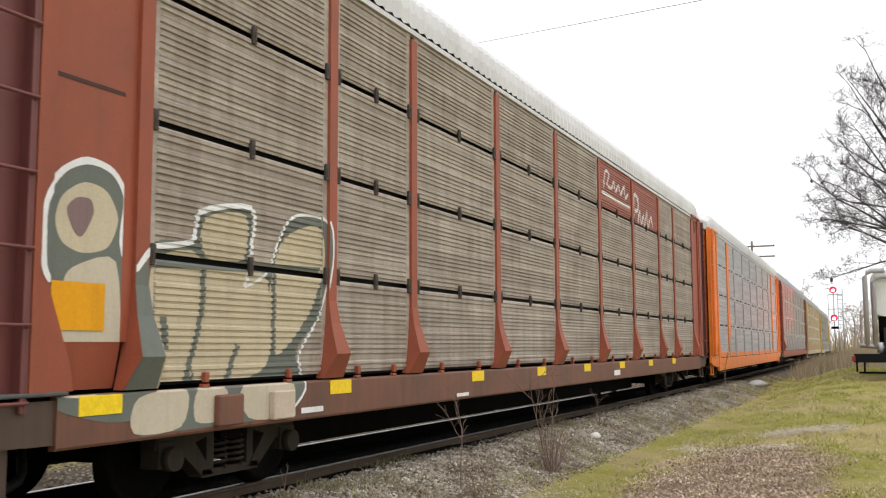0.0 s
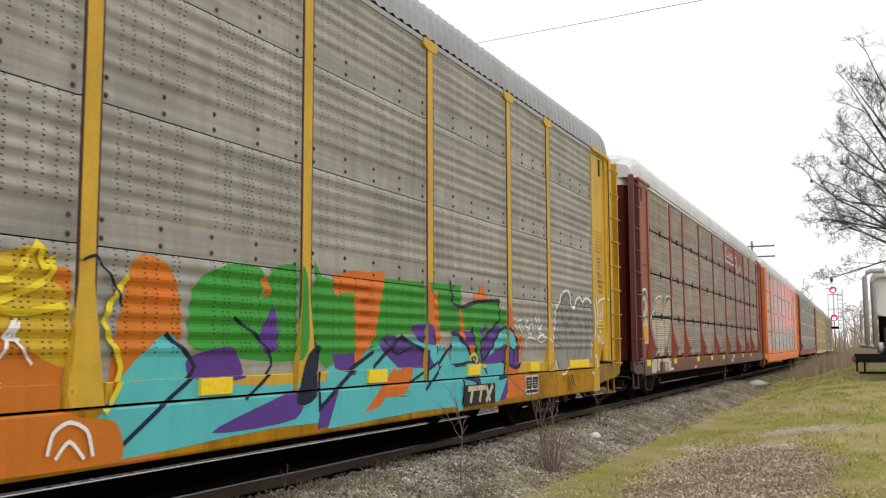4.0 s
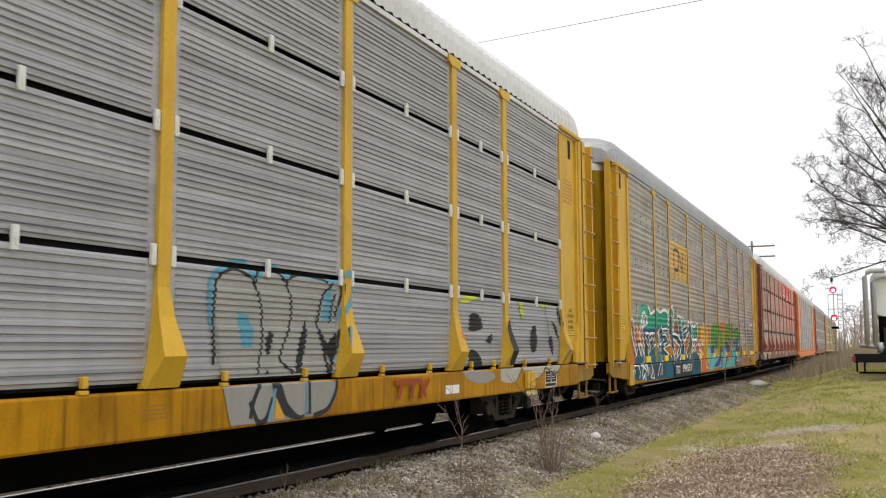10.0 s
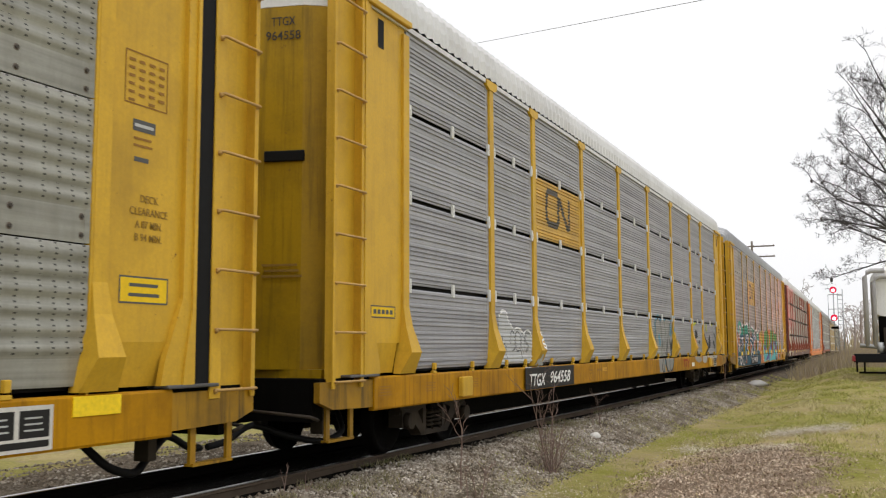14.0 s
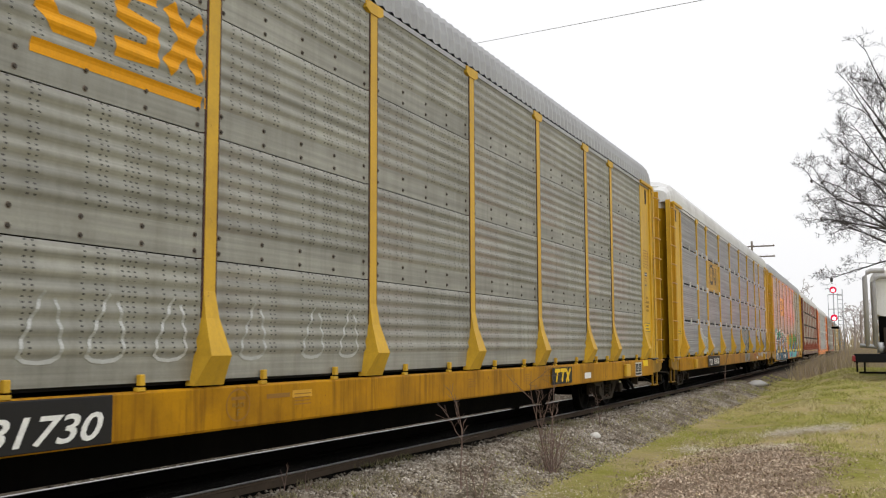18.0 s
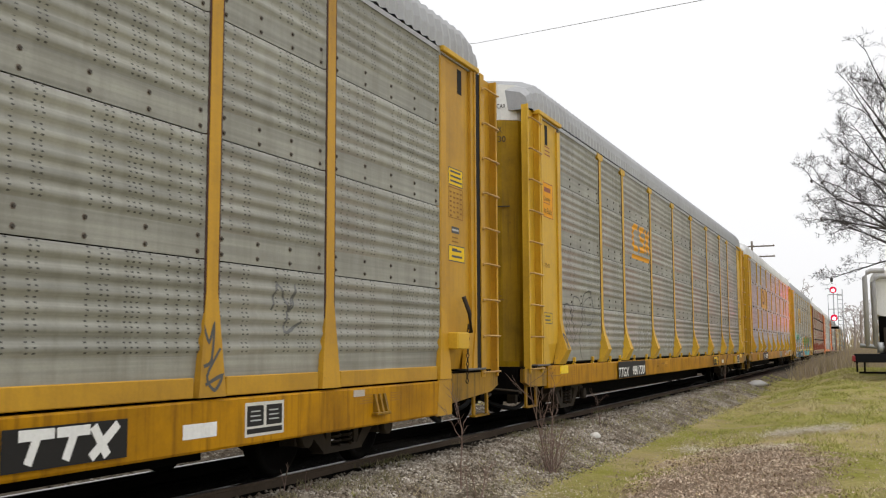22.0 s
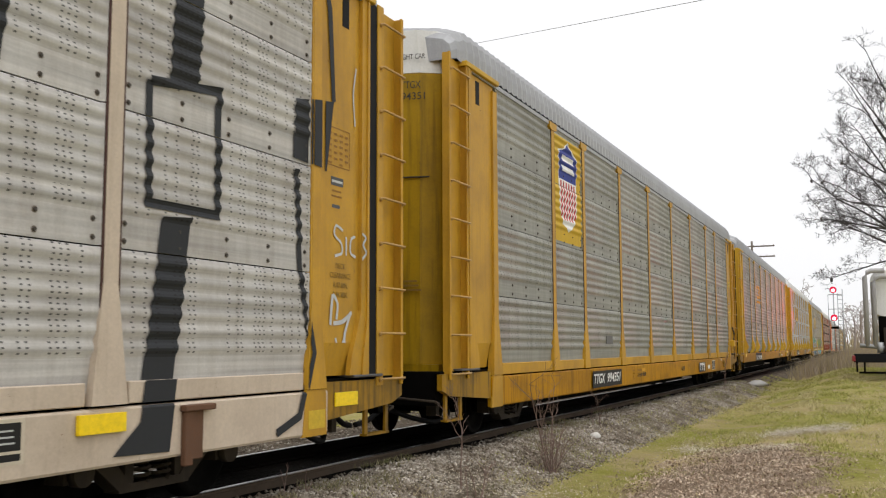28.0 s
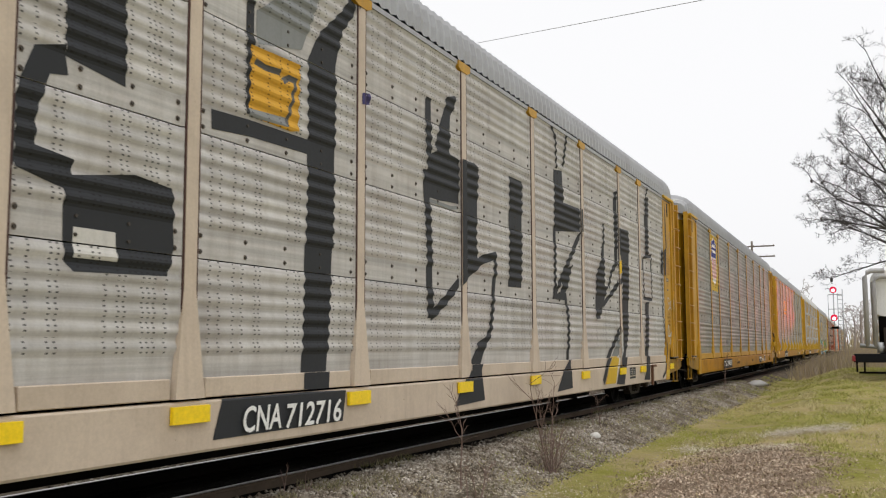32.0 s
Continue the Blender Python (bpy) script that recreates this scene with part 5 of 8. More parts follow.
def line(art, colour, width, *pts):
    """A sprayed stroke of a given width through points (y, z)."""
    p = [Vector((a, b)) for a, b in pts]
    left, right = [], []
    for i, q in enumerate(p):
        a = (q - p[i - 1]).normalized() if i else None
        b = (p[i + 1] - q).normalized() if i + 1 < len(p) else None
        d = (a or b) + (b or a)
        d = d.normalized() if d.length > 0.15 else (a or b)
        n = Vector((-d.y, d.x))
        ref = a or b
        grow_by = 1 / max(0.45, abs(n.dot(Vector((-ref.y, ref.x)))))
        wob = 1 + 0.25 * noise.noise((q.x * 5, q.y * 5, 0))
        left.append(q + n * width * 0.5 * grow_by * wob)
        right.append(q - n * width * 0.5 * grow_by * wob)
    out = []
    for i in range(len(p) - 1):
        out.append([left[i], right[i], right[i + 1]])
        out.append([left[i], right[i + 1], left[i + 1]])
    art.append((colour, out))


def curved(pts, closed=False, n=4):
    """A smooth run through the points; a point given twice stays a sharp corner."""
    p = [Vector(q) for q in pts]
    k = len(p)
    out = []
    for i in range(k if closed else k - 1):
        a, b = p[i], p[(i + 1) % k]
        if (b - a).length < 1e-6:
            continue
        prev = p[(i - 1) % k] if closed or i else a
        nxt = p[(i + 2) % k] if closed or i + 2 < k else b
        ta, tb = (b - prev) * 0.42, (nxt - a) * 0.42
        if (prev - a).length < 1e-6:
            ta = (b - a) * 0.5
        if (nxt - b).length < 1e-6:
            tb = (b - a) * 0.5
        cap = (b - a).length * 1.1
        ta = ta * min(1, cap / max(ta.length, 1e-6))
        tb = tb * min(1, cap / max(tb.length, 1e-6))
        for j in range(n):
            u = j / n
            h = u * u * (3 - 2 * u)
            out.append(a * (1 - h) + b * h + ta * (u * (1 - u) ** 2) - tb * (u * u * (1 - u)))
    if not closed:
        out.append(p[-1])
    return out


def blob(art, colour, *pts):
    """A filled shape with rounded edges."""
    fill(art, colour, *[tuple(q) for q in curved(pts, True)])


def flow(art, colour, width, *pts):
    """A sprayed stroke that bends smoothly."""
    line(art, colour, width, *[tuple(q) for q in curved(pts)])


def outlined(art, width, *pts):
    """A white stroke with a dark drop shadow beside it."""
    flow(art, "navy", width * 0.8, *[(y + 0.03, z - 0.012) for y, z in pts])
    flow(art, "white", width, *pts)


def clip(poly, axis, lo, hi):
    for bound, sign in ((lo, 1), (hi, -1)):
        res = []
        for i, b in enumerate(poly):
            a = poly[i - 1]
            da, db = sign * (a[axis] - bound), sign * (b[axis] - bound)
            if (da >= 0) != (db >= 0):
                f = da / (da - db)
                res.append((a[0] + (b[0] - a[0]) * f, a[1] + (b[1] - a[1]) * f))
            if db >= 0:
                res.append(b)
        poly = res
        if len(poly) < 3:
            return []
    return poly


def side_regions(kind, kick):
    """The near side as bands (y0, y1, z0, z1, x at z0, x at z1), outermost surface at each place."""
    low = KICK_TOP if kick else ROW0 + SLOT
    sill_lo, sill_hi = (0.50, 0.925) if kick else (0.66, 1.03)
    end = 12.0 if kick else 12.6
    out = [(-end, end, sill_lo + 0.02, sill_hi - 0.02, SILL_X, SILL_X)]
    out += [(-end, end, sill_lo, sill_lo + 0.02, SILL_X - 0.012, SILL_X), (-end, end, sill_hi - 0.02, sill_hi - 0.002, SILL_X, SILL_X - 0.012)]
    p = profile(kind)
    for a, b in zip(POSTS, POSTS[1:]):
        for r in range(4):
            base = ROW0 + r * ROWH
            for (z0, x0), (z1, x1) in zip(p, p[1:]):
                if z1 - z0 > 1e-5 and base + z1 > low:
                    inset = 0.175 if kind == "ribbed" else 0.125
                    out.append((a + inset, b - inset, max(low, base + z0), base + z1, PANEL_X + x0, PANEL_X + x1))
            rim, top, x = (0.11, ROWH - 0.011, 0.034) if kind != "ribbed" else (0.16, ROWH - 0.052, 0.012)
            for y0, y1 in ((a + 0.075, a + rim), (b - rim, b - 0.075)):
                out.append((y0, y1, max(low, base), base + top, PANEL_X + x, PANEL_X + x))
        if kick:
            out.append((a + 0.22, b - 0.22, 0.945, KICK_TOP, 1.545, 1.545))
    for y in POSTS:
        out.append((y - 0.072, y + 0.072, 1.83, 5.12, POST_X, POST_X))
        foot = foot_rings(kick)[::-1]
        for (z0, x0, w0), (z1, x1, w1) in zip(foot, foot[1:]):
            for k in range(6):
                a, b = k / 6, (k + 1) / 6
                w = min(w0 + (w1 - w0) * a, w0 + (w1 - w0) * b)
                out.append((y - w, y + w, z0 + (z1 - z0) * a, z0 + (z1 - z0) * b, x0 + (x1 - x0) * a, x0 + (x1 - x0) * b))
    for s in (1, -1):
        y0, y1 = sorted((s * 11.99, s * 12.66))
        out.append((y0, y1, 1.40, 5.2, PANEL_X + 0.012, PANEL_X + 0.012))
        y0, y1 = sorted((s * 12.70, s * 12.80))
        out.append((y0, y1, 1.8, 5.2, PANEL_X + 0.055, PANEL_X + 0.055))
    return out


SPLIT = {"label_patch": "patch", "graffiti_tag": "stroke"}


def spray(car, kind, art, name, label, kick=False, off=0.003, step=0.0002):
    """Lays shapes on the car's side so that they follow its ribs, posts and sill."""
    regions = side_regions(kind, kick)
    punched = kind == "waved" and name == "graffiti_piece"
    groups = [[(i, a)] for i, a in enumerate(art)] if name in SPLIT else [list(enumerate(art))]
    first = None
    for group in groups:
        colours, verts, faces, mats = [], [], [], []
        for layer, (colour, tris) in group:
            if colour not in colours:
                colours.append(colour)
            lift = off + step * layer
            for t in tris:
                ylo, yhi = min(q[0] for q in t), max(q[0] for q in t)
                zlo, zhi = min(q[1] for q in t), max(q[1] for q in t)
                for y0, y1, z0, z1, x0, x1 in regions:
                    if yhi <= y0 or ylo >= y1 or zhi <= z0 or zlo >= z1:
                        continue
                    q = clip([(v[0], v[1]) for v in t], 0, y0, y1)
                    q = clip(q, 1, z0, z1) if q else q
                    if len(q) < 3:
                        continue
                    area = sum(q[i - 1][0] * q[i][1] - q[i][0] * q[i - 1][1] for i in range(len(q)))
                    if abs(area) < 2e-6:
                        continue
                    if area < 0:
                        q = q[::-1]
                    k = len(verts)
                    verts.extend([(x0 + (x1 - x0) * (z - z0) / (z1 - z0) + lift, y, z) for y, z in q])
                    faces.append(tuple(range(k, k + len(q))))
                    mats.append(colours.index(colour))
        if not faces:
            continue
        me = raw(name, verts, faces, [spray_mat(c, punched) for c in colours])
        me.polygons.foreach_set("material_index", mats)
        if first is None:
            first = put(name, me, car, label)
        else:
            put(SPLIT[name], me, first)
    return first


def rect(art, colour, y0, y1, z0, z1):
    fill(art, colour, (y0, z0), (y1, z0), (y1, z1), (y0, z1))


def text(car, body, width, height, m, mat, shear=0.0, name="lettering", label=""):
    """Flat letters of the built-in font, set to a width and a height, centred at m."""
    cu = bpy.data.curves.new("letters", "FONT")
    cu.body, cu.shear, cu.extrude, cu.resolution_u = body, shear, 0.001, 3
    cu.offset = 0.014 if mat is LETTER else 0.004
    cu.align_x, cu.align_y = "CENTER", "CENTER"
    tmp = bpy.data.objects.new("letters", cu)
    me = bpy.data.meshes.new_from_object(tmp)
    bpy.data.objects.remove(tmp)
    co = np.array([v.co[:] for v in me.vertices])
    lo, hi = co.min(0), co.max(0)
    co[:, 0] = (co[:, 0] - (lo[0] + hi[0]) / 2) * width / (hi[0] - lo[0])
    co[:, 1] = (co[:, 1] - (lo[1] + hi[1]) / 2) * height / (hi[1] - lo[1])
    me.vertices.foreach_set("co", co.ravel())
    me.materials.clear()
    me.materials.append(mat)
    me.name = name
    return put(name, me, car, label or "stencilled letters", m)


def on_side(y, z, x=SILL_X + 0.006):
    return pose(x, y, z, 90, 0, 90)


def bars(art, colour, y0, y1, z0, z1, rows, fill_part=0.5):
    """Lines of small unreadable print."""
    h = (z1 - z0) / rows
    for i in range(rows):
        cut = 0.12 * ((i * 37) % 5) / 5 * (y1 - y0)
        rect(art, colour, y0 + cut * 0.3, y1 - cut, z0 + h * i + h * (1 - fill_part) / 2, z0 + h * i + h * (1 + fill_part) / 2)


def frame_lines(art, colour, y0, y1, z0, z1, w=0.012):
    rect(art, colour, y0, y1, z0, z0 + w)
    rect(art, colour, y0, y1, z1 - w, z1)
    rect(art, colour, y0, y0 + w, z0 + w, z1 - w)
    rect(art, colour, y1 - w, y1, z0 + w, z1 - w)


PRINT_M = plain("faded_print", (0.26, 0.15, 0.02), 0.7)


def end_placards(car, kind, kick, table_z=3.22, deck_z=2.5, label=(1.69, 1.90), note=True):
    """A framed table, a note, the deck clearances and the yellow label on the head-end panel."""
    table, jots, lab = [], [], []
    frame_lines(table, "print", 12.02, 12.50, table_z, table_z + 0.42)
    for i in range(4):
        bars(table, "print", 12.06 + 0.11 * i, 12.13 + 0.11 * i, table_z + 0.05 * (i % 2), table_z + 0.38, 6 - i % 2, 0.36)
    spray(car, kind, table, "stencilled_table", "brown stencilled table in a frame", kick)
    if note:
        rect(jots, "greyd", 12.12, 12.37, table_z - 0.20, table_z - 0.11)
        bars(jots, "faint", 12.14, 12.35, table_z - 0.18, table_z - 0.13, 1, 0.5)
        bars(jots, "print", 12.13, 12.34, table_z - 0.34, table_z - 0.23, 2, 0.35)
        bars(jots, "greyd", 12.14, 12.30, table_z - 0.44, table_z - 0.40, 1, 0.9)
        spray(car, kind, jots, "stencilled_note", "small faded stencilled note", kick)
    z0, z1 = label or (0, 0)
    rect(lab, "signyellow", 12.02, 12.56, z0, z1)
    frame_lines(lab, "greyd", 12.02, 12.56, z0, z1, 0.014)
    bars(lab, "greyd", 12.12, 12.46, z0 + 0.03, z1 - 0.03, 2 if z1 - z0 > 0.15 else 1, 0.35)
    if label:
        spray(car, kind, lab, "warning_label", "yellow warning label with dark border", kick)
    if deck_z:
        for i, words in enumerate(("DECK", "CLEARANCE", "A 87 MIN.", "B 94 MIN.")):
            text(car, words, 0.2 if i == 0 else 0.42 if i == 1 else 0.3, 0.06, on_side(12.32, deck_z - 0.1 * i, PANEL_X + 0.018), PRINT_M)


def reflectors(car, kick, spots, width=0.42):
    """Yellow reflector strips along the sill or the kick plates."""
    z, x = ((1.035, 1.573) if kick else (0.95, SILL_X + 0.003))
    def build(bm):
        box(bm, -0.028, 0.006, -width / 2, width / 2, -0.07, 0.07, bevel=0.002)
    me = cached(("reflector", width), build, REFLECT)
    for y in spots:
        put("reflector", me, car, "yellow reflector strip", pose(x, y, z))


def number_plate_board(car, kind, kick, y0, y1, z0, z1):
    art = []
    rect(art, "plate", y0, y1, z0, z1)
    return spray(car, kind, art, "number_board", "black painted field for the car number", kick, off=0.003 + 0.0006 * 45)


def lube_plate(car, kind, kick, y, z, pale="white"):
    art = []
    rect(art, pale, y - 0.3, y + 0.3, z - 0.15, z + 0.15)
    rect(art, "plate", y - 0.27, y - 0.02, z - 0.06, z + 0.12)
    rect(art, "plate", y + 0.02, y + 0.27, z - 0.06, z + 0.12)
    rect(art, "plate", y - 0.27, y + 0.27, z - 0.125, z - 0.08)
    bars(art, "faint", y - 0.22, y - 0.06, z - 0.03, z + 0.09, 3, 0.3)
    bars(art, "faint", y + 0.06, y + 0.22, z - 0.03, z + 0.09, 3, 0.3)
    spray(car, kind, art, "stencil_panel", "black and white inspection stencil panel", kick)


def end_gear(car, mat):
    """Brake hoses, uncoupling rod and coupler at each end."""
    for e in (1, -1):
        h = tube(bmesh.new(), [tuple(q) for q in curved([(0.9, e * 12.3, 0.62), (1.05, e * 12.45, 0.42), (1.0, e * 12.8, 0.33), (0.8, e * 13.2, 0.42), (0.65, e * 13.6, 0.55), (0.6, e * 13.95, 0.42), (0.55, e * 14.2, 0.38)])], 0.035, 8)
        part("brake_hose", h, BLACKP, car)
        part("uncoupling_rod", tube(bmesh.new(), [(1.42, e * 13.55, 0.62), (1.42, e * 13.7, 0.66), (0.3, e * 13.75, 0.74)], 0.018, 6), STEEL, car)
        part("pipe_bracket", boxes((0.95, 1.1, e * 12.9 - 0.05, e * 12.9 + 0.05, 0.42, 0.8)), STEEL, car)
        c = bmesh.new()
        prism(c, [(-0.14, 0.0), (0.14, 0.0), (0.17, 0.2), (0.05, 0.32), (-0.05, 0.22), (-0.15, 0.3)], "z", 0.68, 0.98)
        part("coupler", c, STEEL, car, m=pose(0, e * 13.95, 0, 0, 0, 0 if e > 0 else 180))


def door_number(car, mark, number, mat, x=0.91):
    """Mark and number on the tail door, and the words above."""
    k = 1.3 if mat is LETTER else 1.0
    text(car, mark, 0.28 if len(mark) > 2 else 0.2, 0.10 * k, pose(x, -13.345, 4.93, 90, 0, 13), mat)
    text(car, number, 0.40 * k, 0.10 * k, pose(x, -13.345, 4.77, 90, 0, 13), mat)
    text(car, "FREIGHT CAR", 0.46, 0.075, pose(x - 0.03, -13.335, 5.33, 90, 0, 12), LETTER_B)
    if mat is LETTER:
        return
    art = boxes((0, 0.46, -0.004, 0.004, 0, 0.025), (0.03, 0.42, -0.004, 0.004, 0.06, 0.085), (0.0, 0.40, -0.004, 0.004, 0.12, 0.145))
    part("door_note", art, PRINT_M, car, m=pose(0.60, -13.40, 2.1, 0, 0, 12))


def door_slot(car, z=3.42):
    part("door_slot", boxes((-0.26, 0.20, -0.012, 0.02, -0.06, 0.06), bevel=0.01), BLACKP, car, "dark slot in the end door", pose(0.86, -13.335, z, 0, 0, 14))


def roof_corner(car, mat):
    """Gusset plates and the dark notch at the top of each end."""
    for e in (1, -1):
        part("corner_plate", boxes((1.30, 1.585, min(e * 11.72, e * 12.95), max(e * 11.72, e * 12.95), 5.225, 5.30), bevel=0.01), mat, car)
        part("corner_notch", boxes((1.40, PANEL_X + 0.016, e * 12.40 - 0.07, e * 12.40 + 0.07, 4.80, 5.14)), BLACKP, car, "dark notch below the roof corner")



art_big = []
blob(art_big, "orange", (-11.91, 1.5), (-11.5, 1.6), (-11.47, 1.38), (-11.4, 1.1), (-11.52, 0.62), (-12.09, 0.63), (-12.02, 0.92))
blob(art_big, "blue", (-11.42, 1.26), (-11.08, 1.19), (-10.7, 1.45), (-10.83, 0.62), (-11.52, 0.62), (-11.52, 0.83))
blob(art_big, "blue", (-11.37, 1.14), (-10.96, 1.47), (-10.48, 1.81), (-8.88, 1.85), (-7.28, 1.9), (-4.02, 1.8), (-4.13, 0.97), (-6.48, 0.91), (-6.69, 0.54), (-11.6, 0.62))
blob(art_big, "blue", (-10.93, 1.34), (-10.67, 1.42), (-10.33, 1.58), (-10.23, 1.74), (-9.89, 1.8), (-9.02, 1.83), (-8.6, 1.82), (-7.54, 1.82), (-7.13, 1.89), (-7.22, 0.77), (-7.62, 0.58), (-8.08, 0.57), (-10.96, 0.58))
blob(art_big, "deep", (-10.32, 1.42), (-9.99, 1.34), (-9.93, 1.01), (-9.92, 0.64), (-10.4, 0.61), (-10.37, 1.03))
blob(art_big, "deep", (-9.69, 0.91), (-9.17, 0.88), (-8.51, 0.99), (-8.09, 0.97), (-8.08, 0.62), (-9.68, 0.6))
blob(art_big, "seablue", (-9.11, 1.43), (-8.74, 1.38), (-8.62, 1.24), (-8.89, 0.96), (-9.25, 0.96), (-9.14, 1.2))
blob(art_big, "seablue", (-10.12, 1.75), (-9.92, 1.78), (-9.89, 1.68), (-10.22, 1.64))
blob(art_big, "blue", (-7.13, 1.66), (-6.69, 1.77), (-5.95, 1.63), (-5.4, 1.71), (-4.8, 1.87), (-4.3, 2.03), (-3.95, 1.86), (-3.78, 1.46), (-3.21, 1.46), (-2.91, 1.15), (-2.73, 0.92), (-2.74, 0.51), (-3.94, 0.47), (-7.22, 0.55))
blob(art_big, "green", (-10.93, 1.71), (-10.92, 1.97), (-10.82, 2.13), (-10.66, 2.28), (-10.46, 2.33), (-10.2, 2.34), (-9.97, 2.3), (-9.73, 2.24), (-9.61, 2.12), (-9.14, 2.21), (-8.85, 2.27), (-8.53, 2.19), (-8.11, 2.24), (-7.74, 2.26), (-7.45, 2.18), (-7.49, 1.85), (-8.44, 1.83), (-9.01, 1.8), (-9.83, 1.78), (-10.23, 1.8), (-10.54, 1.81), (-10.77, 1.72))
blob(art_big, "paleteal", (-10.88, 1.94), (-10.75, 2.14), (-10.56, 2.25), (-10.25, 2.29), (-10.06, 2.25), (-10.36, 2.24), (-10.56, 2.16), (-10.69, 2.03), (-10.8, 1.83))
blob(art_big, "sheetgrey", (-10.68, 1.93), (-10.57, 2.04), (-10.43, 2.11), (-10.27, 2.12), (-10.1, 2.06), (-10.03, 1.96), (-10.1, 1.88), (-10.23, 1.86), (-10.33, 1.92), (-10.34, 2.01), (-10.55, 1.95))
blob(art_big, "green", (-7.44, 1.99), (-7.4, 2.19), (-7.19, 2.32), (-6.92, 2.37), (-6.72, 2.27), (-6.69, 2.03), (-6.86, 1.76), (-7.07, 1.64), (-7.18, 1.78))
blob(art_big, "rust", (-6.74, 1.82), (-6.57, 1.95), (-6.08, 1.94), (-6.01, 1.73), (-6.68, 1.75))
blob(art_big, "green", (-6.11, 2.16), (-5.65, 2.15), (-5.68, 1.93), (-6.08, 1.94))
blob(art_big, "green", (-5.51, 2), (-5.4, 2.14), (-5.13, 2.04), (-5.1, 1.92), (-5.47, 1.84))
blob(art_big, "deep", (-7.12, 1.44), (-6.79, 1.32), (-6.68, 0.91), (-6.79, 0.78), (-7.06, 0.79), (-7.28, 0.94))
blob(art_big, "orange", (-10.66, 1.84), (-10.61, 1.78), (-10.59, 1.65), (-10.52, 1.55), (-10.44, 1.38), (-10.4, 1.21), (-10.5, 1.26), (-10.65, 1.4), (-10.77, 1.5), (-10.79, 1.62), (-10.74, 1.76))
blob(art_big, "ember", (-10.69, 1.84), (-10.62, 1.84), (-10.59, 1.73), (-10.68, 1.72))
blob(art_big, "orange", (-9.94, 1.49), (-9.85, 1.46), (-9.8, 1.34), (-9.74, 1.25), (-9.82, 1.21), (-9.91, 1.33))
blob(art_big, "orange", (-9.41, 1.54), (-9.28, 1.56), (-9.25, 1.4), (-9.37, 1.38))
blob(art_big, "amber", (-8.96, 1.67), (-8.72, 1.71), (-8.65, 1.58), (-8.85, 1.53))
blob(art_big, "ember", (-8.81, 1.52), (-8.65, 1.57), (-8.51, 1.42), (-8.62, 1.44))
blob(art_big, "orange", (-7.52, 1.85), (-7.4, 1.74), (-7.37, 1.38), (-7.12, 1.21), (-7.12, 1.07), (-7.95, 1.27), (-7.72, 1.34), (-7.58, 1.37))
blob(art_big, "orange", (-6.68, 1.49), (-6.2, 1.38), (-6.1, 1.31), (-6.39, 1.07), (-6.61, 1.29))
blob(art_big, "orange", (-5.22, 1.44), (-4.6, 1.69), (-4.51, 1.62), (-4.92, 1.1), (-5.1, 1.21))
blob(art_big, "orange", (-8.81, 0.63), (-8.62, 0.8), (-8.58, 0.63))
blob(art_big, "deep", (-10.95, 0.9), (-10.75, 0.88), (-10.83, 0.69), (-10.88, 0.8))
blob(art_big, "blue", (-10.69, 0.71), (-10.51, 0.85), (-10.3, 0.76), (-10.25, 0.65), (-10.45, 0.62))
blob(art_big, "sheetgrey", (-10.2, 0.85), (-9.98, 0.84), (-9.95, 0.69), (-10.17, 0.69))
blob(art_big, "orange", (-3.01, 1.89), (-2.42, 1.92), (-1.83, 1.9), (-1.55, 1.86), (-1.59, 0.96), (-1.14, 0.83), (-1.04, 0.63), (-1.09, 0.53), (-2.62, 0.56), (-2.48, 0.78), (-3, 1.02), (-3.13, 1.43), (-3, 1.56))
blob(art_big, "amber2", (-2.34, 1.88), (-1.83, 2.06), (-1.74, 1.85), (-1.55, 1.65), (-1.54, 1.22), (-2.08, 1.43), (-2.33, 1.63))
blob(art_big, "green", (-4.21, 1.85), (-4.11, 2.02), (-4.01, 2.11), (-3.89, 1.96), (-3.6, 1.92), (-3.09, 2), (-2.96, 1.91), (-2.99, 1.61), (-3.52, 1.56), (-4.04, 1.58), (-4.07, 1.7))
blob(art_big, "blue", (-3.98, 1.42), (-3.14, 1.54), (-3.2, 1.34), (-3.16, 1.2), (-3.44, 1.13), (-3.91, 1.26))
blob(art_big, "orange", (-4.09, 1.5), (-3.94, 1.5), (-3.96, 1.3), (-4.13, 1.32))
blob(art_big, "mist", (-4.3, 1.19), (-4.13, 1.26), (-4.02, 1.18), (-4.02, 0.75), (-4.32, 0.73), (-4.38, 0.96))
blob(art_big, "deep", (-3.92, 0.9), (-2.78, 0.9), (-2.74, 0.71), (-2.91, 0.63), (-3.9, 0.66))
outlined(art_big, 0.0792, (-10.82, 1.53), (-10.8, 1.72), (-10.7, 1.89), (-10.57, 2.03), (-10.43, 2.11), (-10.27, 2.14), (-10.12, 2.08), (-10.03, 1.98), (-10.05, 1.9), (-10.23, 1.84), (-10.35, 1.85), (-10.49, 1.81), (-10.6, 1.86), (-10.57, 1.73), (-10.5, 1.57), (-10.43, 1.42), (-10.38, 1.22), (-10.35, 1.15))
outlined(art_big, 0.0528, (-10.69, 1.89), (-10.56, 1.95), (-10.34, 2.01), (-10.34, 2.01), (-10.35, 1.93), (-10.49, 1.89), (-10.59, 1.86))
outlined(art_big, 0.0616, (-10.82, 1.55), (-10.76, 1.43), (-10.6, 1.32), (-10.46, 1.19), (-10.35, 1.11), (-10.35, 1.11), (-10.51, 0.99))
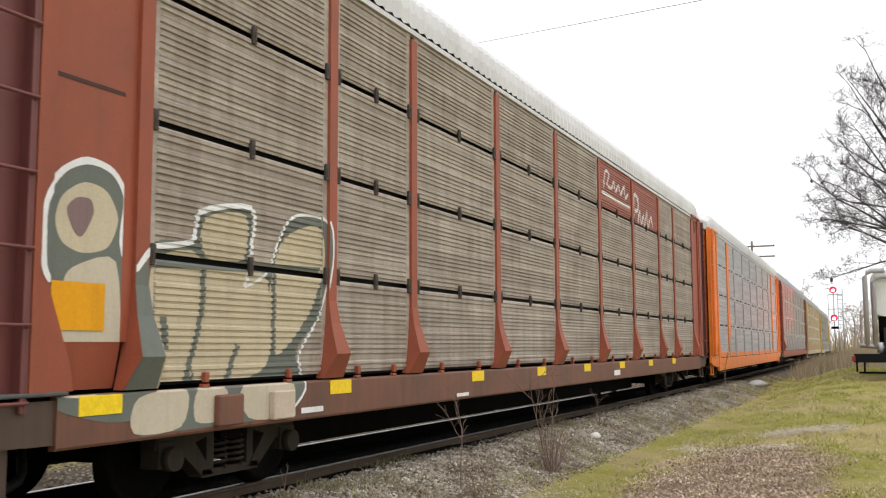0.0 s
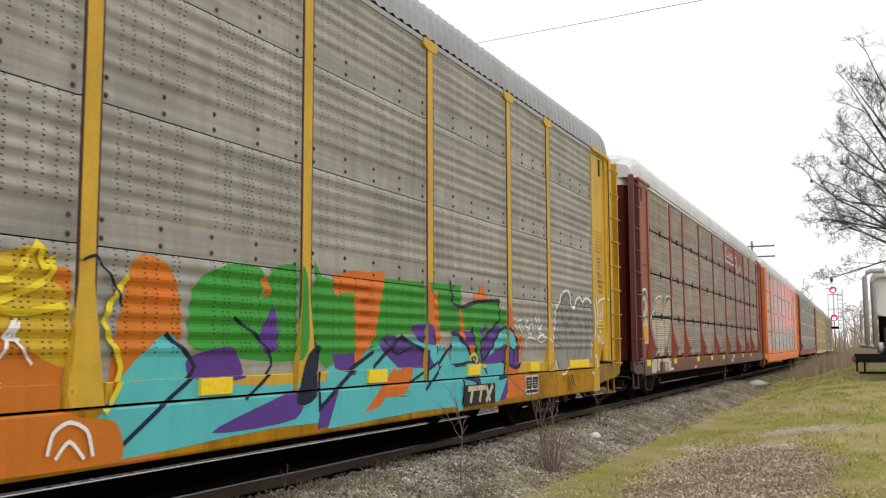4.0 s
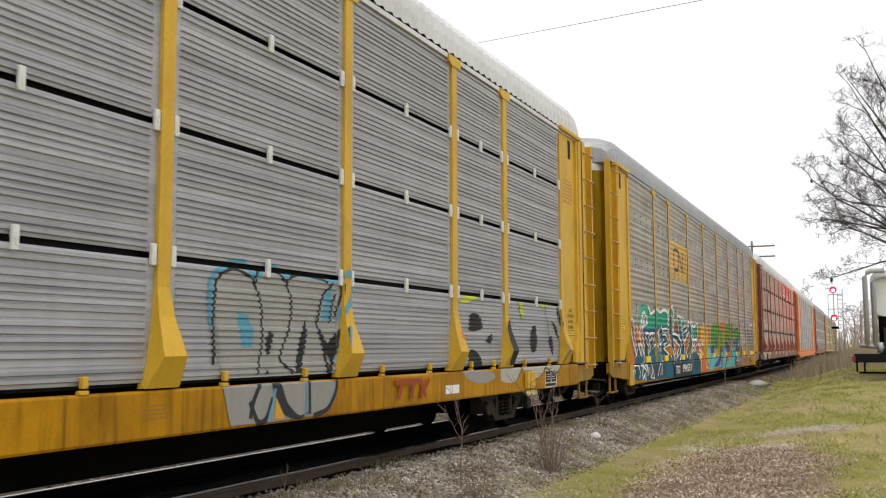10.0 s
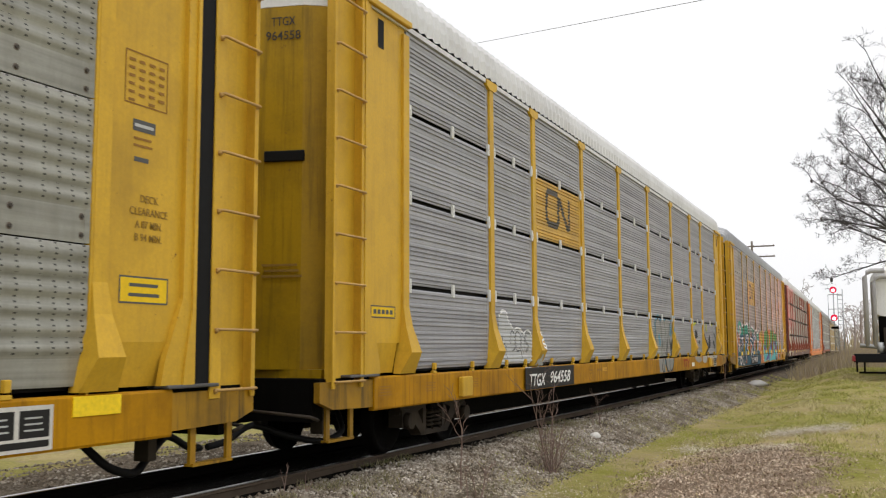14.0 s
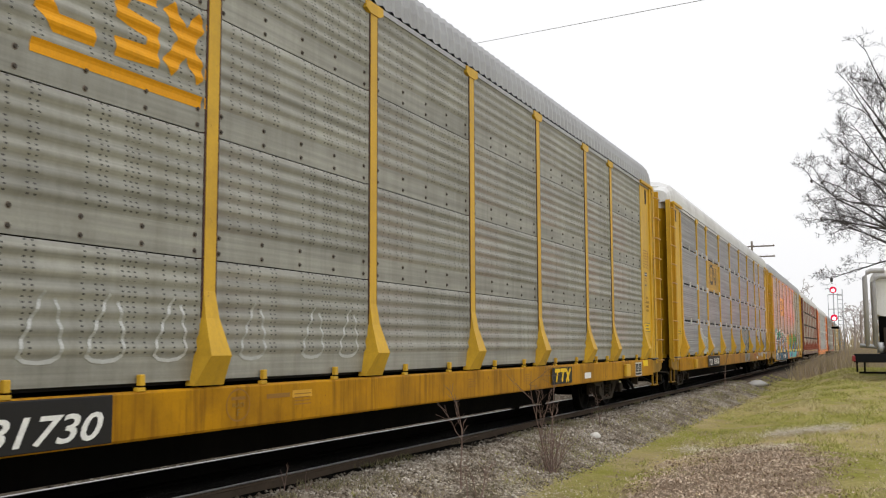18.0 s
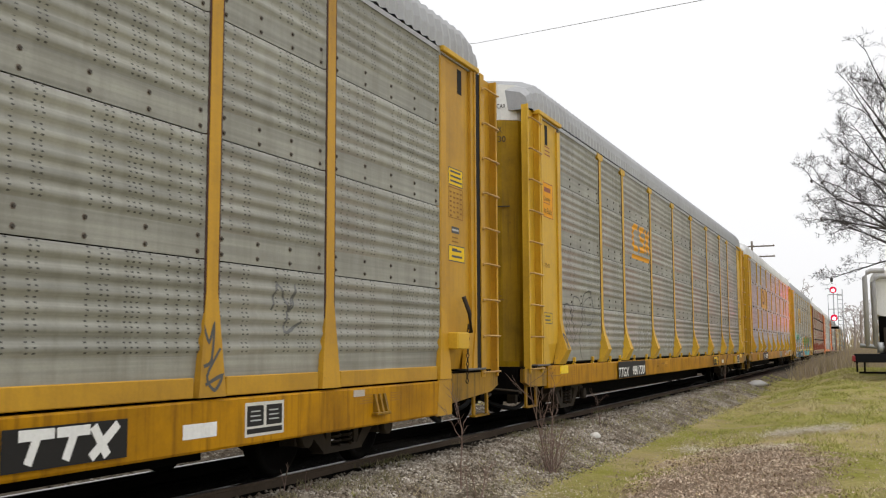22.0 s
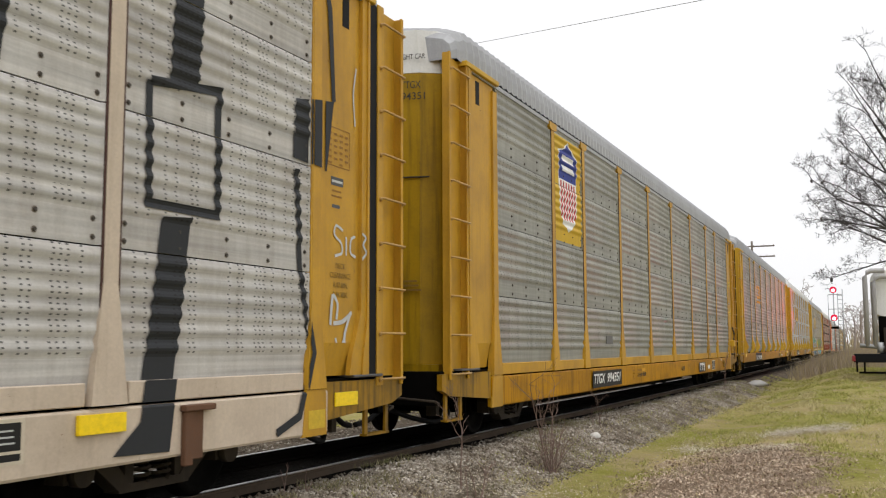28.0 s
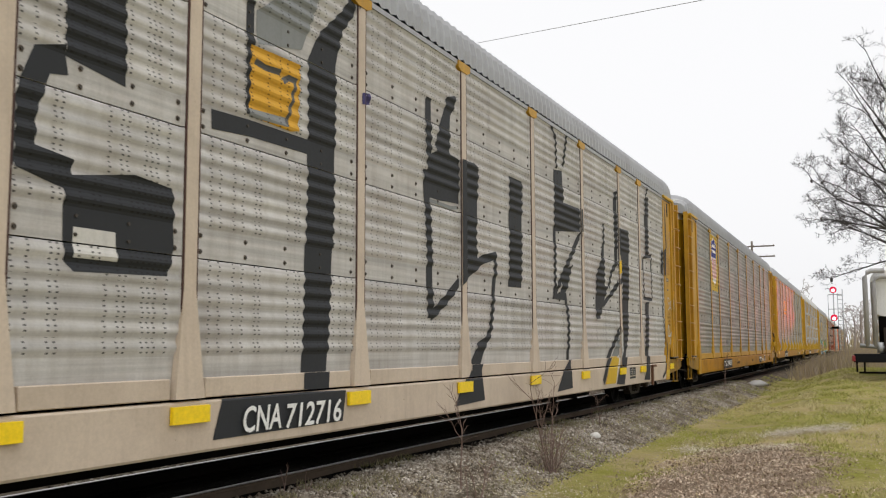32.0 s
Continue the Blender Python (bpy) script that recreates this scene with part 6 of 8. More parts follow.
flow(art_big, "navy", 0.035, (-10.94, 1.37), (-10.66, 1.23), (-10.37, 1.08), (-10.37, 1.08), (-10.5, 0.98))
outlined(art_big, 0.044, (-10.94, 1.42), (-10.76, 1.36), (-10.66, 1.27))
flow(art_big, "white", 0.10, (-10.25, 1.06), (-10.36, 0.97), (-10.26, 0.85), (-10.25, 0.67))
outlined(art_big, 0.0792, (-10.96, 0.92), (-10.8, 0.91), (-10.69, 0.9), (-10.69, 0.9), (-10.81, 0.73), (-10.76, 0.59))
outlined(art_big, 0.0792, (-10.76, 0.59), (-10.6, 0.67), (-10.5, 0.66), (-10.47, 0.54))
outlined(art_big, 0.0528, (-10.62, 0.84), (-10.46, 0.9), (-10.33, 0.8), (-10.24, 0.65))
flow(art_big, "navy", 0.03, (-10.72, 0.72), (-10.58, 0.82), (-10.45, 0.87), (-10.35, 0.78), (-10.27, 0.67))
outlined(art_big, 0.0528, (-10.28, 1.66), (-10.28, 1.66), (-10.09, 1.65), (-9.92, 1.65), (-9.87, 1.53), (-9.81, 1.4), (-9.7, 1.27), (-9.82, 1.19))
outlined(art_big, 0.0704, (-10.26, 1.64), (-10.13, 1.48), (-10, 1.36), (-9.93, 1.19), (-9.86, 1.01), (-9.75, 0.83), (-9.76, 0.69), (-9.95, 0.6))
flow(art_big, "navy", 0.03, (-10.21, 1.61), (-10.06, 1.46), (-9.94, 1.34), (-9.87, 1.17), (-9.81, 1), (-9.7, 0.81), (-9.71, 0.68), (-9.85, 0.61))
outlined(art_big, 0.044, (-9.68, 0.81), (-9.61, 0.7), (-9.53, 0.58), (-9.8, 0.59))
outlined(art_big, 0.044, (-9.86, 1.66), (-9.84, 1.59), (-9.65, 1.66), (-9.65, 1.66), (-9.39, 1.67), (-9.24, 1.66), (-9.25, 1.56), (-9.19, 1.43), (-9.18, 1.36))
outlined(art_big, 0.044, (-9.81, 1.47), (-9.61, 1.53), (-9.51, 1.65), (-9.41, 1.43), (-9.38, 1.33), (-9.47, 1.27))
flow(art_big, "white", 0.045, (-9.41, 1.31), (-9.24, 1.38), (-9.05, 1.36), (-8.96, 1.26))
flow(art_big, "navy", 0.02, (-9.79, 1.5), (-9.61, 1.56), (-9.57, 1.65))
flow(art_big, "navy", 0.02, (-9.2, 1.65), (-9.11, 1.52), (-9.19, 1.43))
outlined(art_big, 0.044, (-9.01, 1.67), (-8.69, 1.75), (-8.69, 1.75), (-8.63, 1.62), (-8.49, 1.43), (-8.26, 1.48), (-8.13, 1.53), (-8.39, 1.43), (-8.55, 1.36), (-8.44, 1.23), (-8.57, 1.02), (-8.34, 0.94))
outlined(art_big, 0.0616, (-9.05, 1.68), (-8.9, 1.55), (-8.7, 1.43), (-8.57, 1.36))
flow(art_big, "navy", 0.035, (-8.6, 1.24), (-8.48, 1.11), (-8.65, 0.95), (-8.89, 0.82), (-9.06, 0.63))
outlined(art_big, 0.0528, (-8.55, 1.28), (-8.69, 1.14), (-8.7, 0.98), (-8.96, 0.78), (-9.11, 0.61))
outlined(art_big, 0.044, (-8.63, 0.95), (-8.57, 0.8), (-8.56, 0.62))
outlined(art_big, 0.044, (-8.4, 1.87), (-8.27, 1.78), (-7.66, 1.8), (-7.61, 1.7), (-8.23, 1.71), (-8.37, 1.81))
outlined(art_big, 0.044, (-8.31, 1.63), (-8, 1.64), (-7.68, 1.57), (-7.61, 1.49), (-7.86, 1.41), (-8.09, 1.39), (-8.13, 1.3), (-7.95, 1.3))
flow(art_big, "navy", 0.02, (-8.27, 1.66), (-7.96, 1.68), (-7.73, 1.62))
outlined(art_big, 0.0704, (-9.88, 2.29), (-9.73, 2.24), (-9.63, 2.12), (-9.63, 2.12), (-9.34, 2.17), (-9.07, 2.23), (-8.83, 2.27), (-8.81, 2.13))
outlined(art_big, 0.0704, (-8.8, 2.28), (-8.61, 2.23), (-8.41, 2.2), (-8.02, 2.27), (-7.65, 2.26), (-7.47, 2.2))
outlined(art_big, 0.0748, (-6.97, 1.69), (-6.78, 1.85), (-6.67, 2.09), (-6.69, 2.27), (-6.88, 2.39), (-7.09, 2.39), (-7.3, 2.3), (-7.45, 2.15), (-7.52, 1.96), (-7.54, 1.74), (-7.33, 1.49), (-7.25, 1.3), (-7.01, 1.04), (-7.01, 0.8))
outlined(art_big, 0.0528, (-7.48, 1.9), (-7.42, 2.06), (-7.22, 2.15), (-7.01, 2.11), (-6.89, 1.99), (-7, 1.81), (-7.11, 1.69))
flow(art_big, "navy", 0.03, (-7.4, 1.88), (-7.34, 2.02), (-7.22, 2.07), (-7.17, 1.89), (-7.17, 1.66))
outlined(art_big, 0.044, (-7.37, 1.38), (-7.72, 1.34), (-8.04, 1.27), (-7.52, 1.14), (-7.23, 0.99))
flow(art_big, "navy", 0.02, (-8.04, 1.22), (-7.52, 1.08), (-7.28, 0.94))
outlined(art_big, 0.0748, (-7, 1.69), (-6.57, 1.67), (-6.08, 1.6), (-5.73, 1.45), (-5.76, 1.25), (-6.17, 0.91))
flow(art_big, "navy", 0.03, (-6.8, 1.64), (-6.2, 1.57), (-5.89, 1.41), (-5.94, 1.23), (-6.26, 1.02))
outlined(art_big, 0.066, (-7, 1.58), (-6.68, 1.5), (-6.2, 1.39), (-6.02, 1.31), (-6.49, 1.04), (-6.61, 1.23), (-6.91, 1.5))
outlined(art_big, 0.044, (-6.99, 1.44), (-6.79, 1.21), (-6.68, 0.91))
outlined(art_big, 0.0616, (-6.01, 1.62), (-6.1, 1.94), (-6.13, 2.18), (-6.13, 2.18), (-5.6, 2.15), (-5.6, 2.15), (-5.68, 1.9), (-5.71, 1.75))
flow(art_big, "navy", 0.02, (-6.02, 2.14), (-5.92, 1.76))
outlined(art_big, 0.0528, (-5.54, 1.81), (-5.48, 2.14), (-5.43, 2.16), (-5.16, 2.07), (-5.04, 1.92), (-5.04, 1.92), (-5.48, 1.83), (-5.54, 1.71), (-4.87, 1.79), (-4.4, 2.01), (-4.4, 2.01), (-4.04, 1.89), (-3.81, 1.69), (-4.13, 1.35), (-4.66, 0.98))
flow(art_big, "navy", 0.03, (-4.34, 1.92), (-3.96, 1.69), (-4.31, 1.35), (-4.81, 1.01))
outlined(art_big, 0.066, (-5.54, 1.67), (-5.32, 1.46), (-4.64, 1.72), (-4.41, 1.65), (-5.03, 1.03), (-5.22, 1.28), (-5.48, 1.63))
flow(art_big, "navy", 0.025, (-5.62, 1.64), (-5.4, 1.4), (-5.06, 0.97))
outlined(art_big, 0.0748, (-4.78, 1.92), (-4.54, 2.05), (-4.27, 1.98), (-4.22, 1.86), (-4.08, 2.04), (-4.02, 2.14), (-3.96, 2.01), (-3.86, 1.95), (-3.6, 1.91), (-3.1, 2.02), (-2.96, 1.93), (-2.98, 1.68), (-3.06, 1.57), (-3.52, 1.53), (-3.82, 1.56), (-4.03, 1.52))
outlined(art_big, 0.0792, (-4.22, 1.86), (-4.05, 1.66), (-4.16, 1.48), (-4.35, 1.23), (-4.62, 1))
flow(art_big, "navy", 0.03, (-4.29, 1.89), (-4.15, 1.66), (-4.34, 1.38))
flow(art_big, "white", 0.03, (-4.17, 1.68), (-4.18, 1.58), (-4.14, 1.64))
outlined(art_big, 0.044, (-3.95, 1.5), (-3.93, 1.26), (-3.86, 1.18), (-3.66, 1.26), (-3.54, 1.17), (-3.42, 1.29), (-3.32, 1.18), (-3.2, 1.52))
flow(art_big, "white", 0.03, (-3.87, 1.46), (-3.76, 1.51), (-3.72, 1.38), (-3.61, 1.53), (-3.57, 1.38), (-3.36, 1.49), (-3.33, 1.38))
outlined(art_big, 0.044, (-3.92, 1.32), (-3.75, 1.36), (-3.6, 1.3), (-3.2, 1.37))
outlined(art_big, 0.0616, (-4.33, 1.15), (-4.13, 1.22), (-3.97, 1.23), (-3.9, 1.18))
outlined(art_big, 0.0528, (-3.25, 1.07), (-2.98, 1.11), (-2.89, 0.97), (-2.65, 0.86), (-2.74, 0.69), (-2.83, 0.58))
flow(art_big, "navy", 0.02, (-3.2, 1.03), (-2.96, 0.95), (-2.76, 0.85), (-2.88, 0.65))
flow(art_big, "white", 0.03, (-2.96, 1.47), (-2.98, 1.31), (-2.89, 1.43), (-2.81, 1.29), (-2.78, 1.45), (-2.72, 1.26), (-2.6, 1.48), (-2.55, 1.24), (-2.41, 1.63), (-2.36, 1.26), (-2.21, 1.51), (-2.16, 1.28), (-2.04, 1.53), (-2.12, 1.43), (-1.99, 1.41))
flow(art_big, "white", 0.03, (-2.81, 1.2), (-2.4, 1.24), (-2.59, 1.17), (-2.15, 1.13), (-2.39, 1.08), (-2.2, 1.18), (-2.44, 1.24))
flow(art_big, "white", 0.02, (-2, 1.53), (-2.04, 1.43), (-1.88, 1.25))
flow(art_big, "yellow", 0.05, (-2.38, 1.82), (-2.09, 1.81), (-1.88, 2.06), (-1.83, 1.9), (-1.74, 1.96), (-1.78, 1.83), (-2.08, 1.69), (-2.25, 1.63), (-2, 1.59), (-1.64, 1.65))
flow(art_big, "yellow", 0.05, (-1.03, 1.89), (-1.25, 1.55), (-1.06, 1.21), (-1.25, 0.89))
flow(art_big, "white", 0.03, (-1.77, 0.64), (-1.72, 0.79), (-1.58, 0.85), (-1.42, 0.78), (-1.36, 0.6))
flow(art_big, "white", 0.03, (-1.7, 0.61), (-1.58, 0.72), (-1.44, 0.59))
flow(art_big, "navy", 0.025, (-1.51, 1.97), (-1.36, 2.01), (-1.16, 1.83), (-1.07, 1.66))
outlined(art_big, 0.0616, (-11.55, 1.1), (-11.84, 1.54), (-11.9, 1.9), (-11.62, 1.94), (-11.45, 1.63), (-11.29, 1.14), (-11.06, 1.37), (-10.78, 1.13))
flow(art_big, "navy", 0.09, (-11.73, 1.81), (-11.59, 1.46), (-11.42, 1.14))
blob(art_big, "orange", (-11.45, 1.82), (-11.14, 1.83), (-10.96, 1.55), (-11.19, 1.37))
outlined(art_big, 0.044, (-11.13, 2.07), (-11.23, 1.8), (-10.91, 1.47), (-10.69, 1.08), (-10.76, 0.88))
outlined(art_big, 0.044, (-11.73, 0.91), (-11.29, 0.91), (-11.12, 0.72), (-11.23, 0.63))
flow(art_big, "navy", 0.04, (-11.52, 0.85), (-11.34, 0.62))
outlined(art_big, 0.044, (-10.88, 0.9), (-10.51, 0.78), (-10.76, 0.61))
flow(art_big, "white", 0.03, (-11.78, 0.71), (-11.86, 0.79), (-11.65, 0.81), (-11.61, 0.73))

art_astro = []
blob(art_astro, "orange", (-0.95, 2.01), (-0.51, 1.97), (-0.38, 1.44), (-0.72, 0.92), (-1.04, 0.66), (-1.19, 0.51), (-0.6, 0.49), (-1.15, 0.94))
blob(art_astro, "cyan", (-0.58, 1.47), (-0.09, 1.1), (0.93, 1.01), (3.4, 1.05), (6.82, 1.19), (6.84, 0.99), (6.46, 0.59), (0.91, 0.62), (-1.39, 0.59))
blob(art_astro, "green2", (-0.3, 1.57), (-0.2, 1.9), (0.25, 2.08), (0.72, 2.07), (0.71, 1.78), (0.88, 2.08), (1.39, 2.14), (1.47, 1.74), (1.34, 1.23), (-0.22, 1.34))
blob(art_astro, "green2", (1.63, 2.05), (2.66, 1.93), (4.11, 1.79), (7.01, 1.91), (6.87, 1.65), (3.44, 1.5), (3.02, 1.38), (2.23, 1.28), (1.59, 1.38))
flow(art_astro, "orange2", 0.22, (1.98, 1.99), (2.59, 2.06), (2.64, 1.71), (2.54, 1.36))
flow(art_astro, "orange2", 0.12, (0.75, 1.99), (0.81, 1.83))
flow(art_astro, "orange2", 0.08, (4.23, 2.14), (4.28, 1.68))
flow(art_astro, "orange2", 0.3, (-0.67, 1.97), (-0.63, 1.66))
blob(art_astro, "purple", (-0.28, 1.27), (0.28, 1.36), (0.45, 1.09), (-0.23, 1.1))
blob(art_astro, "purple", (0.69, 1.48), (0.93, 1.73), (0.98, 1.36), (0.78, 1.3))
blob(art_astro, "purple", (-0.02, 0.65), (0.93, 0.89), (1.44, 0.98), (1.25, 0.68))
blob(art_astro, "purple", (3.79, 1.61), (4.32, 1.62), (4.39, 1.38), (3.95, 1.44))
blob(art_astro, "orange2", (3.2, 1.05), (3.75, 1.1), (3.55, 0.82), (3.05, 0.81))
blob(art_astro, "navy", (1.44, 1.28), (1.73, 1.36), (1.61, 0.87), (1.26, 0.83))
flow(art_astro, "navy", 0.04, (-0.58, 1.47), (-0.2, 1.2), (-0.59, 0.93), (-1.14, 0.59))
flow(art_astro, "navy", 0.035, (0.29, 1.62), (0.69, 1.43), (0.9, 1.19), (0.45, 0.9))
flow(art_astro, "navy", 0.035, (4.31, 1.5), (4.52, 1.21), (3.65, 0.93))
flow(art_astro, "navy", 0.03, (3.1, 1.44), (3.42, 1.27), (3.86, 1.38))
blob(art_astro, "cyan", (4.96, 1.49), (5.01, 0.57), (5.42, 0.57), (5.87, 0.58), (6.58, 0.57), (6.78, 0.69), (6.92, 0.91), (6.77, 0.98), (6.66, 1.12), (6.28, 1.15), (6.06, 1.11), (5.69, 1.15), (5.49, 1.33), (5.16, 1.49))
fill(art_astro, "orange2", (6.76, 1.12), (7.08, 1.14), (7.43, 0.95), (7.7, 0.9), (7.63, 0.59), (6.88, 0.58), (6.92, 0.91), (6.79, 0.95))
fill(art_astro, "purple", (6.92, 0.92), (6.91, 0.67), (6.78, 0.58), (6.56, 0.57), (6.7, 0.69))
fill(art_astro, "purple", (5.33, 0.93), (5.82, 0.94), (5.8, 0.82), (5.87, 0.71), (5.7, 0.86))
fill(art_astro, "purple", (4.96, 1.56), (5.59, 1.56), (6.54, 1.68), (6.82, 1.61), (6.84, 1.12), (6.06, 1.1), (5.49, 1.31))
fill(art_astro, "green2", (4.96, 1.6), (4.94, 1.95), (5.01, 1.9), (5.35, 1.9), (5.9, 1.97), (6.67, 2.03), (6.69, 1.76), (6.47, 1.65), (6.09, 1.45), (5.96, 1.34), (6.04, 1.16), (5.87, 1.2), (5.74, 1.42), (5.63, 1.63))
fill(art_astro, "purple", (4.96, 1.56), (5.28, 1.58), (5.59, 1.5), (5.66, 1.38), (5.38, 1.4), (5.16, 1.49))
fill(art_astro, "purple", (5.93, 1.58), (6.23, 1.7), (6, 1.43))
fill(art_astro, "purple", (6.06, 1.16), (6.23, 1.24), (6.53, 1.35), (6.88, 1.4), (6.48, 1.27), (6.14, 1.14))
fill(art_astro, "orange2", (5.23, 1.9), (5.31, 1.82), (5.41, 1.39), (5.32, 1.41), (5.23, 1.52))
fill(art_astro, "orange2", (5.47, 1.36), (5.6, 1.38), (5.74, 1.36), (5.74, 1.25), (5.64, 1.25))
fill(art_astro, "orange2", (5.67, 2.01), (5.79, 2.09), (5.93, 2.09), (5.98, 2.22), (6.11, 2.2), (6.25, 2.02), (5.89, 1.99))
fill(art_astro, "orange2", (6.99, 1.69), (7.04, 2.02), (7.14, 1.9), (7.34, 1.57), (7.69, 1.49), (7.61, 1.2), (7.51, 1.05), (7.44, 1.42), (7.17, 1.62))
fill(art_astro, "cyan", (6.06, 1.16), (6.27, 1.26), (6.6, 1.52), (6.9, 1.63), (7.23, 1.54), (7.44, 1.39), (7.39, 1.3), (7.13, 1.31), (6.87, 1.4), (6.46, 1.27))
fill(art_astro, "purple", (6.48, 1.31), (6.88, 1.35), (7.18, 1.29), (7.46, 1.35), (7.43, 1.07), (7.14, 1.05), (6.87, 1.11), (6.79, 1.17), (6.56, 1.21))
fill(art_astro, "plum", (7.14, 1.29), (7.45, 1.34), (7.42, 1.29), (7.15, 1.21))
flow(art_astro, "navy", 0.05, (4.95, 2.22), (4.99, 1.95), (5.07, 1.9), (5.32, 1.89), (5.89, 1.98), (6.66, 2.03), (6.66, 2.03), (6.69, 1.76), (6.47, 1.65), (6.04, 1.45), (5.95, 1.36), (6.04, 1.16))
flow(art_astro, "navy", 0.05, (4.96, 1.52), (5.19, 1.5), (5.49, 1.34), (5.69, 1.18))
flow(art_astro, "navy", 0.05, (5.63, 1.63), (5.74, 1.4), (5.87, 1.19))
flow(art_astro, "navy", 0.05, (6.04, 1.15), (6.3, 1.28), (6.62, 1.54), (6.9, 1.64), (7.23, 1.55), (7.47, 1.39), (7.45, 1.07), (7.14, 1.04), (6.81, 1.13))
flow(art_astro, "navy", 0.035, (6.88, 1.38), (7.16, 1.3), (7.41, 1.37))
flow(art_astro, "navy", 0.035, (7.14, 1.3), (7.13, 1.05))
flow(art_astro, "navy", 0.04, (4.98, 1.11), (5.32, 1.12), (5.61, 1.15), (5.93, 1.11), (6.11, 0.97))
flow(art_astro, "navy", 0.045, (6.81, 1.13), (6.77, 0.95), (6.57, 0.89), (6.92, 0.92))
flow(art_astro, "navy", 0.045, (5.24, 0.93), (5.3, 0.8), (5.21, 0.6))
flow(art_astro, "navy", 0.04, (5.33, 0.93), (5.68, 0.89), (5.87, 0.71), (5.8, 0.94))
flow(art_astro, "yellow", 0.04, (5.61, 1.15), (5.63, 1.23), (5.78, 1.25), (5.85, 1.18), (5.79, 1.13))
flow(art_astro, "yellow", 0.04, (5.85, 1.09), (5.93, 1.11), (6, 1.07), (6.07, 1.11))
flow(art_astro, "white", 0.03, (7.33, 1.78), (7.41, 1.63), (7.36, 1.71), (7.58, 1.76), (7.53, 1.64), (7.68, 1.57), (7.65, 1.7))
flow(art_astro, "white", 0.03, (7.76, 1.73), (7.9, 1.76), (7.83, 1.67), (7.94, 1.64), (7.79, 1.56))
flow(art_astro, "white", 0.03, (8.04, 1.71), (7.96, 1.58), (8.13, 1.56), (8.19, 1.7), (8.05, 1.71))
flow(art_astro, "white", 0.03, (8.32, 1.83), (8.27, 1.55))
flow(art_astro, "white", 0.03, (8.5, 1.84), (8.41, 1.63), (8.63, 1.71), (8.45, 1.59), (8.77, 1.55))
flow(art_astro, "white", 0.028, (7.8, 1.33), (7.91, 1.49), (8.32, 1.47), (8.58, 1.54), (8.79, 1.48), (8.58, 1.42), (8.36, 1.47))
flow(art_astro, "white", 0.022, (8.81, 1.51), (9.08, 1.42))

art_silver = []
blob(art_silver, "silver", (9.4, 0.97), (9.26, 1.24), (9.25, 1.5), (9.36, 1.87), (9.58, 2.08), (9.71, 2.12), (9.79, 2.25), (10.03, 2.32), (10.23, 2.26), (10.32, 2.03), (10.55, 2.07), (10.66, 2.18), (10.89, 2.24), (11.06, 2.14), (11.26, 2.22), (11.52, 2.18), (11.72, 2.06), (11.75, 1.74), (11.61, 1.39), (11.58, 1.04), (10.64, 1.07), (10.28, 0.99), (10.03, 1), (9.8, 0.95))
flow(art_silver, "greygreen", 0.07, (9.42, 0.98), (9.29, 1.24), (9.29, 1.5), (9.4, 1.84), (9.62, 2.07))
flow(art_silver, "greygreen", 0.07, (9.75, 1.76), (9.71, 1.98), (9.8, 2.18), (10.05, 2.28), (10.24, 2.2), (10.32, 2))
flow(art_silver, "greygreen", 0.06, (10.58, 1.98), (10.66, 2.13), (10.89, 2.19), (11.03, 2.07))
flow(art_silver, "greygreen", 0.06, (11.09, 2.02), (11.27, 2.17), (11.52, 2.14), (11.67, 2.02))
flow(art_silver, "greygreen", 0.05, (9.91, 1.66), (10.04, 1.45), (10.06, 1.22), (9.94, 1))
flow(art_silver, "greygreen", 0.05, (10.28, 1.45), (10.23, 1.59), (10.38, 1.61), (10.55, 1.46), (10.53, 1.22), (10.43, 1.08))
flow(art_silver, "greygreen", 0.05, (10.64, 1.86), (10.88, 1.71), (10.88, 1.42), (10.72, 1.12))
flow(art_silver, "greygreen", 0.05, (11.31, 1.58), (11.29, 1.31), (11.16, 1.09))
flow(art_silver, "grey", 0.03, (9.9, 2.03), (9.96, 2.17), (10.02, 2.01), (10.08, 2.2), (10.14, 2.02), (9.95, 1.97), (10.21, 2.06))
flow(art_silver, "grey", 0.035, (9.79, 1.86), (10, 1.74), (10.24, 1.89), (10.15, 1.68), (9.96, 1.71), (9.86, 1.82))
flow(art_silver, "grey", 0.03, (11.11, 1.83), (11.24, 1.65), (11.17, 1.93), (11.37, 1.73), (11.46, 1.92), (11.34, 1.63), (11.56, 1.81))
flow(art_silver, "grey", 0.03, (9.39, 1.54), (9.6, 1.51), (9.4, 1.42), (9.65, 1.36), (9.44, 1.3))
flow(art_silver, "white", 0.045, (9.32, 0.97), (9.21, 1.24), (9.25, 1.53), (9.31, 1.68), (9.37, 1.9), (9.46, 2.06), (9.67, 2.13), (9.73, 2.26), (10.03, 2.35), (10.25, 2.31), (10.35, 2.06), (10.55, 2.09), (10.67, 2.21), (10.9, 2.27), (11.07, 2.18), (11.27, 2.26), (11.53, 2.24), (11.76, 2.1), (11.82, 1.75), (11.61, 1.39), (11.6, 1.19), (11.76, 1.15), (11.81, 0.96), (11.66, 0.82), (11.49, 0.86))
flow(art_silver, "white", 0.035, (10.64, 1.09), (10.38, 1.03), (10.23, 1), (10.01, 0.98), (9.8, 0.88), (9.59, 0.87))

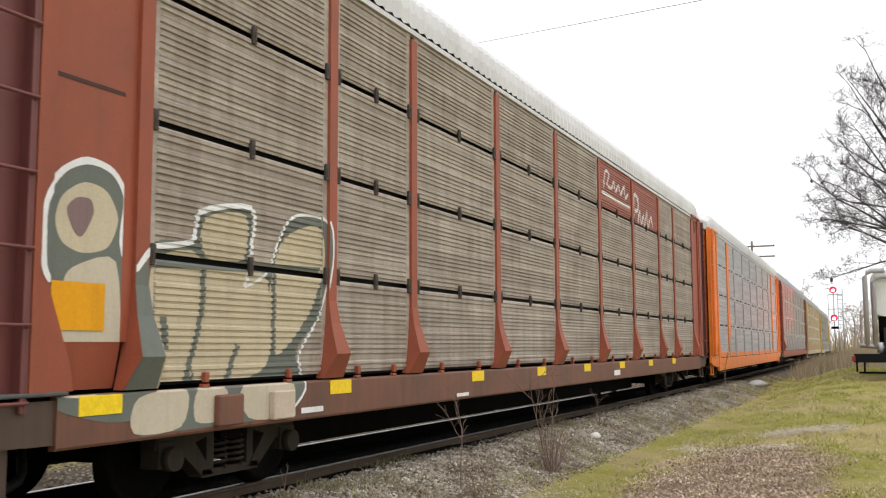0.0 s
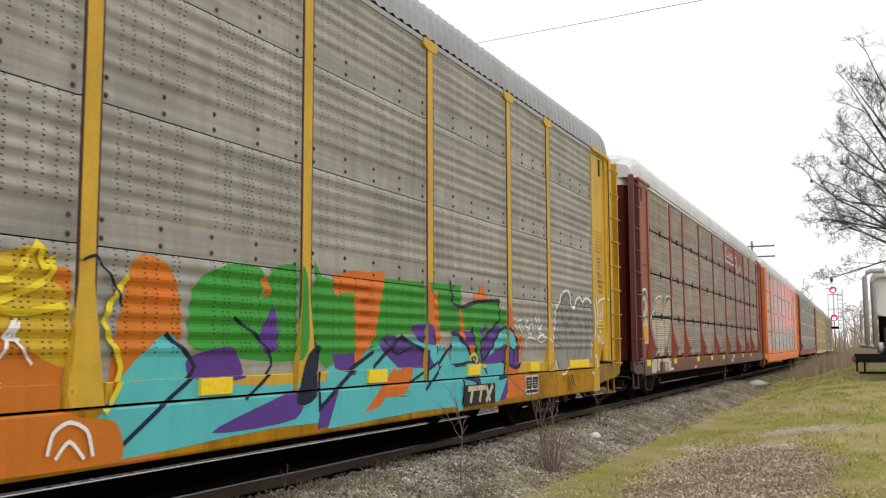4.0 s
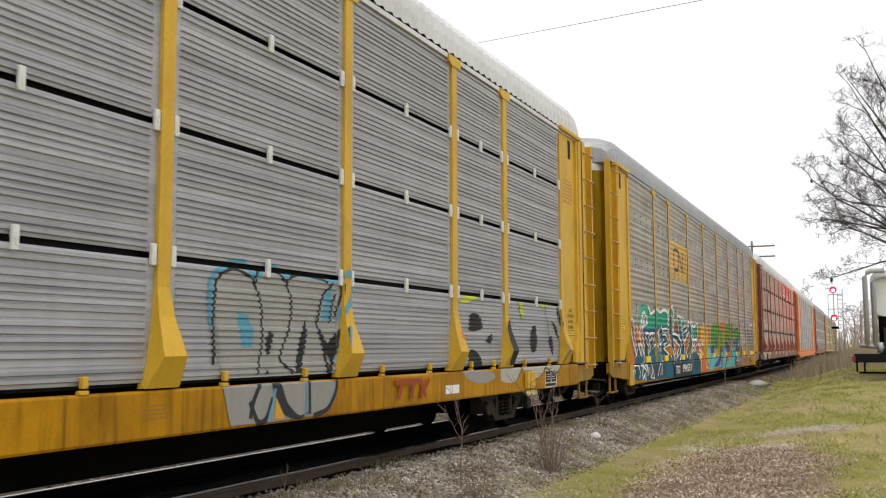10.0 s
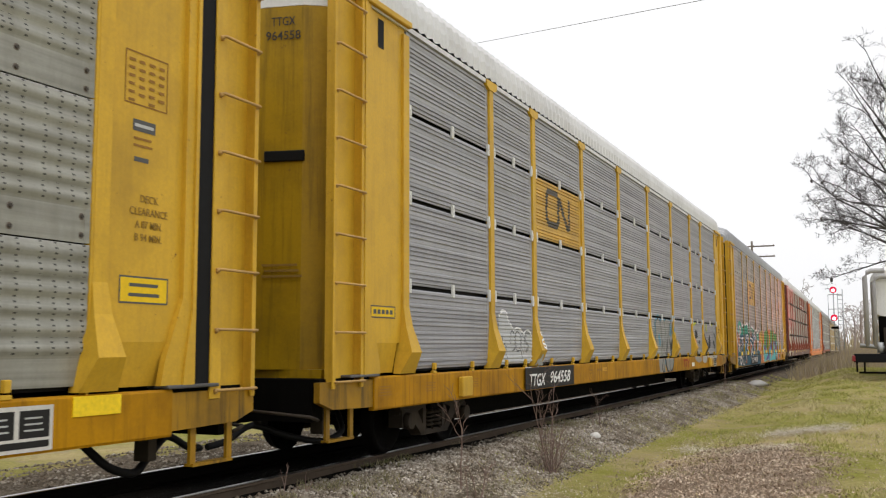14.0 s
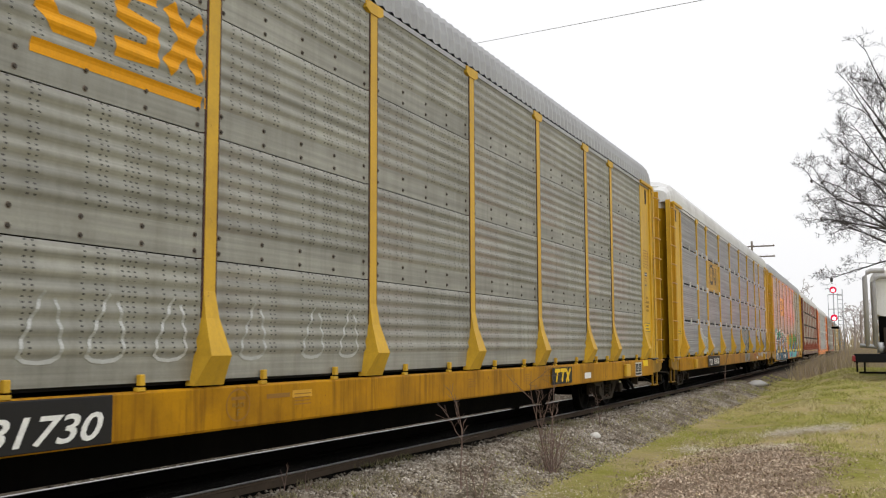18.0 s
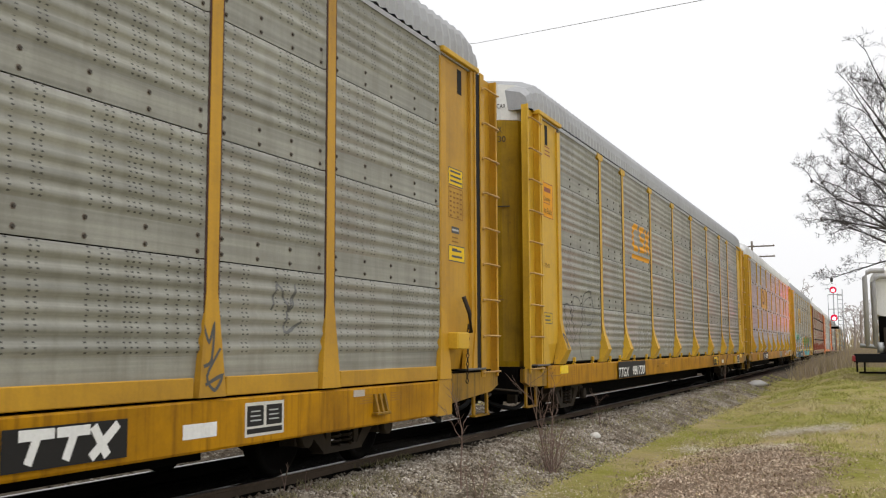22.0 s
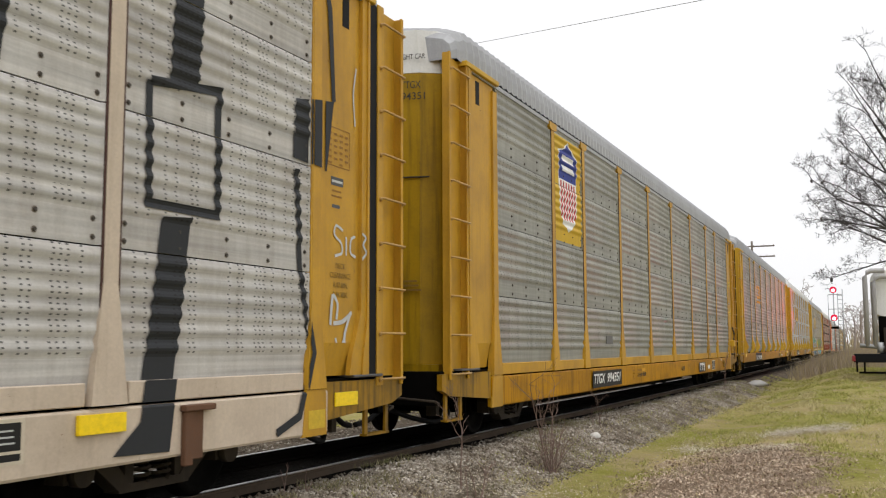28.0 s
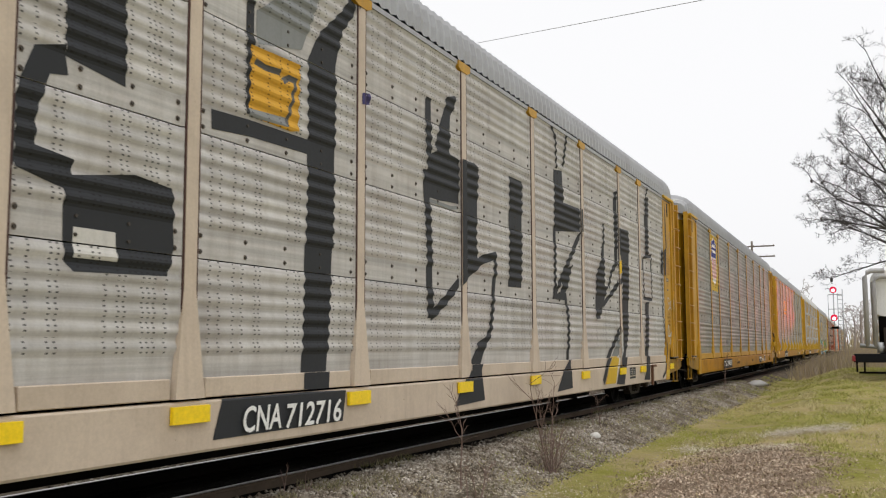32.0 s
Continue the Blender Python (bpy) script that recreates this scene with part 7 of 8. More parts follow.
art_tan = []
blob(art_tan, "greygreen", (-12.74, 1.04), (-12.68, 1.73), (-12.75, 1.91), (-12.76, 2.34), (-12.59, 2.59), (-12.36, 2.69), (-12.1, 2.65), (-11.97, 2.48), (-12, 2.14), (-11.86, 1.95), (-11.75, 2.08), (-11.71, 1.04), (-11.84, 0.83), (-12.24, 0.84))
blob(art_tan, "greygreen", (-11.76, 1.04), (-11.68, 2.13), (-11.19, 2.22), (-11.09, 2.48), (-10.38, 2.6), (-10.37, 2.25), (-10.43, 1.88), (-10.1, 2.06), (-9.84, 2.51), (-9.55, 2.63), (-9.07, 2.63), (-9.03, 2.19), (-9.22, 1.66), (-9.62, 1.33), (-9.52, 0.95), (-9.9, 0.73), (-11.46, 0.7), (-11.83, 0.71))
blob(art_tan, "tan", (-12.64, 2.24), (-12.58, 2.42), (-12.38, 2.54), (-12.16, 2.5), (-12.04, 2.31), (-12.14, 2.09), (-12.38, 2.03), (-12.57, 2.09))
blob(art_tan, "tan2", (-12.55, 1.81), (-12.43, 1.94), (-12.05, 1.99), (-12.02, 1.26), (-12.53, 1.26))
blob(art_tan, "tan2", (-12.55, 1.22), (-12.18, 1.21), (-12.25, 1.02), (-12.61, 1.04))
blob(art_tan, "tan", (-11.67, 1.99), (-11.08, 2.11), (-11.09, 1.33), (-11.27, 1.04), (-11.63, 1.04))
blob(art_tan, "tan", (-11.02, 2.45), (-10.46, 2.53), (-10.49, 2.13), (-11.02, 2.12))
blob(art_tan, "tan", (-11.04, 1.99), (-10.53, 2.08), (-10.1, 1.95), (-10.08, 1.23), (-10.66, 1.04), (-11.13, 1.01))
blob(art_tan, "tan", (-9.83, 2.4), (-9.23, 2.57), (-9.12, 2.19), (-9.42, 1.66), (-9.99, 1.28), (-10.06, 1.96))
blob(art_tan, "tan2", (-11.82, 0.98), (-11.27, 1.02), (-11.33, 0.73), (-11.86, 0.72))
blob(art_tan, "tan2", (-11.13, 1.01), (-10.75, 1.01), (-10.79, 0.76), (-11.15, 0.76))
blob(art_tan, "tan2", (-10.52, 1.02), (-9.72, 1.01), (-9.9, 0.73), (-10.43, 0.74))
blob(art_tan, "mauve", (-12.54, 2.33), (-12.45, 2.42), (-12.32, 2.42), (-12.29, 2.32), (-12.39, 2.15), (-12.47, 2.18))
flow(art_tan, "white", 0.05, (-12.8, 1.03), (-12.67, 1.73), (-12.76, 1.91), (-12.76, 2.34), (-12.59, 2.59), (-12.36, 2.7), (-12.11, 2.66), (-11.97, 2.48), (-12, 2.14), (-11.89, 1.94), (-11.68, 2.13), (-11.19, 2.23), (-11.09, 2.49), (-10.38, 2.61), (-10.37, 2.25), (-10.45, 1.89))
flow(art_tan, "white", 0.03, (-10.45, 1.89), (-10.12, 2.05), (-9.84, 2.51), (-9.55, 2.65), (-9.06, 2.63), (-9.01, 2.19), (-9.22, 1.66), (-9.57, 1.3), (-9.52, 0.95), (-9.85, 0.71))
flow(art_tan, "greygreen", 0.06, (-11.04, 2.11), (-11.06, 1.62), (-11.27, 1.02))
flow(art_tan, "greygreen", 0.06, (-10.01, 2.07), (-10.01, 1.23))
flow(art_tan, "greygreen", 0.08, (-11.51, 1.6), (-11.5, 1.34))
flow(art_tan, "greygreen", 0.08, (-11.69, 2.02), (-9.22, 2.12))
flow(art_tan, "greygreen", 0.06, (-10.55, 1.38), (-10.75, 1))

art_spots = []
blob(art_spots, "silver", (7.34, 1.05), (7.77, 1.03), (8.39, 0.99), (8.46, 0.9), (8.07, 0.84), (7.74, 0.86), (7.42, 0.93))
fill(art_spots, "dulled", (8.69, 0.99), (8.70, 0.86), (8.87, 0.82), (9.25, 0.81), (9.41, 0.87), (9.55, 0.98), (9.55, 1.035), (8.74, 1.03))
fill(art_spots, "dulled", (9.64, 1.035), (9.71, 0.98), (10.05, 0.97), (10.09, 0.84), (10.42, 0.86), (10.75, 1.0), (10.99, 0.93), (11.24, 0.90), (11.45, 0.94), (11.56, 1.035))
fill(art_spots, "silver", (11.50, 1.07), (11.62, 1.07), (11.77, 1.28), (11.65, 1.40))
flow(art_spots, "greyd", 0.03, (9.36, 0.83), (9.55, 0.97), (9.62, 1.03))
flow(art_spots, "chalk", 0.04, (7.34, 2), (7.55, 1.97), (7.8, 2.03))
blob(art_spots, "lime", (7.29, 1.97), (7.4, 2.02), (7.71, 2.08), (7.88, 2.08), (7.67, 2.01), (7.44, 1.98))
blob(art_spots, "black", (7.63, 1.72), (7.67, 1.8), (7.89, 1.82), (8.05, 1.74), (8.09, 1.6), (7.65, 1.57))
blob(art_spots, "black", (7.63, 1.3), (7.81, 1.3), (8.01, 1.23), (8.08, 1.05), (7.63, 1.05))
blob(art_spots, "black", (8.23, 1.43), (8.44, 1.54), (8.48, 1.47), (8.4, 1.4))
blob(art_spots, "black", (8.89, 1.44), (8.93, 1.63), (9.02, 1.73), (9.12, 1.74), (9.23, 1.56), (9.29, 1.37), (9.28, 1.2), (9.18, 1.09), (9.0, 1.08), (8.92, 1.21))
blob(art_spots, "black", (10.12, 1.49), (10.24, 1.67), (10.4, 1.67), (10.46, 1.44), (10.36, 1.26), (10.15, 1.3))
blob(art_spots, "black", (11.03, 1.44), (11.21, 1.53), (11.3, 1.32), (11.28, 1.2))
blob(art_spots, "black", (11.21, 1.78), (11.47, 1.69), (11.64, 1.45), (11.53, 1.51))
blob(art_spots, "lime", (9.6, 2.04), (9.72, 2.08), (9.84, 1.84), (9.73, 1.81))
blob(art_spots, "lime", (7.3, 1.95), (7.88, 2.06), (7.91, 2.03), (7.32, 1.91))
blob(art_spots, "lime", (10.67, 2.06), (10.86, 2.1), (10.91, 2.01), (10.79, 1.97))
flow(art_spots, "black", 0.02, (9.55, 2.07), (9.73, 1.76))
flow(art_spots, "black", 0.02, (10.85, 2.04), (11.03, 1.68), (11.09, 1.5))
flow(art_spots, "greyd", 0.03, (10.62, 0.94), (10.75, 1.01), (10.99, 0.94), (11.24, 0.89), (11.47, 0.94), (11.61, 1.06), (11.77, 1.27), (11.65, 1.41))
blob(art_spots, "black", (11.51, 2.05), (11.71, 1.89), (11.76, 1.71), (11.63, 1.75))
blob(art_spots, "orange2", (7.13, 1.54), (7.23, 1.56), (7.26, 1.46), (7.16, 1.45))
fill(art_spots, "foil", (2.05, 1.96), (2.52, 2.1), (2.86, 2.07), (4.07, 2.04), (4.06, 1.55), (3.94, 1.07), (2.21, 1.08))
fill(art_spots, "silver", (2.18, 1.02), (2.57, 1.03), (3.91, 1.02), (4.06, 1), (3.97, 0.81), (3.79, 0.69), (2.89, 0.68), (2.29, 0.69))
fill(art_spots, "skyblue", (2.41, 1.66), (2.56, 1.65), (2.66, 1.52), (2.65, 1.36), (2.49, 1.35))
flow(art_spots, "skyblue", 0.06, (2.07, 1.51), (2.04, 1.81), (2.1, 1.99), (2.33, 2.09), (2.52, 2.1), (2.67, 1.99), (2.86, 2.1), (3.1, 2.07), (3.18, 2.02), (3.29, 2.07), (3.74, 2.05), (4.11, 2.05), (4.31, 2.14), (4.41, 2.02))
flow(art_spots, "skyblue", 0.07, (4.41, 2.02), (4.35, 1.84), (4.06, 1.63))
flow(art_spots, "skyblue", 0.045, (4.26, 1.57), (4.12, 1.32), (4, 1.13), (4.05, 0.97), (3.84, 0.71))
fill(art_spots, "skyblue", (3.8, 1.62), (3.87, 1.88), (4.02, 1.99), (3.99, 1.82), (3.95, 1.62))
flow(art_spots, "black", 0.03, (2.11, 1.21), (2.08, 1.63), (2.13, 1.94), (2.33, 2.04), (2.52, 2.01), (2.63, 1.97), (2.68, 1.91), (2.7, 2.04), (2.86, 2.07), (3.04, 2.05), (3.17, 1.97), (3.26, 2.03), (3.46, 2.06), (3.81, 2.04), (3.92, 2.01))
flow(art_spots, "black", 0.03, (2.68, 1.92), (2.77, 1.72), (2.79, 1.44), (2.73, 1.11))
flow(art_spots, "black", 0.03, (3.16, 1.97), (3.25, 1.83), (3.24, 1.56), (3.08, 1.26), (3.32, 1.11))
fill(art_spots, "black", (2.85, 1.44), (2.92, 1.51), (2.97, 1.48), (2.91, 1.3), (2.85, 1.28))
fill(art_spots, "black", (3.52, 1.63), (3.54, 1.48), (3.44, 1.11), (3.34, 1.11), (3.4, 1.42))
fill(art_spots, "black", (2.85, 1.11), (2.86, 1.16), (2.92, 1.11))
flow(art_spots, "black", 0.035, (3.72, 1.59), (3.81, 1.85), (4.03, 2.01))
flow(art_spots, "black", 0.03, (3.96, 1.6), (4.02, 1.83), (4.12, 1.91))
flow(art_spots, "black", 0.04, (4.21, 2.02), (4.19, 1.89), (4.05, 1.67))
fill(art_spots, "black", (3.66, 1.68), (3.75, 1.56), (3.91, 1.39), (4.03, 1.47), (4.24, 1.58), (4.19, 1.47), (3.99, 1.23), (3.88, 1.31), (3.77, 1.45))
flow(art_spots, "black", 0.05, (3.75, 1.54), (3.88, 1.28), (3.95, 1.08))
flow(art_spots, "black", 0.05, (4.14, 1.4), (4.02, 1.22), (3.98, 1.07))
flow(art_spots, "black", 0.05, (2.72, 1.04), (2.61, 0.87), (2.57, 0.73))
flow(art_spots, "black", 0.05, (2.56, 0.88), (2.69, 0.69), (2.82, 0.72), (2.91, 0.9))
blob(art_spots, "black", (2.9, 1.02), (3.04, 1.02), (3.15, 0.84), (3.35, 0.71), (3.53, 0.74), (3.36, 0.67), (3.1, 0.73), (2.97, 0.88))
flow(art_spots, "black", 0.05, (3.53, 1.03), (3.54, 0.71))
flow(art_spots, "skyblue", 0.03, (3.46, 1.03), (3.49, 0.88), (3.45, 0.7))
flow(art_spots, "skyblue", 0.035, (2.84, 0.69), (2.92, 0.86), (2.95, 0.98))
flow(art_spots, "black", 0.05, (4.05, 1.06), (4.02, 0.9), (3.86, 0.74), (3.6, 0.69))
fill(art_spots, "amber", (2.94, 0.7), (2.96, 0.9), (3.11, 0.7))
blob(art_spots, "chalk", (-8.74, 1.79), (-8.59, 1.88), (-8.44, 1.85), (-8.35, 1.73), (-8.2, 1.66), (-8.02, 1.61), (-7.8, 1.62), (-7.62, 1.56), (-7.5, 1.61), (-7.31, 1.57), (-7.27, 1.42), (-7.31, 1.11), (-7.85, 1.1), (-8.37, 1.1), (-8.7, 1.08))
flow(art_spots, "white", 0.035, (-8.74, 1.79), (-8.59, 1.88), (-8.42, 1.87), (-8.34, 1.75), (-8.15, 1.64))
flow(art_spots, "white", 0.03, (-8.12, 1.6), (-7.95, 1.64), (-7.8, 1.62), (-7.63, 1.56), (-7.5, 1.61), (-7.3, 1.57), (-7.27, 1.42), (-7.31, 1.11))
flow(art_spots, "greyd", 0.02, (-8.25, 1.39), (-8.24, 1.52), (-8.16, 1.59), (-8.05, 1.53), (-8.06, 1.33), (-8.18, 1.29))
flow(art_spots, "greyd", 0.02, (-8, 1.3), (-8.03, 1.5), (-7.94, 1.58), (-7.81, 1.53), (-7.82, 1.3), (-7.97, 1.29))
flow(art_spots, "greyd", 0.02, (-7.72, 1.15), (-7.77, 1.47), (-7.68, 1.56), (-7.61, 1.42), (-7.64, 1.24))
flow(art_spots, "greyl", 0.05, (-7.33, 1.54), (-7.52, 1.57), (-7.59, 1.45), (-7.45, 1.36), (-7.51, 1.28), (-7.57, 1.31))
flow(art_spots, "greyd", 0.02, (-8.57, 1.51), (-8.63, 1.36), (-8.47, 1.39), (-8.4, 1.17))
flow(art_spots, "white", 0.03, (-7.08, 1.59), (-7.06, 1.53))
flow(art_spots, "white", 0.025, (-7.02, 1.59), (-6.97, 1.53), (-6.9, 1.6), (-6.87, 1.52))
flow(art_spots, "white", 0.035, (-6.99, 1.47), (-7.1, 1.45), (-7.12, 1.4), (-7, 1.38), (-7.02, 1.32), (-7.11, 1.35))
flow(art_spots, "white", 0.03, (-6.92, 1.23), (-6.95, 1.4), (-6.85, 1.4), (-6.87, 1.33), (-6.94, 1.33), (-6.85, 1.24))
flow(art_spots, "chalk", 0.035, (-7.29, 1.06), (-7.09, 1.17), (-7.14, 1.21), (-7.11, 1.07), (-6.93, 1.13))
flow(art_spots, "chalk", 0.035, (-7.25, 1.15), (-7.04, 1.01), (-7.15, 0.95), (-7.07, 1.13), (-7.29, 1.12), (-6.88, 1.05))
blob(art_spots, "chalk", (-7.69, 1.04), (-7.41, 1.05), (-7.45, 0.93), (-7.55, 0.84), (-7.6, 0.94))
flow(art_spots, "plum", 0.025, (-7.65, 1.01), (-7.55, 0.88), (-7.47, 1.01))

art_black = []
fill(art_black, "black", (-8.48, 3.82), (-7.89, 4.01), (-7.86, 3.33), (-8.46, 3.41))
fill(art_black, "black", (-8.44, 2.56), (-7.76, 2.67), (-7.31, 2.63), (-7.27, 2.15), (-7.35, 1.92), (-8.34, 1.89), (-8.42, 1.97))
fill(art_black, "pale", (-8.33, 2.21), (-7.92, 2.21), (-7.91, 1.99), (-8.34, 1.99))
line(art_black, "black", 0.21, (-8.45, 3.38), (-8.66, 3.33), (-8.81, 2.96), (-8.8, 2.64), (-8.38, 2.57))
line(art_black, "black", 0.12, (-6.3, 4.54), (-6.3, 3.46))
line(art_black, "black", 0.16, (-6.83, 3.31), (-6.27, 3.34), (-5.32, 3.35))
fill(art_black, "black", (-5.34, 4.22), (-5.13, 4.58), (-4.68, 4.96), (-4.54, 5.13), (-4.19, 5.25), (-4.68, 4.71), (-4.79, 4.31), (-4.8, 3.21), (-4.82, 2.49), (-4.94, 0.93), (-5.4, 0.95), (-5.32, 3.12))
fill(art_black, "amber", (-6.29, 4.12), (-5.48, 4.14), (-5.5, 3.47), (-5.63, 3.44), (-6.31, 3.45))
fill(art_black, "greyl", (-6.32, 3.52), (-5.72, 3.56), (-5.68, 3.47), (-6.31, 3.44))
line(art_black, "greyd", 0.055, (-6.23, 3.98), (-6.06, 3.96), (-5.82, 3.98))
line(art_black, "greyd", 0.055, (-5.79, 3.9), (-5.68, 3.96), (-5.56, 3.96), (-5.62, 3.73), (-5.72, 3.49))
fill(art_black, "greyl", (-5.94, 4.66), (-5.14, 4.93), (-5.44, 4.31), (-6.2, 4.15), (-6.21, 4.47))
fill(art_black, "black", (-6.79, 0.59), (-6.66, 0.95), (-4.61, 0.91), (-4.67, 0.6))
fill(art_black, "plum", (-4.28, 4.15), (-4.05, 4.2), (-4.05, 4.07), (-4.28, 4.02))
line(art_black, "black", 0.18, (-2.58, 3.58), (-2.49, 2.53), (-2.47, 1.71))
line(art_black, "black", 0.16, (-2.51, 4.52), (-2.51, 4.25), (-2.51, 4.03), (-2.5, 3.76))
fill(art_black, "black", (-1.96, 4.66), (-1.64, 4.75), (-1.68, 4.61), (-1.82, 4.43), (-1.85, 4.18), (-1.87, 3.89), (-2.28, 3.85), (-2.31, 3.98), (-2.18, 4.22), (-2.05, 4.42))
fill(art_black, "black", (-2.55, 3.76), (-2.31, 3.86), (-1.86, 3.9), (-1.52, 3.87), (-1.48, 3.28), (-1.89, 3.26), (-2.15, 3.24), (-2.47, 3.24), (-2.6, 3.28))
fill(art_black, "black", (-1.56, 3.87), (-1.3, 3.89), (-0.89, 3.89), (-0.9, 3.12), (-1.54, 3.01))
line(art_black, "greyl", 0.05, (-2.47, 3.2), (-2.15, 3.2), (-1.81, 3.19), (-1.61, 3.22))
fill(art_black, "black", (-1.53, 3.9), (-0.99, 3.93), (-0.86, 3.85), (-0.93, 3.26), (-0.95, 2.84), (-0.9, 2.57), (-1.28, 2.34), (-1.52, 2.24), (-1.54, 3.12))
line(art_black, "black", 0.12, (-2.47, 1.73), (-2.07, 1.93), (-1.49, 2.25), (-0.73, 2.59), (-0.25, 2.68), (-0.24, 2.46), (-0.34, 2.01), (-0.44, 1.62), (-0.56, 1.47), (-0.96, 1.34))
fill(art_black, "black", (-1.42, 0.92), (-0.96, 1.34), (-0.58, 1.43), (-0.88, 1.02), (-0.78, 0.61), (-1.82, 0.58), (-1.54, 0.87))
fill(art_black, "black", (0.37, 3.97), (0.96, 3.97), (0.93, 3.1), (0.89, 2.27), (0.31, 2.26), (0.36, 3.01))
line(art_black, "black", 0.10, (2.38, 5.32), (2.72, 5.02), (2.75, 4.49))
line(art_black, "black", 0.10, (3.39, 5.22), (3.13, 4.58))
fill(art_black, "black", (2.62, 4.45), (3.09, 4.5), (3.16, 3.93), (4.27, 3.95), (4.3, 3.52), (2.57, 3.35))
line(art_black, "black", 0.13, (2.62, 3.39), (2.58, 2.21))
line(art_black, "black", 0.13, (4.21, 3.5), (2.88, 2.5), (2.58, 2.22), (3.2, 2.24), (3.35, 1.72), (3.26, 1.05))
fill(art_black, "black", (3.09, 2.68), (3.63, 2.85), (3.24, 2.32), (2.88, 2.26))
fill(art_black, "black", (2.51, 0.58), (2.89, 0.93), (3.26, 1.12), (3.36, 0.91), (3.4, 0.61))
fill(art_black, "black", (5.78, 3.85), (5.89, 3.86), (5.87, 2.57), (6.09, 2.58), (5.72, 2.17), (5.46, 1.9), (5.16, 1.88), (5.19, 2.3), (5.22, 2.76), (5.62, 3.11), (5.75, 3.38))
fill(art_black, "black", (6.71, 4.63), (7.03, 4.74), (7.05, 3.9), (7.03, 3.06), (6.74, 3.12), (6.68, 3.81))
line(art_black, "black", 0.13, (5.72, 2.17), (6.85, 2.65), (7.43, 2.87))
line(art_black, "black", 0.13, (6.16, 2.56), (6.4, 2.9), (6.84, 3.13))
fill(art_black, "black", (7.05, 3.9), (7.95, 3.94), (8.02, 3.65), (7.92, 2.73), (7.77, 1.67), (7.46, 1), (7.17, 0.53), (6.5, 0.56), (6.88, 0.97), (7.25, 1.76), (7.33, 2.83), (7.32, 3.22), (7.07, 3.32))
fill(art_black, "pale", (5.52, 0.60), (5.66, 0.60), (6.28, 1.14), (7.02, 1.72), (7.12, 1.62), (7.1, 1.25), (6.85, 1.02), (6.6, 0.8), (6.5, 0.6), (6.4, 0.57))
fill(art_black, "greyl", (6.34, 1.15), (6.98, 1.62), (7.02, 1.2), (6.78, 1.13))
fill(art_black, "amber2", (5.62, 0.59), (5.94, 0.93), (6.06, 1.0), (6.28, 1.135), (6.76, 1.135), (6.74, 1.02), (6.64, 0.93), (6.44, 0.58))
line(art_black, "black", 0.16, (7.06, 1.73), (6.36, 1.33), (5.82, 0.96), (5.49, 0.63))
line(art_black, "black", 0.09, (9.53, 5.44), (10.08, 5.17))
line(art_black, "black", 0.09, (10.08, 5.32), (9.71, 4.85))
fill(art_black, "black", (9.68, 4.91), (10.08, 5.02), (9.96, 3.55), (9.61, 3.49))
line(art_black, "black", 0.08, (9.38, 3.45), (10.24, 3.56), (10.24, 2.48), (9.39, 2.48), (9.38, 3.45))
fill(art_black, "black", (9.56, 2.39), (9.91, 2.42), (9.66, 0.55), (9.05, 0.57), (9.33, 0.8))
line(art_black, "black", 0.08, (11.85, 5.44), (12.06, 4.9), (12.15, 3.92))
fill(art_black, "black", (11.42, 3.79), (12.15, 3.92), (12.02, 3.16), (11.41, 3.2))
line(art_black, "black", 0.08, (11.45, 3.09), (11.55, 2.08), (11.74, 1.3), (11.5, 0.7), (11.12, 0.57))

fill(art_black, "signyellow", (7, 3.17), (7.22, 3.21), (7.23, 2.94), (7.01, 2.89))

art_mid = []
fill(art_mid, "cyan", (1.87, 1.14), (2.74, 1.34), (3.5, 1.47), (4.49, 1.48), (5.09, 1.09), (5, 0.61), (1.85, 0.54), (1.68, 0.83))
fill(art_mid, "green2", (1.63, 2.22), (1.88, 1.95), (2.4, 1.8), (2.75, 1.81), (3.14, 2.13), (5.3, 2.18), (5.27, 1.58), (3.51, 1.5), (2.74, 1.47), (1.87, 1.14), (1.61, 1.3))
fill(art_mid, "purple", (1.94, 1.37), (2.62, 1.47), (2.38, 1.05), (2.04, 1.14))
fill(art_mid, "purple", (3.12, 1.51), (4.05, 1.36), (4.38, 1.1), (3.49, 1.1), (2.94, 1.37))
fill(art_mid, "orange2", (1.97, 2.1), (3.14, 2.22), (2.87, 1.47), (2.45, 1.13), (2.4, 1.93), (1.97, 1.95))
fill(art_mid, "orange2", (4.22, 2.04), (4.51, 2.05), (4.63, 1.36), (4.22, 1.46))
fill(art_mid, "orange2", (3.28, 1.12), (3.45, 1.01), (2.92, 0.7), (2.58, 0.65))
fill(art_mid, "purple", (1.68, 0.75), (2.08, 0.98), (1.85, 0.57), (1.64, 0.55))
line(art_mid, "navy", 0.05, (1.62, 1.46), (1.68, 0.75), (2.38, 1.13), (2.86, 1.3))
line(art_mid, "navy", 0.05, (2.86, 1.13), (3.5, 1.47), (4.19, 1.29), (4.11, 0.92))
line(art_mid, "navy", 0.05, (4.11, 0.83), (5.11, 1.48), (5.57, 1.08))

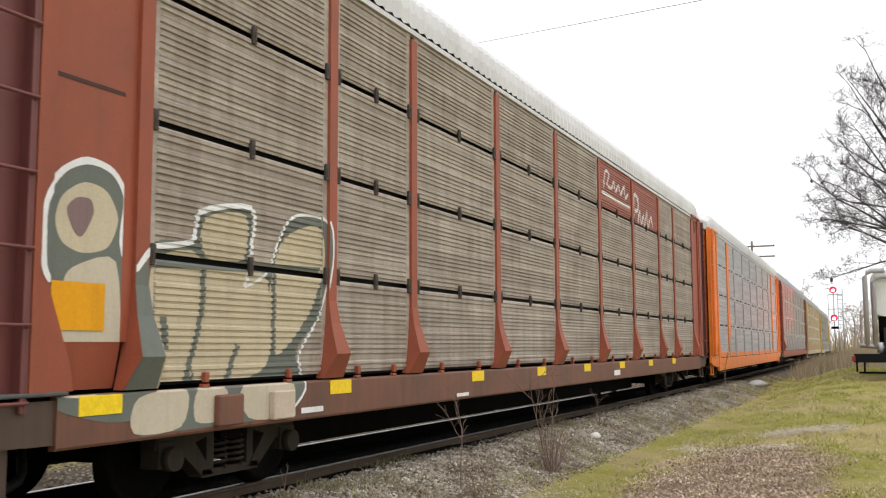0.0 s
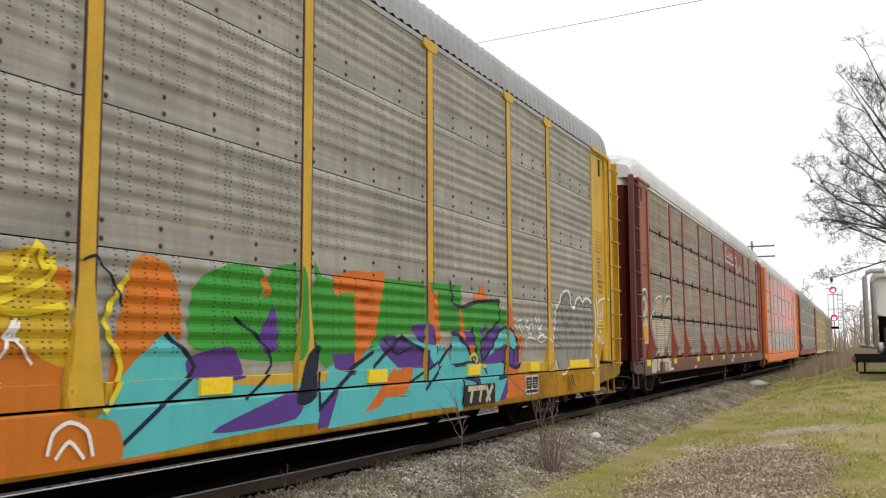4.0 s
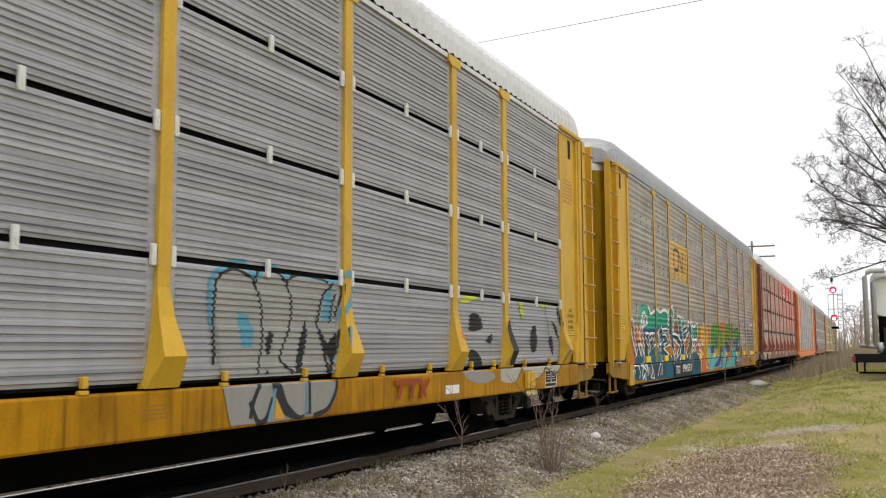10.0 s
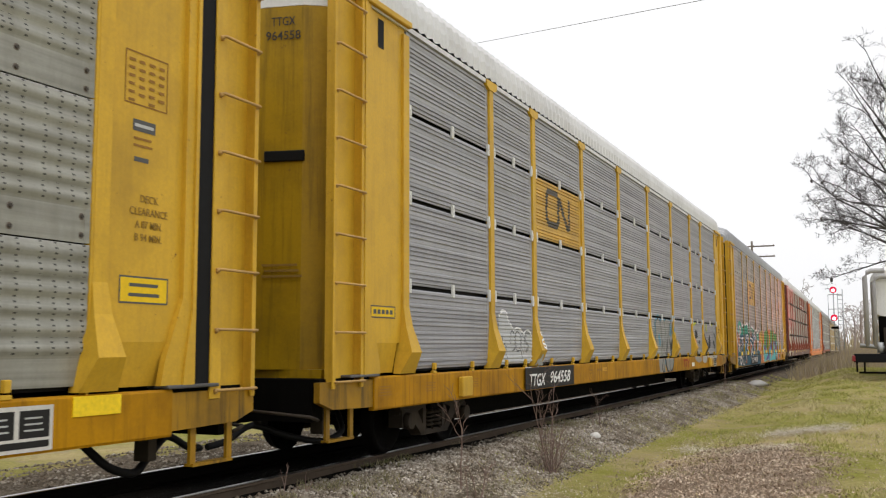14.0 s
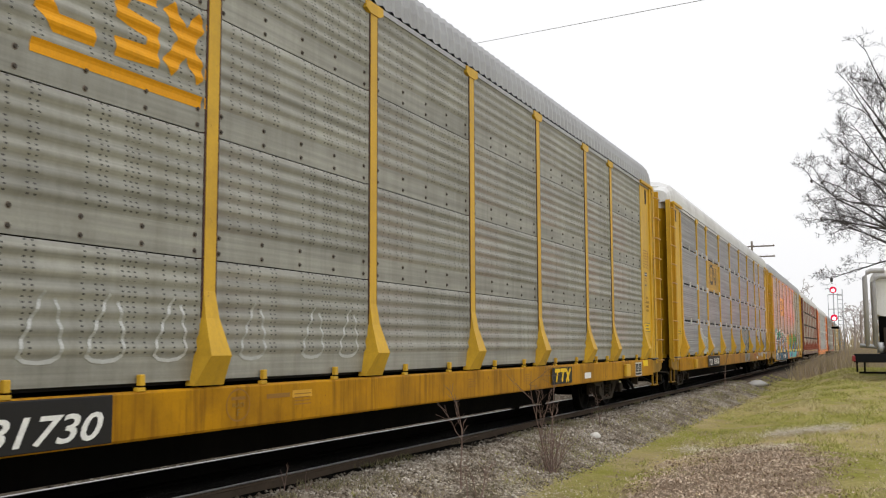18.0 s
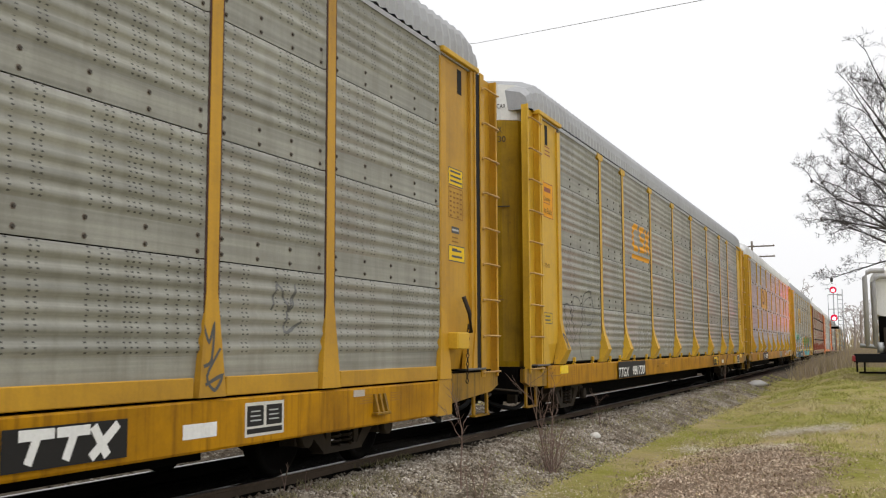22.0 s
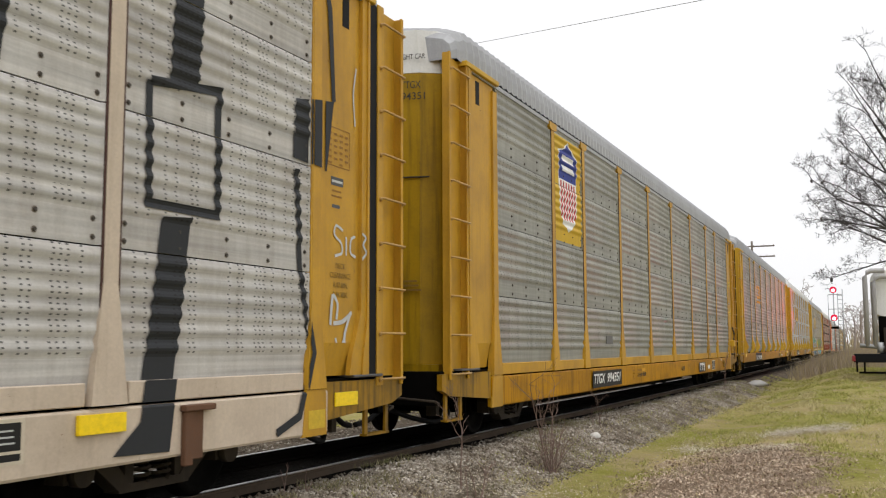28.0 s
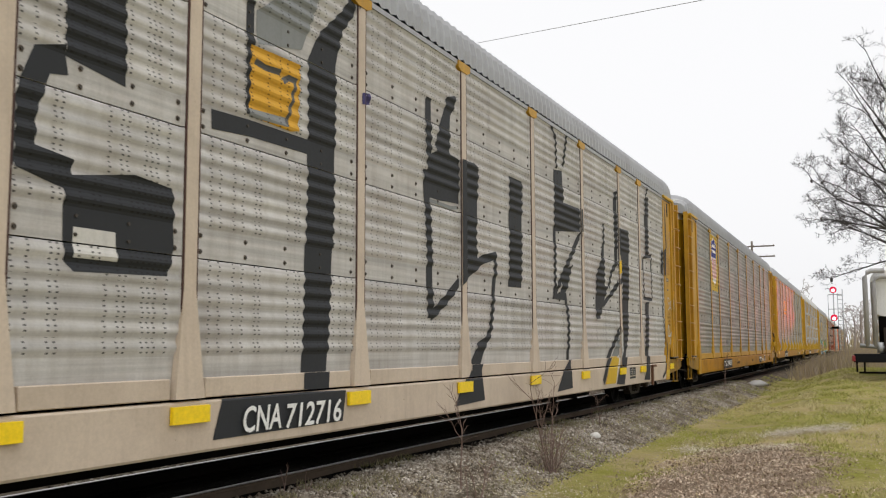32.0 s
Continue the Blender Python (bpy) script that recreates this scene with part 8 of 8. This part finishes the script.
KCAR = (car_mural, car_shield, car_roller)
spray(car_mural, "waved", art_big, "graffiti_piece", "teal, orange and white graffiti letters", True)
spray(car_mural, "waved", art_astro, "graffiti_piece", "green, turquoise and purple graffiti letters", True)
spray(car_mural, "waved", art_mid, "graffiti_piece", "orange and green strokes between two graffiti pieces", True)
spray(car_mural, "waved", art_silver, "graffiti_piece", "silver throw-up with white outline", True)
spray(car_red, "ribbed", art_tan, "graffiti_piece", "tan and grey-green throw-up with white outline", False)
spray(car_clean, "ribbed", art_spots, "graffiti_piece", "silver, black and blue graffiti fragments", False)
spray(car_roller, "waved", art_black, "graffiti_piece", "giant black roller letters", True)

art_tagb = []
flow(art_tagb, "white", 0.035, (12, 2.3), (12.05, 2.15), (12.08, 2), (12.06, 1.83), (11.96, 1.85), (11.94, 2.08), (12, 2.19), (12.09, 2.09), (12.14, 1.92))
flow(art_tagb, "white", 0.03, (12.21, 1.83), (12.26, 1.98), (12.31, 2.03), (12.33, 1.89), (12.23, 1.82))
flow(art_tagb, "white", 0.04, (12.44, 1.89), (12.43, 2.08), (12.42, 2.23))
flow(art_tagb, "white", 0.045, (12.13, 2.21), (12.27, 2.27), (12.43, 2.3), (12.65, 2.32), (12.83, 2.29))
flow(art_tagb, "white", 0.035, (12.03, 1.55), (12.12, 1.42), (12.08, 1.28), (12.16, 1.18), (12.1, 1.22))
flow(art_tagb, "white", 0.03, (12.03, 1.57), (12.15, 1.53), (12.23, 1.42), (12.14, 1.34))
flow(art_tagb, "white", 0.03, (12.15, 1.2), (12.29, 1.34), (12.4, 1.43), (12.54, 1.31))
flow(art_tagb, "white", 0.03, (12.29, 1.54), (12.39, 1.39), (12.56, 1.43))
flow(art_tagb, "white", 0.03, (12.23, 1.66), (12.28, 1.63), (12.32, 1.66))

art_tagf = []
flow(art_tagf, "chalk", 0.03, (12.36, 2.58), (12.22, 2.62), (12.19, 2.52), (12.33, 2.44), (12.34, 2.34), (12.2, 2.30))
flow(art_tagf, "chalk", 0.03, (12.43, 2.52), (12.43, 2.32))
flow(art_tagf, "chalk", 0.03, (12.62, 2.54), (12.53, 2.50), (12.52, 2.36), (12.63, 2.32))
flow(art_tagf, "chalk", 0.03, (12.70, 2.58), (12.78, 2.54), (12.72, 2.46), (12.79, 2.38), (12.70, 2.30))
flow(art_tagf, "chalk", 0.04, (12.12, 1.58), (12.16, 1.88), (12.26, 1.80), (12.24, 1.64))
flow(art_tagf, "chalk", 0.045, (12.18, 1.60), (12.36, 1.62), (12.55, 1.72))
flow(art_tagf, "chalk", 0.045, (12.52, 1.70), (12.40, 1.45), (12.46, 1.12))
flow(art_tagf, "chalk", 0.035, (12.22, 1.45), (12.30, 1.30), (12.38, 1.42))
flow(art_tagf, "chalk", 0.025, (12.60, 3.75), (12.56, 4.1), (12.62, 4.4))
spray(car_mural, "waved", art_tagb, "graffiti_tag", "white marker tags on the yellow end panel", True, off=0.008)
spray(car_roller, "waved", art_tagf, "graffiti_tag", "pale chalky tags on the yellow end panel", True, off=0.008)

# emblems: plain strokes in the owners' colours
for car_, kind_ in ((car_mural, "waved"), (car_clean, "ribbed")):
    e = []
    line(e, "emblem", 0.11, (-5.72, 4.02), (-6.28, 4.02), (-6.38, 3.93), (-6.38, 3.55), (-6.28, 3.46), (-5.82, 3.46), (-5.72, 3.55), (-5.72, 3.92), (-5.62, 3.92), (-5.20, 3.48), (-5.08, 3.50), (-5.08, 4.02))
    spray(car_, kind_, e, "emblem", "dark ribbon emblem on a yellow panel", car_ in KCAR)
e = []
line(e, "gold", 0.15, (-5.62, 4.12), (-5.98, 4.12), (-6.10, 4.02), (-6.10, 3.72), (-5.98, 3.62), (-5.62, 3.62))
line(e, "gold", 0.15, (-4.98, 4.12), (-5.36, 4.10), (-5.36, 3.90), (-5.02, 3.84), (-5.02, 3.64), (-5.42, 3.62))
line(e, "gold", 0.16, (-4.84, 4.12), (-4.40, 3.60))
line(e, "gold", 0.16, (-4.42, 4.12), (-4.84, 3.60))
rect(e, "gold", -6.2, -4.36, 3.36, 3.46)
spray(car_block, "waved", e, "emblem", "orange block emblem with an underline")
e = []
rect(e, "amber2", -8.92, -7.18, 3.22, 5.12)
fill(e, "white", (-8.62, 4.88), (-8.32, 4.94), (-8.05, 5.08), (-7.78, 4.94), (-7.48, 4.88), (-7.54, 3.78), (-7.72, 3.55), (-8.05, 3.42), (-8.38, 3.55), (-8.56, 3.78))
fill(e, "flagblue", (-8.59, 4.85), (-8.31, 4.91), (-8.05, 5.04), (-7.79, 4.91), (-7.51, 4.85), (-7.52, 4.36), (-8.58, 4.36))
for i in range(6):
    rect(e, "flagred", -8.49 + 0.16 * i, -8.41 + 0.16 * i, 3.62 + 0.06 * (i in (0, 5)), 4.33)
bars(e, "white", -8.42, -7.68, 4.48, 4.84, 2, 0.62)
spray(car_shield, "waved", e, "emblem", "blue, white and red shield on a yellow panel", True)
e = []
flow(e, "white", 0.06, (1.85, 4.62), (2.0, 5.0), (2.3, 4.98), (2.15, 4.75), (2.5, 4.7), (2.7, 4.9), (2.85, 4.68), (3.1, 4.86), (3.3, 4.68), (3.6, 4.92), (3.7, 4.66), (4.0, 4.8))
flow(e, "white", 0.07, (1.7, 4.52), (2.9, 4.50), (4.15, 4.50))
flow(e, "white", 0.09, (4.45, 4.2), (4.55, 4.85), (4.95, 4.8), (4.9, 4.55), (4.6, 4.5))
flow(e, "white", 0.07, (4.9, 4.25), (5.1, 4.55), (5.25, 4.25), (5.5, 4.5), (5.6, 4.22), (5.85, 4.62), (5.95, 4.25), (6.3, 4.55), (6.5, 4.3))
spray(car_red, "ribbed", e, "emblem", "faded white script strokes on oxide red panels")
e = []
flow(e, "greyd", 0.025, (-11.5, 1.1), (-11.35, 1.6), (-11.5, 2.05), (-11.2, 2.1), (-11.0, 1.9), (-10.9, 2.25), (-10.5, 2.2), (-10.4, 1.8), (-10.6, 1.5), (-10.4, 1.1))
flow(e, "greyd", 0.025, (-10.4, 1.85), (-10.25, 2.3), (-9.8, 2.4), (-9.6, 2.1), (-9.75, 1.8), (-10.1, 1.75))
flow(e, "greyd", 0.02, (-11.3, 1.85), (-11.1, 1.5), (-10.9, 1.75), (-10.95, 1.4), (-10.7, 1.7))
flow(e, "greyd", 0.04, (-11.15, 2.0), (-11.0, 1.75))
flow(e, "greyd", 0.04, (-11.85, 1.3), (-11.75, 1.5), (-11.88, 1.55), (-11.75, 1.3))
flow(e, "greyd", 0.015, (-9.9, 1.5), (-10.3, 2.1), (-9.7, 2.3), (-9.5, 1.9), (-9.8, 1.6))
for y in (-6.0, -5.4, -4.7, -3.6, -2.6, -1.9):
    flow(e, "faint", 0.03, (y, 1.75), (y - 0.2, 1.3), (y + 0.15, 1.3), (y + 0.1, 1.7))
spray(car_block, "waved", e, "graffiti_tag", "thin faded spray tags near the sill")

# numbers and sill marks
number_plate_board(car_mural, "waved", True, -7.03, -4.31, 0.545, 0.88)
text(car_mural, "TTGX", 0.62, 0.22, on_side(-6.53, 0.71, SILL_X + 0.034), LETTER, 0.2)
text(car_mural, "994593", 1.42, 0.22, on_side(-5.15, 0.73, SILL_X + 0.034), LETTER, 0.2)
number_plate_board(car_clean, "ribbed", False, -7.76, -5.18, 0.675, 1.02)
text(car_clean, "TTGX", 0.80, 0.20, on_side(-7.17, 0.82, SILL_X + 0.034), LETTER, 0.3)
text(car_clean, "964558", 1.13, 0.20, on_side(-5.97, 0.84, SILL_X + 0.034), LETTER, 0.3)
number_plate_board(car_block, "waved", False, -7.96, -5.40, 0.675, 1.02)
text(car_block, "TTGX", 0.92, 0.20, on_side(-7.48, 0.80, SILL_X + 0.034), LETTER, 0.3)
text(car_block, "981730", 1.22, 0.20, on_side(-6.10, 0.81, SILL_X + 0.034), LETTER, 0.3)
number_plate_board(car_shield, "waved", True, -6.85, -4.6, 0.55, 0.87)
text(car_shield, "TTGX", 0.80, 0.19, on_side(-6.36, 0.72, SILL_X + 0.034), LETTER, 0.3)
text(car_shield, "994351", 1.08, 0.19, on_side(-5.25, 0.72, SILL_X + 0.034), LETTER, 0.3)
text(car_roller, "CNA", 0.58, 0.23, on_side(-6.12, 0.73, SILL_X + 0.034), LETTER, 0.15)
text(car_roller, "712716", 1.0, 0.23, on_side(-5.25, 0.72, SILL_X + 0.034), LETTER, 0.15)
part("sill_sticker", boxes((PANEL_X + 0.03, PANEL_X + 0.036, -5.6, -5.1, 1.40, 1.56)), plain("dull_dark_sticker", (0.12, 0.12, 0.12), 0.6), car_shield, "small dark sticker on the sheet")
text(car_shield, "GSH80", 0.48, 0.12, on_side(2.5, 0.72), LETTER_B, 0.2)
text(car_shield, "LD LMT 80000", 0.84, 0.09, on_side(-2.58, 0.695), LETTER_B, 0.1)
for car_, k_, kind_, y, z, colour, board in ((car_shield, True, "waved", 5.54, 0.70, "white", True), (car_block, False, "waved", 5.3, 0.85, "signyellow", True), (car_clean, False, "ribbed", 5.74, 0.86, "markred", False), (car_mural, True, "waved", 5.78, 0.70, "tan", True)):
    if board:
        e = []
        rect(e, "plate", y - 0.56, y + 0.56, z - 0.14, z + 0.14)
        spray(car_, kind_, e, "mark_board", "black painted field", k_, off=0.03)
    for i in (-0.30, 0.02):
        e = []
        line(e, colour, 0.07, (y + i - 0.13, z + 0.09), (y + i + 0.17, z + 0.09))
        line(e, colour, 0.07, (y + i + 0.03, z + 0.09), (y + i - 0.05, z - 0.10))
        spray(car_, kind_, e, "owner_mark", "slanted owner mark stroke", k_, off=0.034)
    e = []
    line(e, colour, 0.07, (y + 0.22, z + 0.11), (y + 0.36, z - 0.11))
    line(e, colour, 0.07, (y + 0.46, z + 0.11), (y + 0.20, z - 0.11))
    spray(car_, kind_, e, "owner_mark", "slanted owner mark stroke", k_, off=0.034)
reflectors(car_mural, True, [-10.2, -8.0, -5.62, -2.73, 0.02, 2.85, 5.6, 8.1])
reflectors(car_mural, True, [10.6], 1.2)
reflectors(car_red, False, [-8.85, -5.15, -2.43, 0.25, 2.92, 5.7, 8.5])
reflectors(car_red, False, [-12.2], 0.42)
reflectors(car_block, False, [-11.7, 11.8], 0.46)
for y in (-9.0, -7.1, -4.36, -1.5, 1.35, 4.2, 7.02, 8.92, 12.42):
    put("reflector", CACHE[("reflector", 0.46)], car_roller, "yellow reflector strip", pose(SILL_X + (0.034 if y < 12 else -0.012), y, 0.82))
part("warning_label", boxes((SILL_X, SILL_X + 0.009, 11.66, 11.96, 0.56, 0.74)), plain("aged_label", (0.60, 0.40, 0.02), 0.6), car_roller, "aged yellow label on the end post")
for car_, kind_, k_, y, z in ((car_mural, "waved", True, 8.01, 0.75), (car_shield, "waved", True, 7.87, 0.72), (car_roller, "waved", True, 7.96, 0.76), (car_clean, "ribbed", False, 11.02, 0.82), (car_block, "waved", False, 11.1, 0.83)):
    lube_plate(car_, kind_, k_, y, z, "tan2" if car_ is car_roller else "pale")
end_placards(car_mural, "waved", True, 3.22, 2.74)
end_placards(car_block, "waved", False)
end_placards(car_clean, "ribbed", False, 3.95, 2.0, (1.54, 1.64), False)
end_placards(car_shield, "waved", True, 3.06, 0, (2.48, 2.70))
end_placards(car_roller, "waved", True, 3.24, 2.2, None)
e = []
rect(e, "signyellow", 12.02, 12.50, 3.50, 3.74)
frame_lines(e, "greyd", 12.02, 12.50, 3.50, 3.74)
bars(e, "greyd", 12.07, 12.46, 3.53, 3.72, 3, 0.4)
spray(car_shield, "waved", e, "warning_label", "yellow warning label with three lines of print", True)
for car_, kind_, k_ in ((car_mural, "waved", True), (car_block, "waved", False), (car_shield, "waved", True), (car_roller, "waved", True), (car_clean, "ribbed", False)):
    for y in (-12.5, -11.3, -9.9, -0.98 if car_ is car_shield else -3.0, 1.2, 3.4, 9.6, 10.3) if car_ is not car_roller else ():
        e = []
        bars(e, "print", y, y + 0.30, 0.74 if k_ else 0.80, 0.85 if k_ else 0.93, 4, 0.28)
        spray(car_, kind_, e, "sill_stencil", "small faded stencil on the sill", k_)
    e = []
    rect(e, "white", 6.75, 7.18, 0.62 if k_ else 0.75, 0.74 if k_ else 0.86)
    spray(car_, kind_, e, "sill_stencil", "plain white patch on the sill", k_)
e = []
rect(e, "gold", -12.68, -12.16, 1.48, 1.82)
bars(e, "white", -9.6, -9.2, 0.72, 0.78, 1, 0.9)
bars(e, "white", 2.2, 2.7, 0.74, 0.86, 1, 0.9)
bars(e, "white", -5.9, -5.5, 0.70, 0.75, 1, 0.9)
spray(car_red, "ribbed", e, "label_patch", "orange label and faded white stencils", False, off=0.012)
e = []
rect(e, "gold", -12.80, -12.08, 3.54, 4.14)
frame_lines(e, "rust", -12.80, -12.08, 3.54, 4.14)
bars(e, "rust", -12.55, -12.20, 3.97, 4.07, 1, 0.8)
rect(e, "rust", -12.64, -12.24, 3.78, 3.79)
rect(e, "amber2", -12.76, -12.20, 1.73, 1.92)
frame_lines(e, "greyd", -12.76, -12.20, 1.73, 1.92)
bars(e, "greyd", -12.66, -12.30, 1.76, 1.89, 2, 0.4)
bars(e, "rust", -12.5, -12.2, 4.6, 4.8, 3, 0.3)
text(car_block, "Quality", 0.36, 0.10, on_side(-12.42, 3.85, PANEL_X + 0.024), PRINT_M)
text(car_block, "Auto Rack", 0.56, 0.10, on_side(-12.44, 3.66, PANEL_X + 0.024), PRINT_M)
text(car_block, "3-2242", 0.34, 0.07, on_side(-12.48, 2.72, PANEL_X + 0.018), PRINT_M)
spray(car_block, "waved", e, "placard", "orange quality label with faded print")
e = []
rect(e, "signyellow", -12.78, -12.20, 1.66, 1.83)
frame_lines(e, "greyd", -12.78, -12.20, 1.66, 1.83)
bars(e, "greyd", -12.68, -12.30, 1.69, 1.80, 2, 0.35)
spray(car_mural, "waved", e, "warning_label", "yellow warning label with dark border", True)
e = []
rect(e, "signyellow", -12.60, -12.05, 1.70, 1.80)
frame_lines(e, "greyd", -12.62, -12.03, 1.68, 1.82)
for i in range(5):
    rect(e, "greyd", -12.56 + 0.098 * i, -12.49 + 0.098 * i, 1.725, 1.775)
spray(car_clean, "ribbed", e, "placard", "narrow stencilled label")
for car_, mark, number, mat_ in ((car_red, "SP", "518154", LETTER), (car_mural, "TTGX", "994593", LETTER_B), (car_clean, "TTGX", "964558", LETTER_B), (car_block, "TTGX", "981730", LETTER_B), (car_shield, "TTGX", "994351", LETTER_B)):
    door_number(car_, mark, number, mat_, 0.80 if car_ is car_clean else 0.91)
door_slot(car_red)
part("panel_joint", boxes((PANEL_X + 0.004, PANEL_X + 0.016, -12.66, -12.0, 3.255, 3.285)), PRIMER_M, car_red, "dark joint across the end panel")
door_slot(car_clean)
for car_, m_ in ((car_red, REDBROWN), (car_mural, YELLOW), (car_clean, YELLOW), (car_block, YELLOW), (car_shield, YELLOW), (car_roller, YELLOW), (car_orange, ORANGE)):
    end_gear(car_, m_)
    roof_corner(car_, m_)
e = []
flow(e, "greyd", 0.03, (6.98, 1.55), (7.05, 1.4), (7.12, 1.55), (7.08, 1.25), (6.98, 1.2))
flow(e, "greyd", 0.03, (7.2, 1.35), (7.02, 1.12), (7.12, 1.0), (7.22, 1.12), (7.0, 1.05))
flow(e, "grey", 0.03, (8.0, 1.7), (8.1, 1.95), (8.3, 1.7), (8.4, 1.95), (8.2, 1.5), (8.5, 1.6))
spray(car_shield, "waved", e, "graffiti_tag", "small grey marker tags", True)
for car_ in (car_mural, car_block, car_shield):
    part("door_joint", boxes((-0.42, 0.30, -0.006, 0.02, -0.008, 0.008)), LETTER_B, car_, "dark joint across the end door", pose(0.86, -13.335, 3.65, 0, 0, 14))
# oval clearance stencils, with small print beside them
for car_, kind_, k_, y, z in ((car_clean, "ribbed", False, -3.97, 0.84), (car_shield, "waved", True, -3.4, 0.75), (car_block, "waved", False, -3.87, 0.86)):
    e = []
    flow(e, "print", 0.014, *[(y + 0.165 * math.cos(a), z + 0.135 * math.sin(a)) for a in [2 * math.pi * i / 16 for i in range(17)]])
    bars(e, "print", y - 0.10, y + 0.10, z + 0.04, z + 0.075, 1, 0.8)
    spray(car_, kind_, e, "oval_stencil", "brown oval stencil ring on the sill", k_)
    text(car_, "PLATE", 0.17, 0.035, on_side(y, z), PRINT_M)
    text(car_, "F", 0.04, 0.06, on_side(y, z - 0.065), PRINT_M)
    e = []
    bars(e, "print", y + 0.42, y + 0.80, z + 0.03, z + 0.075, 1, 0.9)
    rect(e, "amber", y + 0.84, y + 1.18, z + 0.02, z + 0.09)
    spray(car_, kind_, e, "sill_stencil", "small faded stencil with a painted-over patch", k_)


def rope_bracket(bm):
    box(bm, 0, 0.075, -0.16, 0.16, -0.115, -0.085, bevel=0.006)
    for y in (-0.11, 0.0, 0.11):
        prism(bm, [(0.0, -0.085), (0.07, -0.085), (0.02, 0.11), (0.0, 0.11)], "y", y - 0.02, y + 0.02)


for car_, y, z in ((car_mural, 10.06, 0.74), (car_shield, 10.03, 0.73)):
    put("rope_bracket", cached(("rope_bracket",), rope_bracket, YELLOW_E), car_, "grimy three-finned bracket on the sill", pose(SILL_X, y, z))
part("sill_tag", boxes((SILL_X, SILL_X + 0.008, 9.47, 9.70, 0.83, 0.90)), plain("dull_white_tag", (0.50, 0.44, 0.38), 0.6), car_shield, "dull white tag plate")
# jacking pads and boxes on the sills
for car_, y, m_ in ((car_clean, -10.13, YELLOW), (car_clean, 9.88, YELLOW), (car_red, -9.95, CREAM), (car_red, -10.75, RED_S), (car_block, 9.9, YELLOW)):
    part("jacking_pad", boxes((SILL_X, SILL_X + 0.07, y - 0.17, y + 0.17, 0.70, 0.96), bevel=0.012), m_, car_)
BRACKET_M = paint("rusty_bracket", (0.13, 0.06, 0.03), (0.05, 0.028, 0.016), 0.6, rough=0.8)
part("tie_down_box", boxes((SILL_X, SILL_X + 0.07, 9.78, 10.16, 0.85, 0.90), (SILL_X, SILL_X + 0.05, 9.80, 9.90, 0.42, 0.85), (SILL_X, SILL_X + 0.02, 9.90, 10.06, 0.46, 0.85), bevel=0.008), BRACKET_M, car_roller, "rusty bracket on the sill")
# hand brake on the shield car's head end
part("brake_box", boxes((PANEL_X + 0.01, PANEL_X + 0.20, 11.9, 12.28, 1.32, 1.54), bevel=0.015), YELLOW, car_shield)
hb = part("brake_lever", tube(bmesh.new(), [(PANEL_X + 0.08, 12.36, 2.02), (PANEL_X + 0.14, 12.42, 1.8), (PANEL_X + 0.10, 12.56, 1.55)], 0.03, 8), STEEL, car_shield)
for i in range(14):
    z = 1.62 - 0.055 * i
    a = [2 * math.pi * k / 10 for k in range(11)]
    ring = [((0.018 if i % 2 else 0.0) * math.sin(t) + PANEL_X + 0.13, 12.40 - 0.004 * i + (0.0 if i % 2 else 0.018) * math.sin(t), z + 0.034 * math.cos(t)) for t in a]
    part("chain_link", tube(bmesh.new(), ring, 0.007, 5), STEEL, hb)
# latches that hold the lower sheets
def latch(bm):
    box(bm, 1.485, 1.53, -0.045, 0.045, 0.985, 1.018, bevel=0.005)
    box(bm, 1.495, 1.54, -0.028, 0.028, 1.03, 1.115, bevel=0.006)


for car_, m_ in ((car_clean, YELLOW), (car_block, YELLOW), (car_red, REDBROWN)):
    for a, b in zip(POSTS, POSTS[1:]):
        for f in (0.28, 0.72):
            put("latch", cached(("latch", m_.name), latch, m_), car_, m=pose(0.02, a + (b - a) * f, 0.04))



def run_of(t):
    """Metres that the train has gone since mid-clip."""
    u = (t - 16) / 16
    ease = float(np.interp(t, (0, 1.5, 6, 13, 19, 28, 30, 32), (0.5, 0.24, 0.14, 0.08, 0.1, 0.14, 0.24, 0.40)))
    return 16 * (4.327 * u - 0.083 * u * u) + ease


def motions():
    """The train rolls away from the camera, and its wheels turn."""
    for car, k in TRAIN:
        rows = []
        for i in range(33):
            s = FIRST + k * L + run_of(i)
            a, b = track(s + 10.05), track(s - 10.05)
            yaw = math.atan2(-(a[0] - b[0]), a[1] - b[1])
            rows.append((float(i), pose((a[0] + b[0]) / 2, (a[1] + b[1]) / 2, (a[2] + b[2]) / 2, 0, 0, math.degrees(yaw))))
        walk(car, rows)
    for w, y in WHEELSETS:
        rows = []
        for i in range(257):
            t = i / 8
            rows.append((t, pose(0, y, 0.42, -math.degrees(run_of(t) / 0.42), 0, 0)))
        walk(w, rows)


motions()
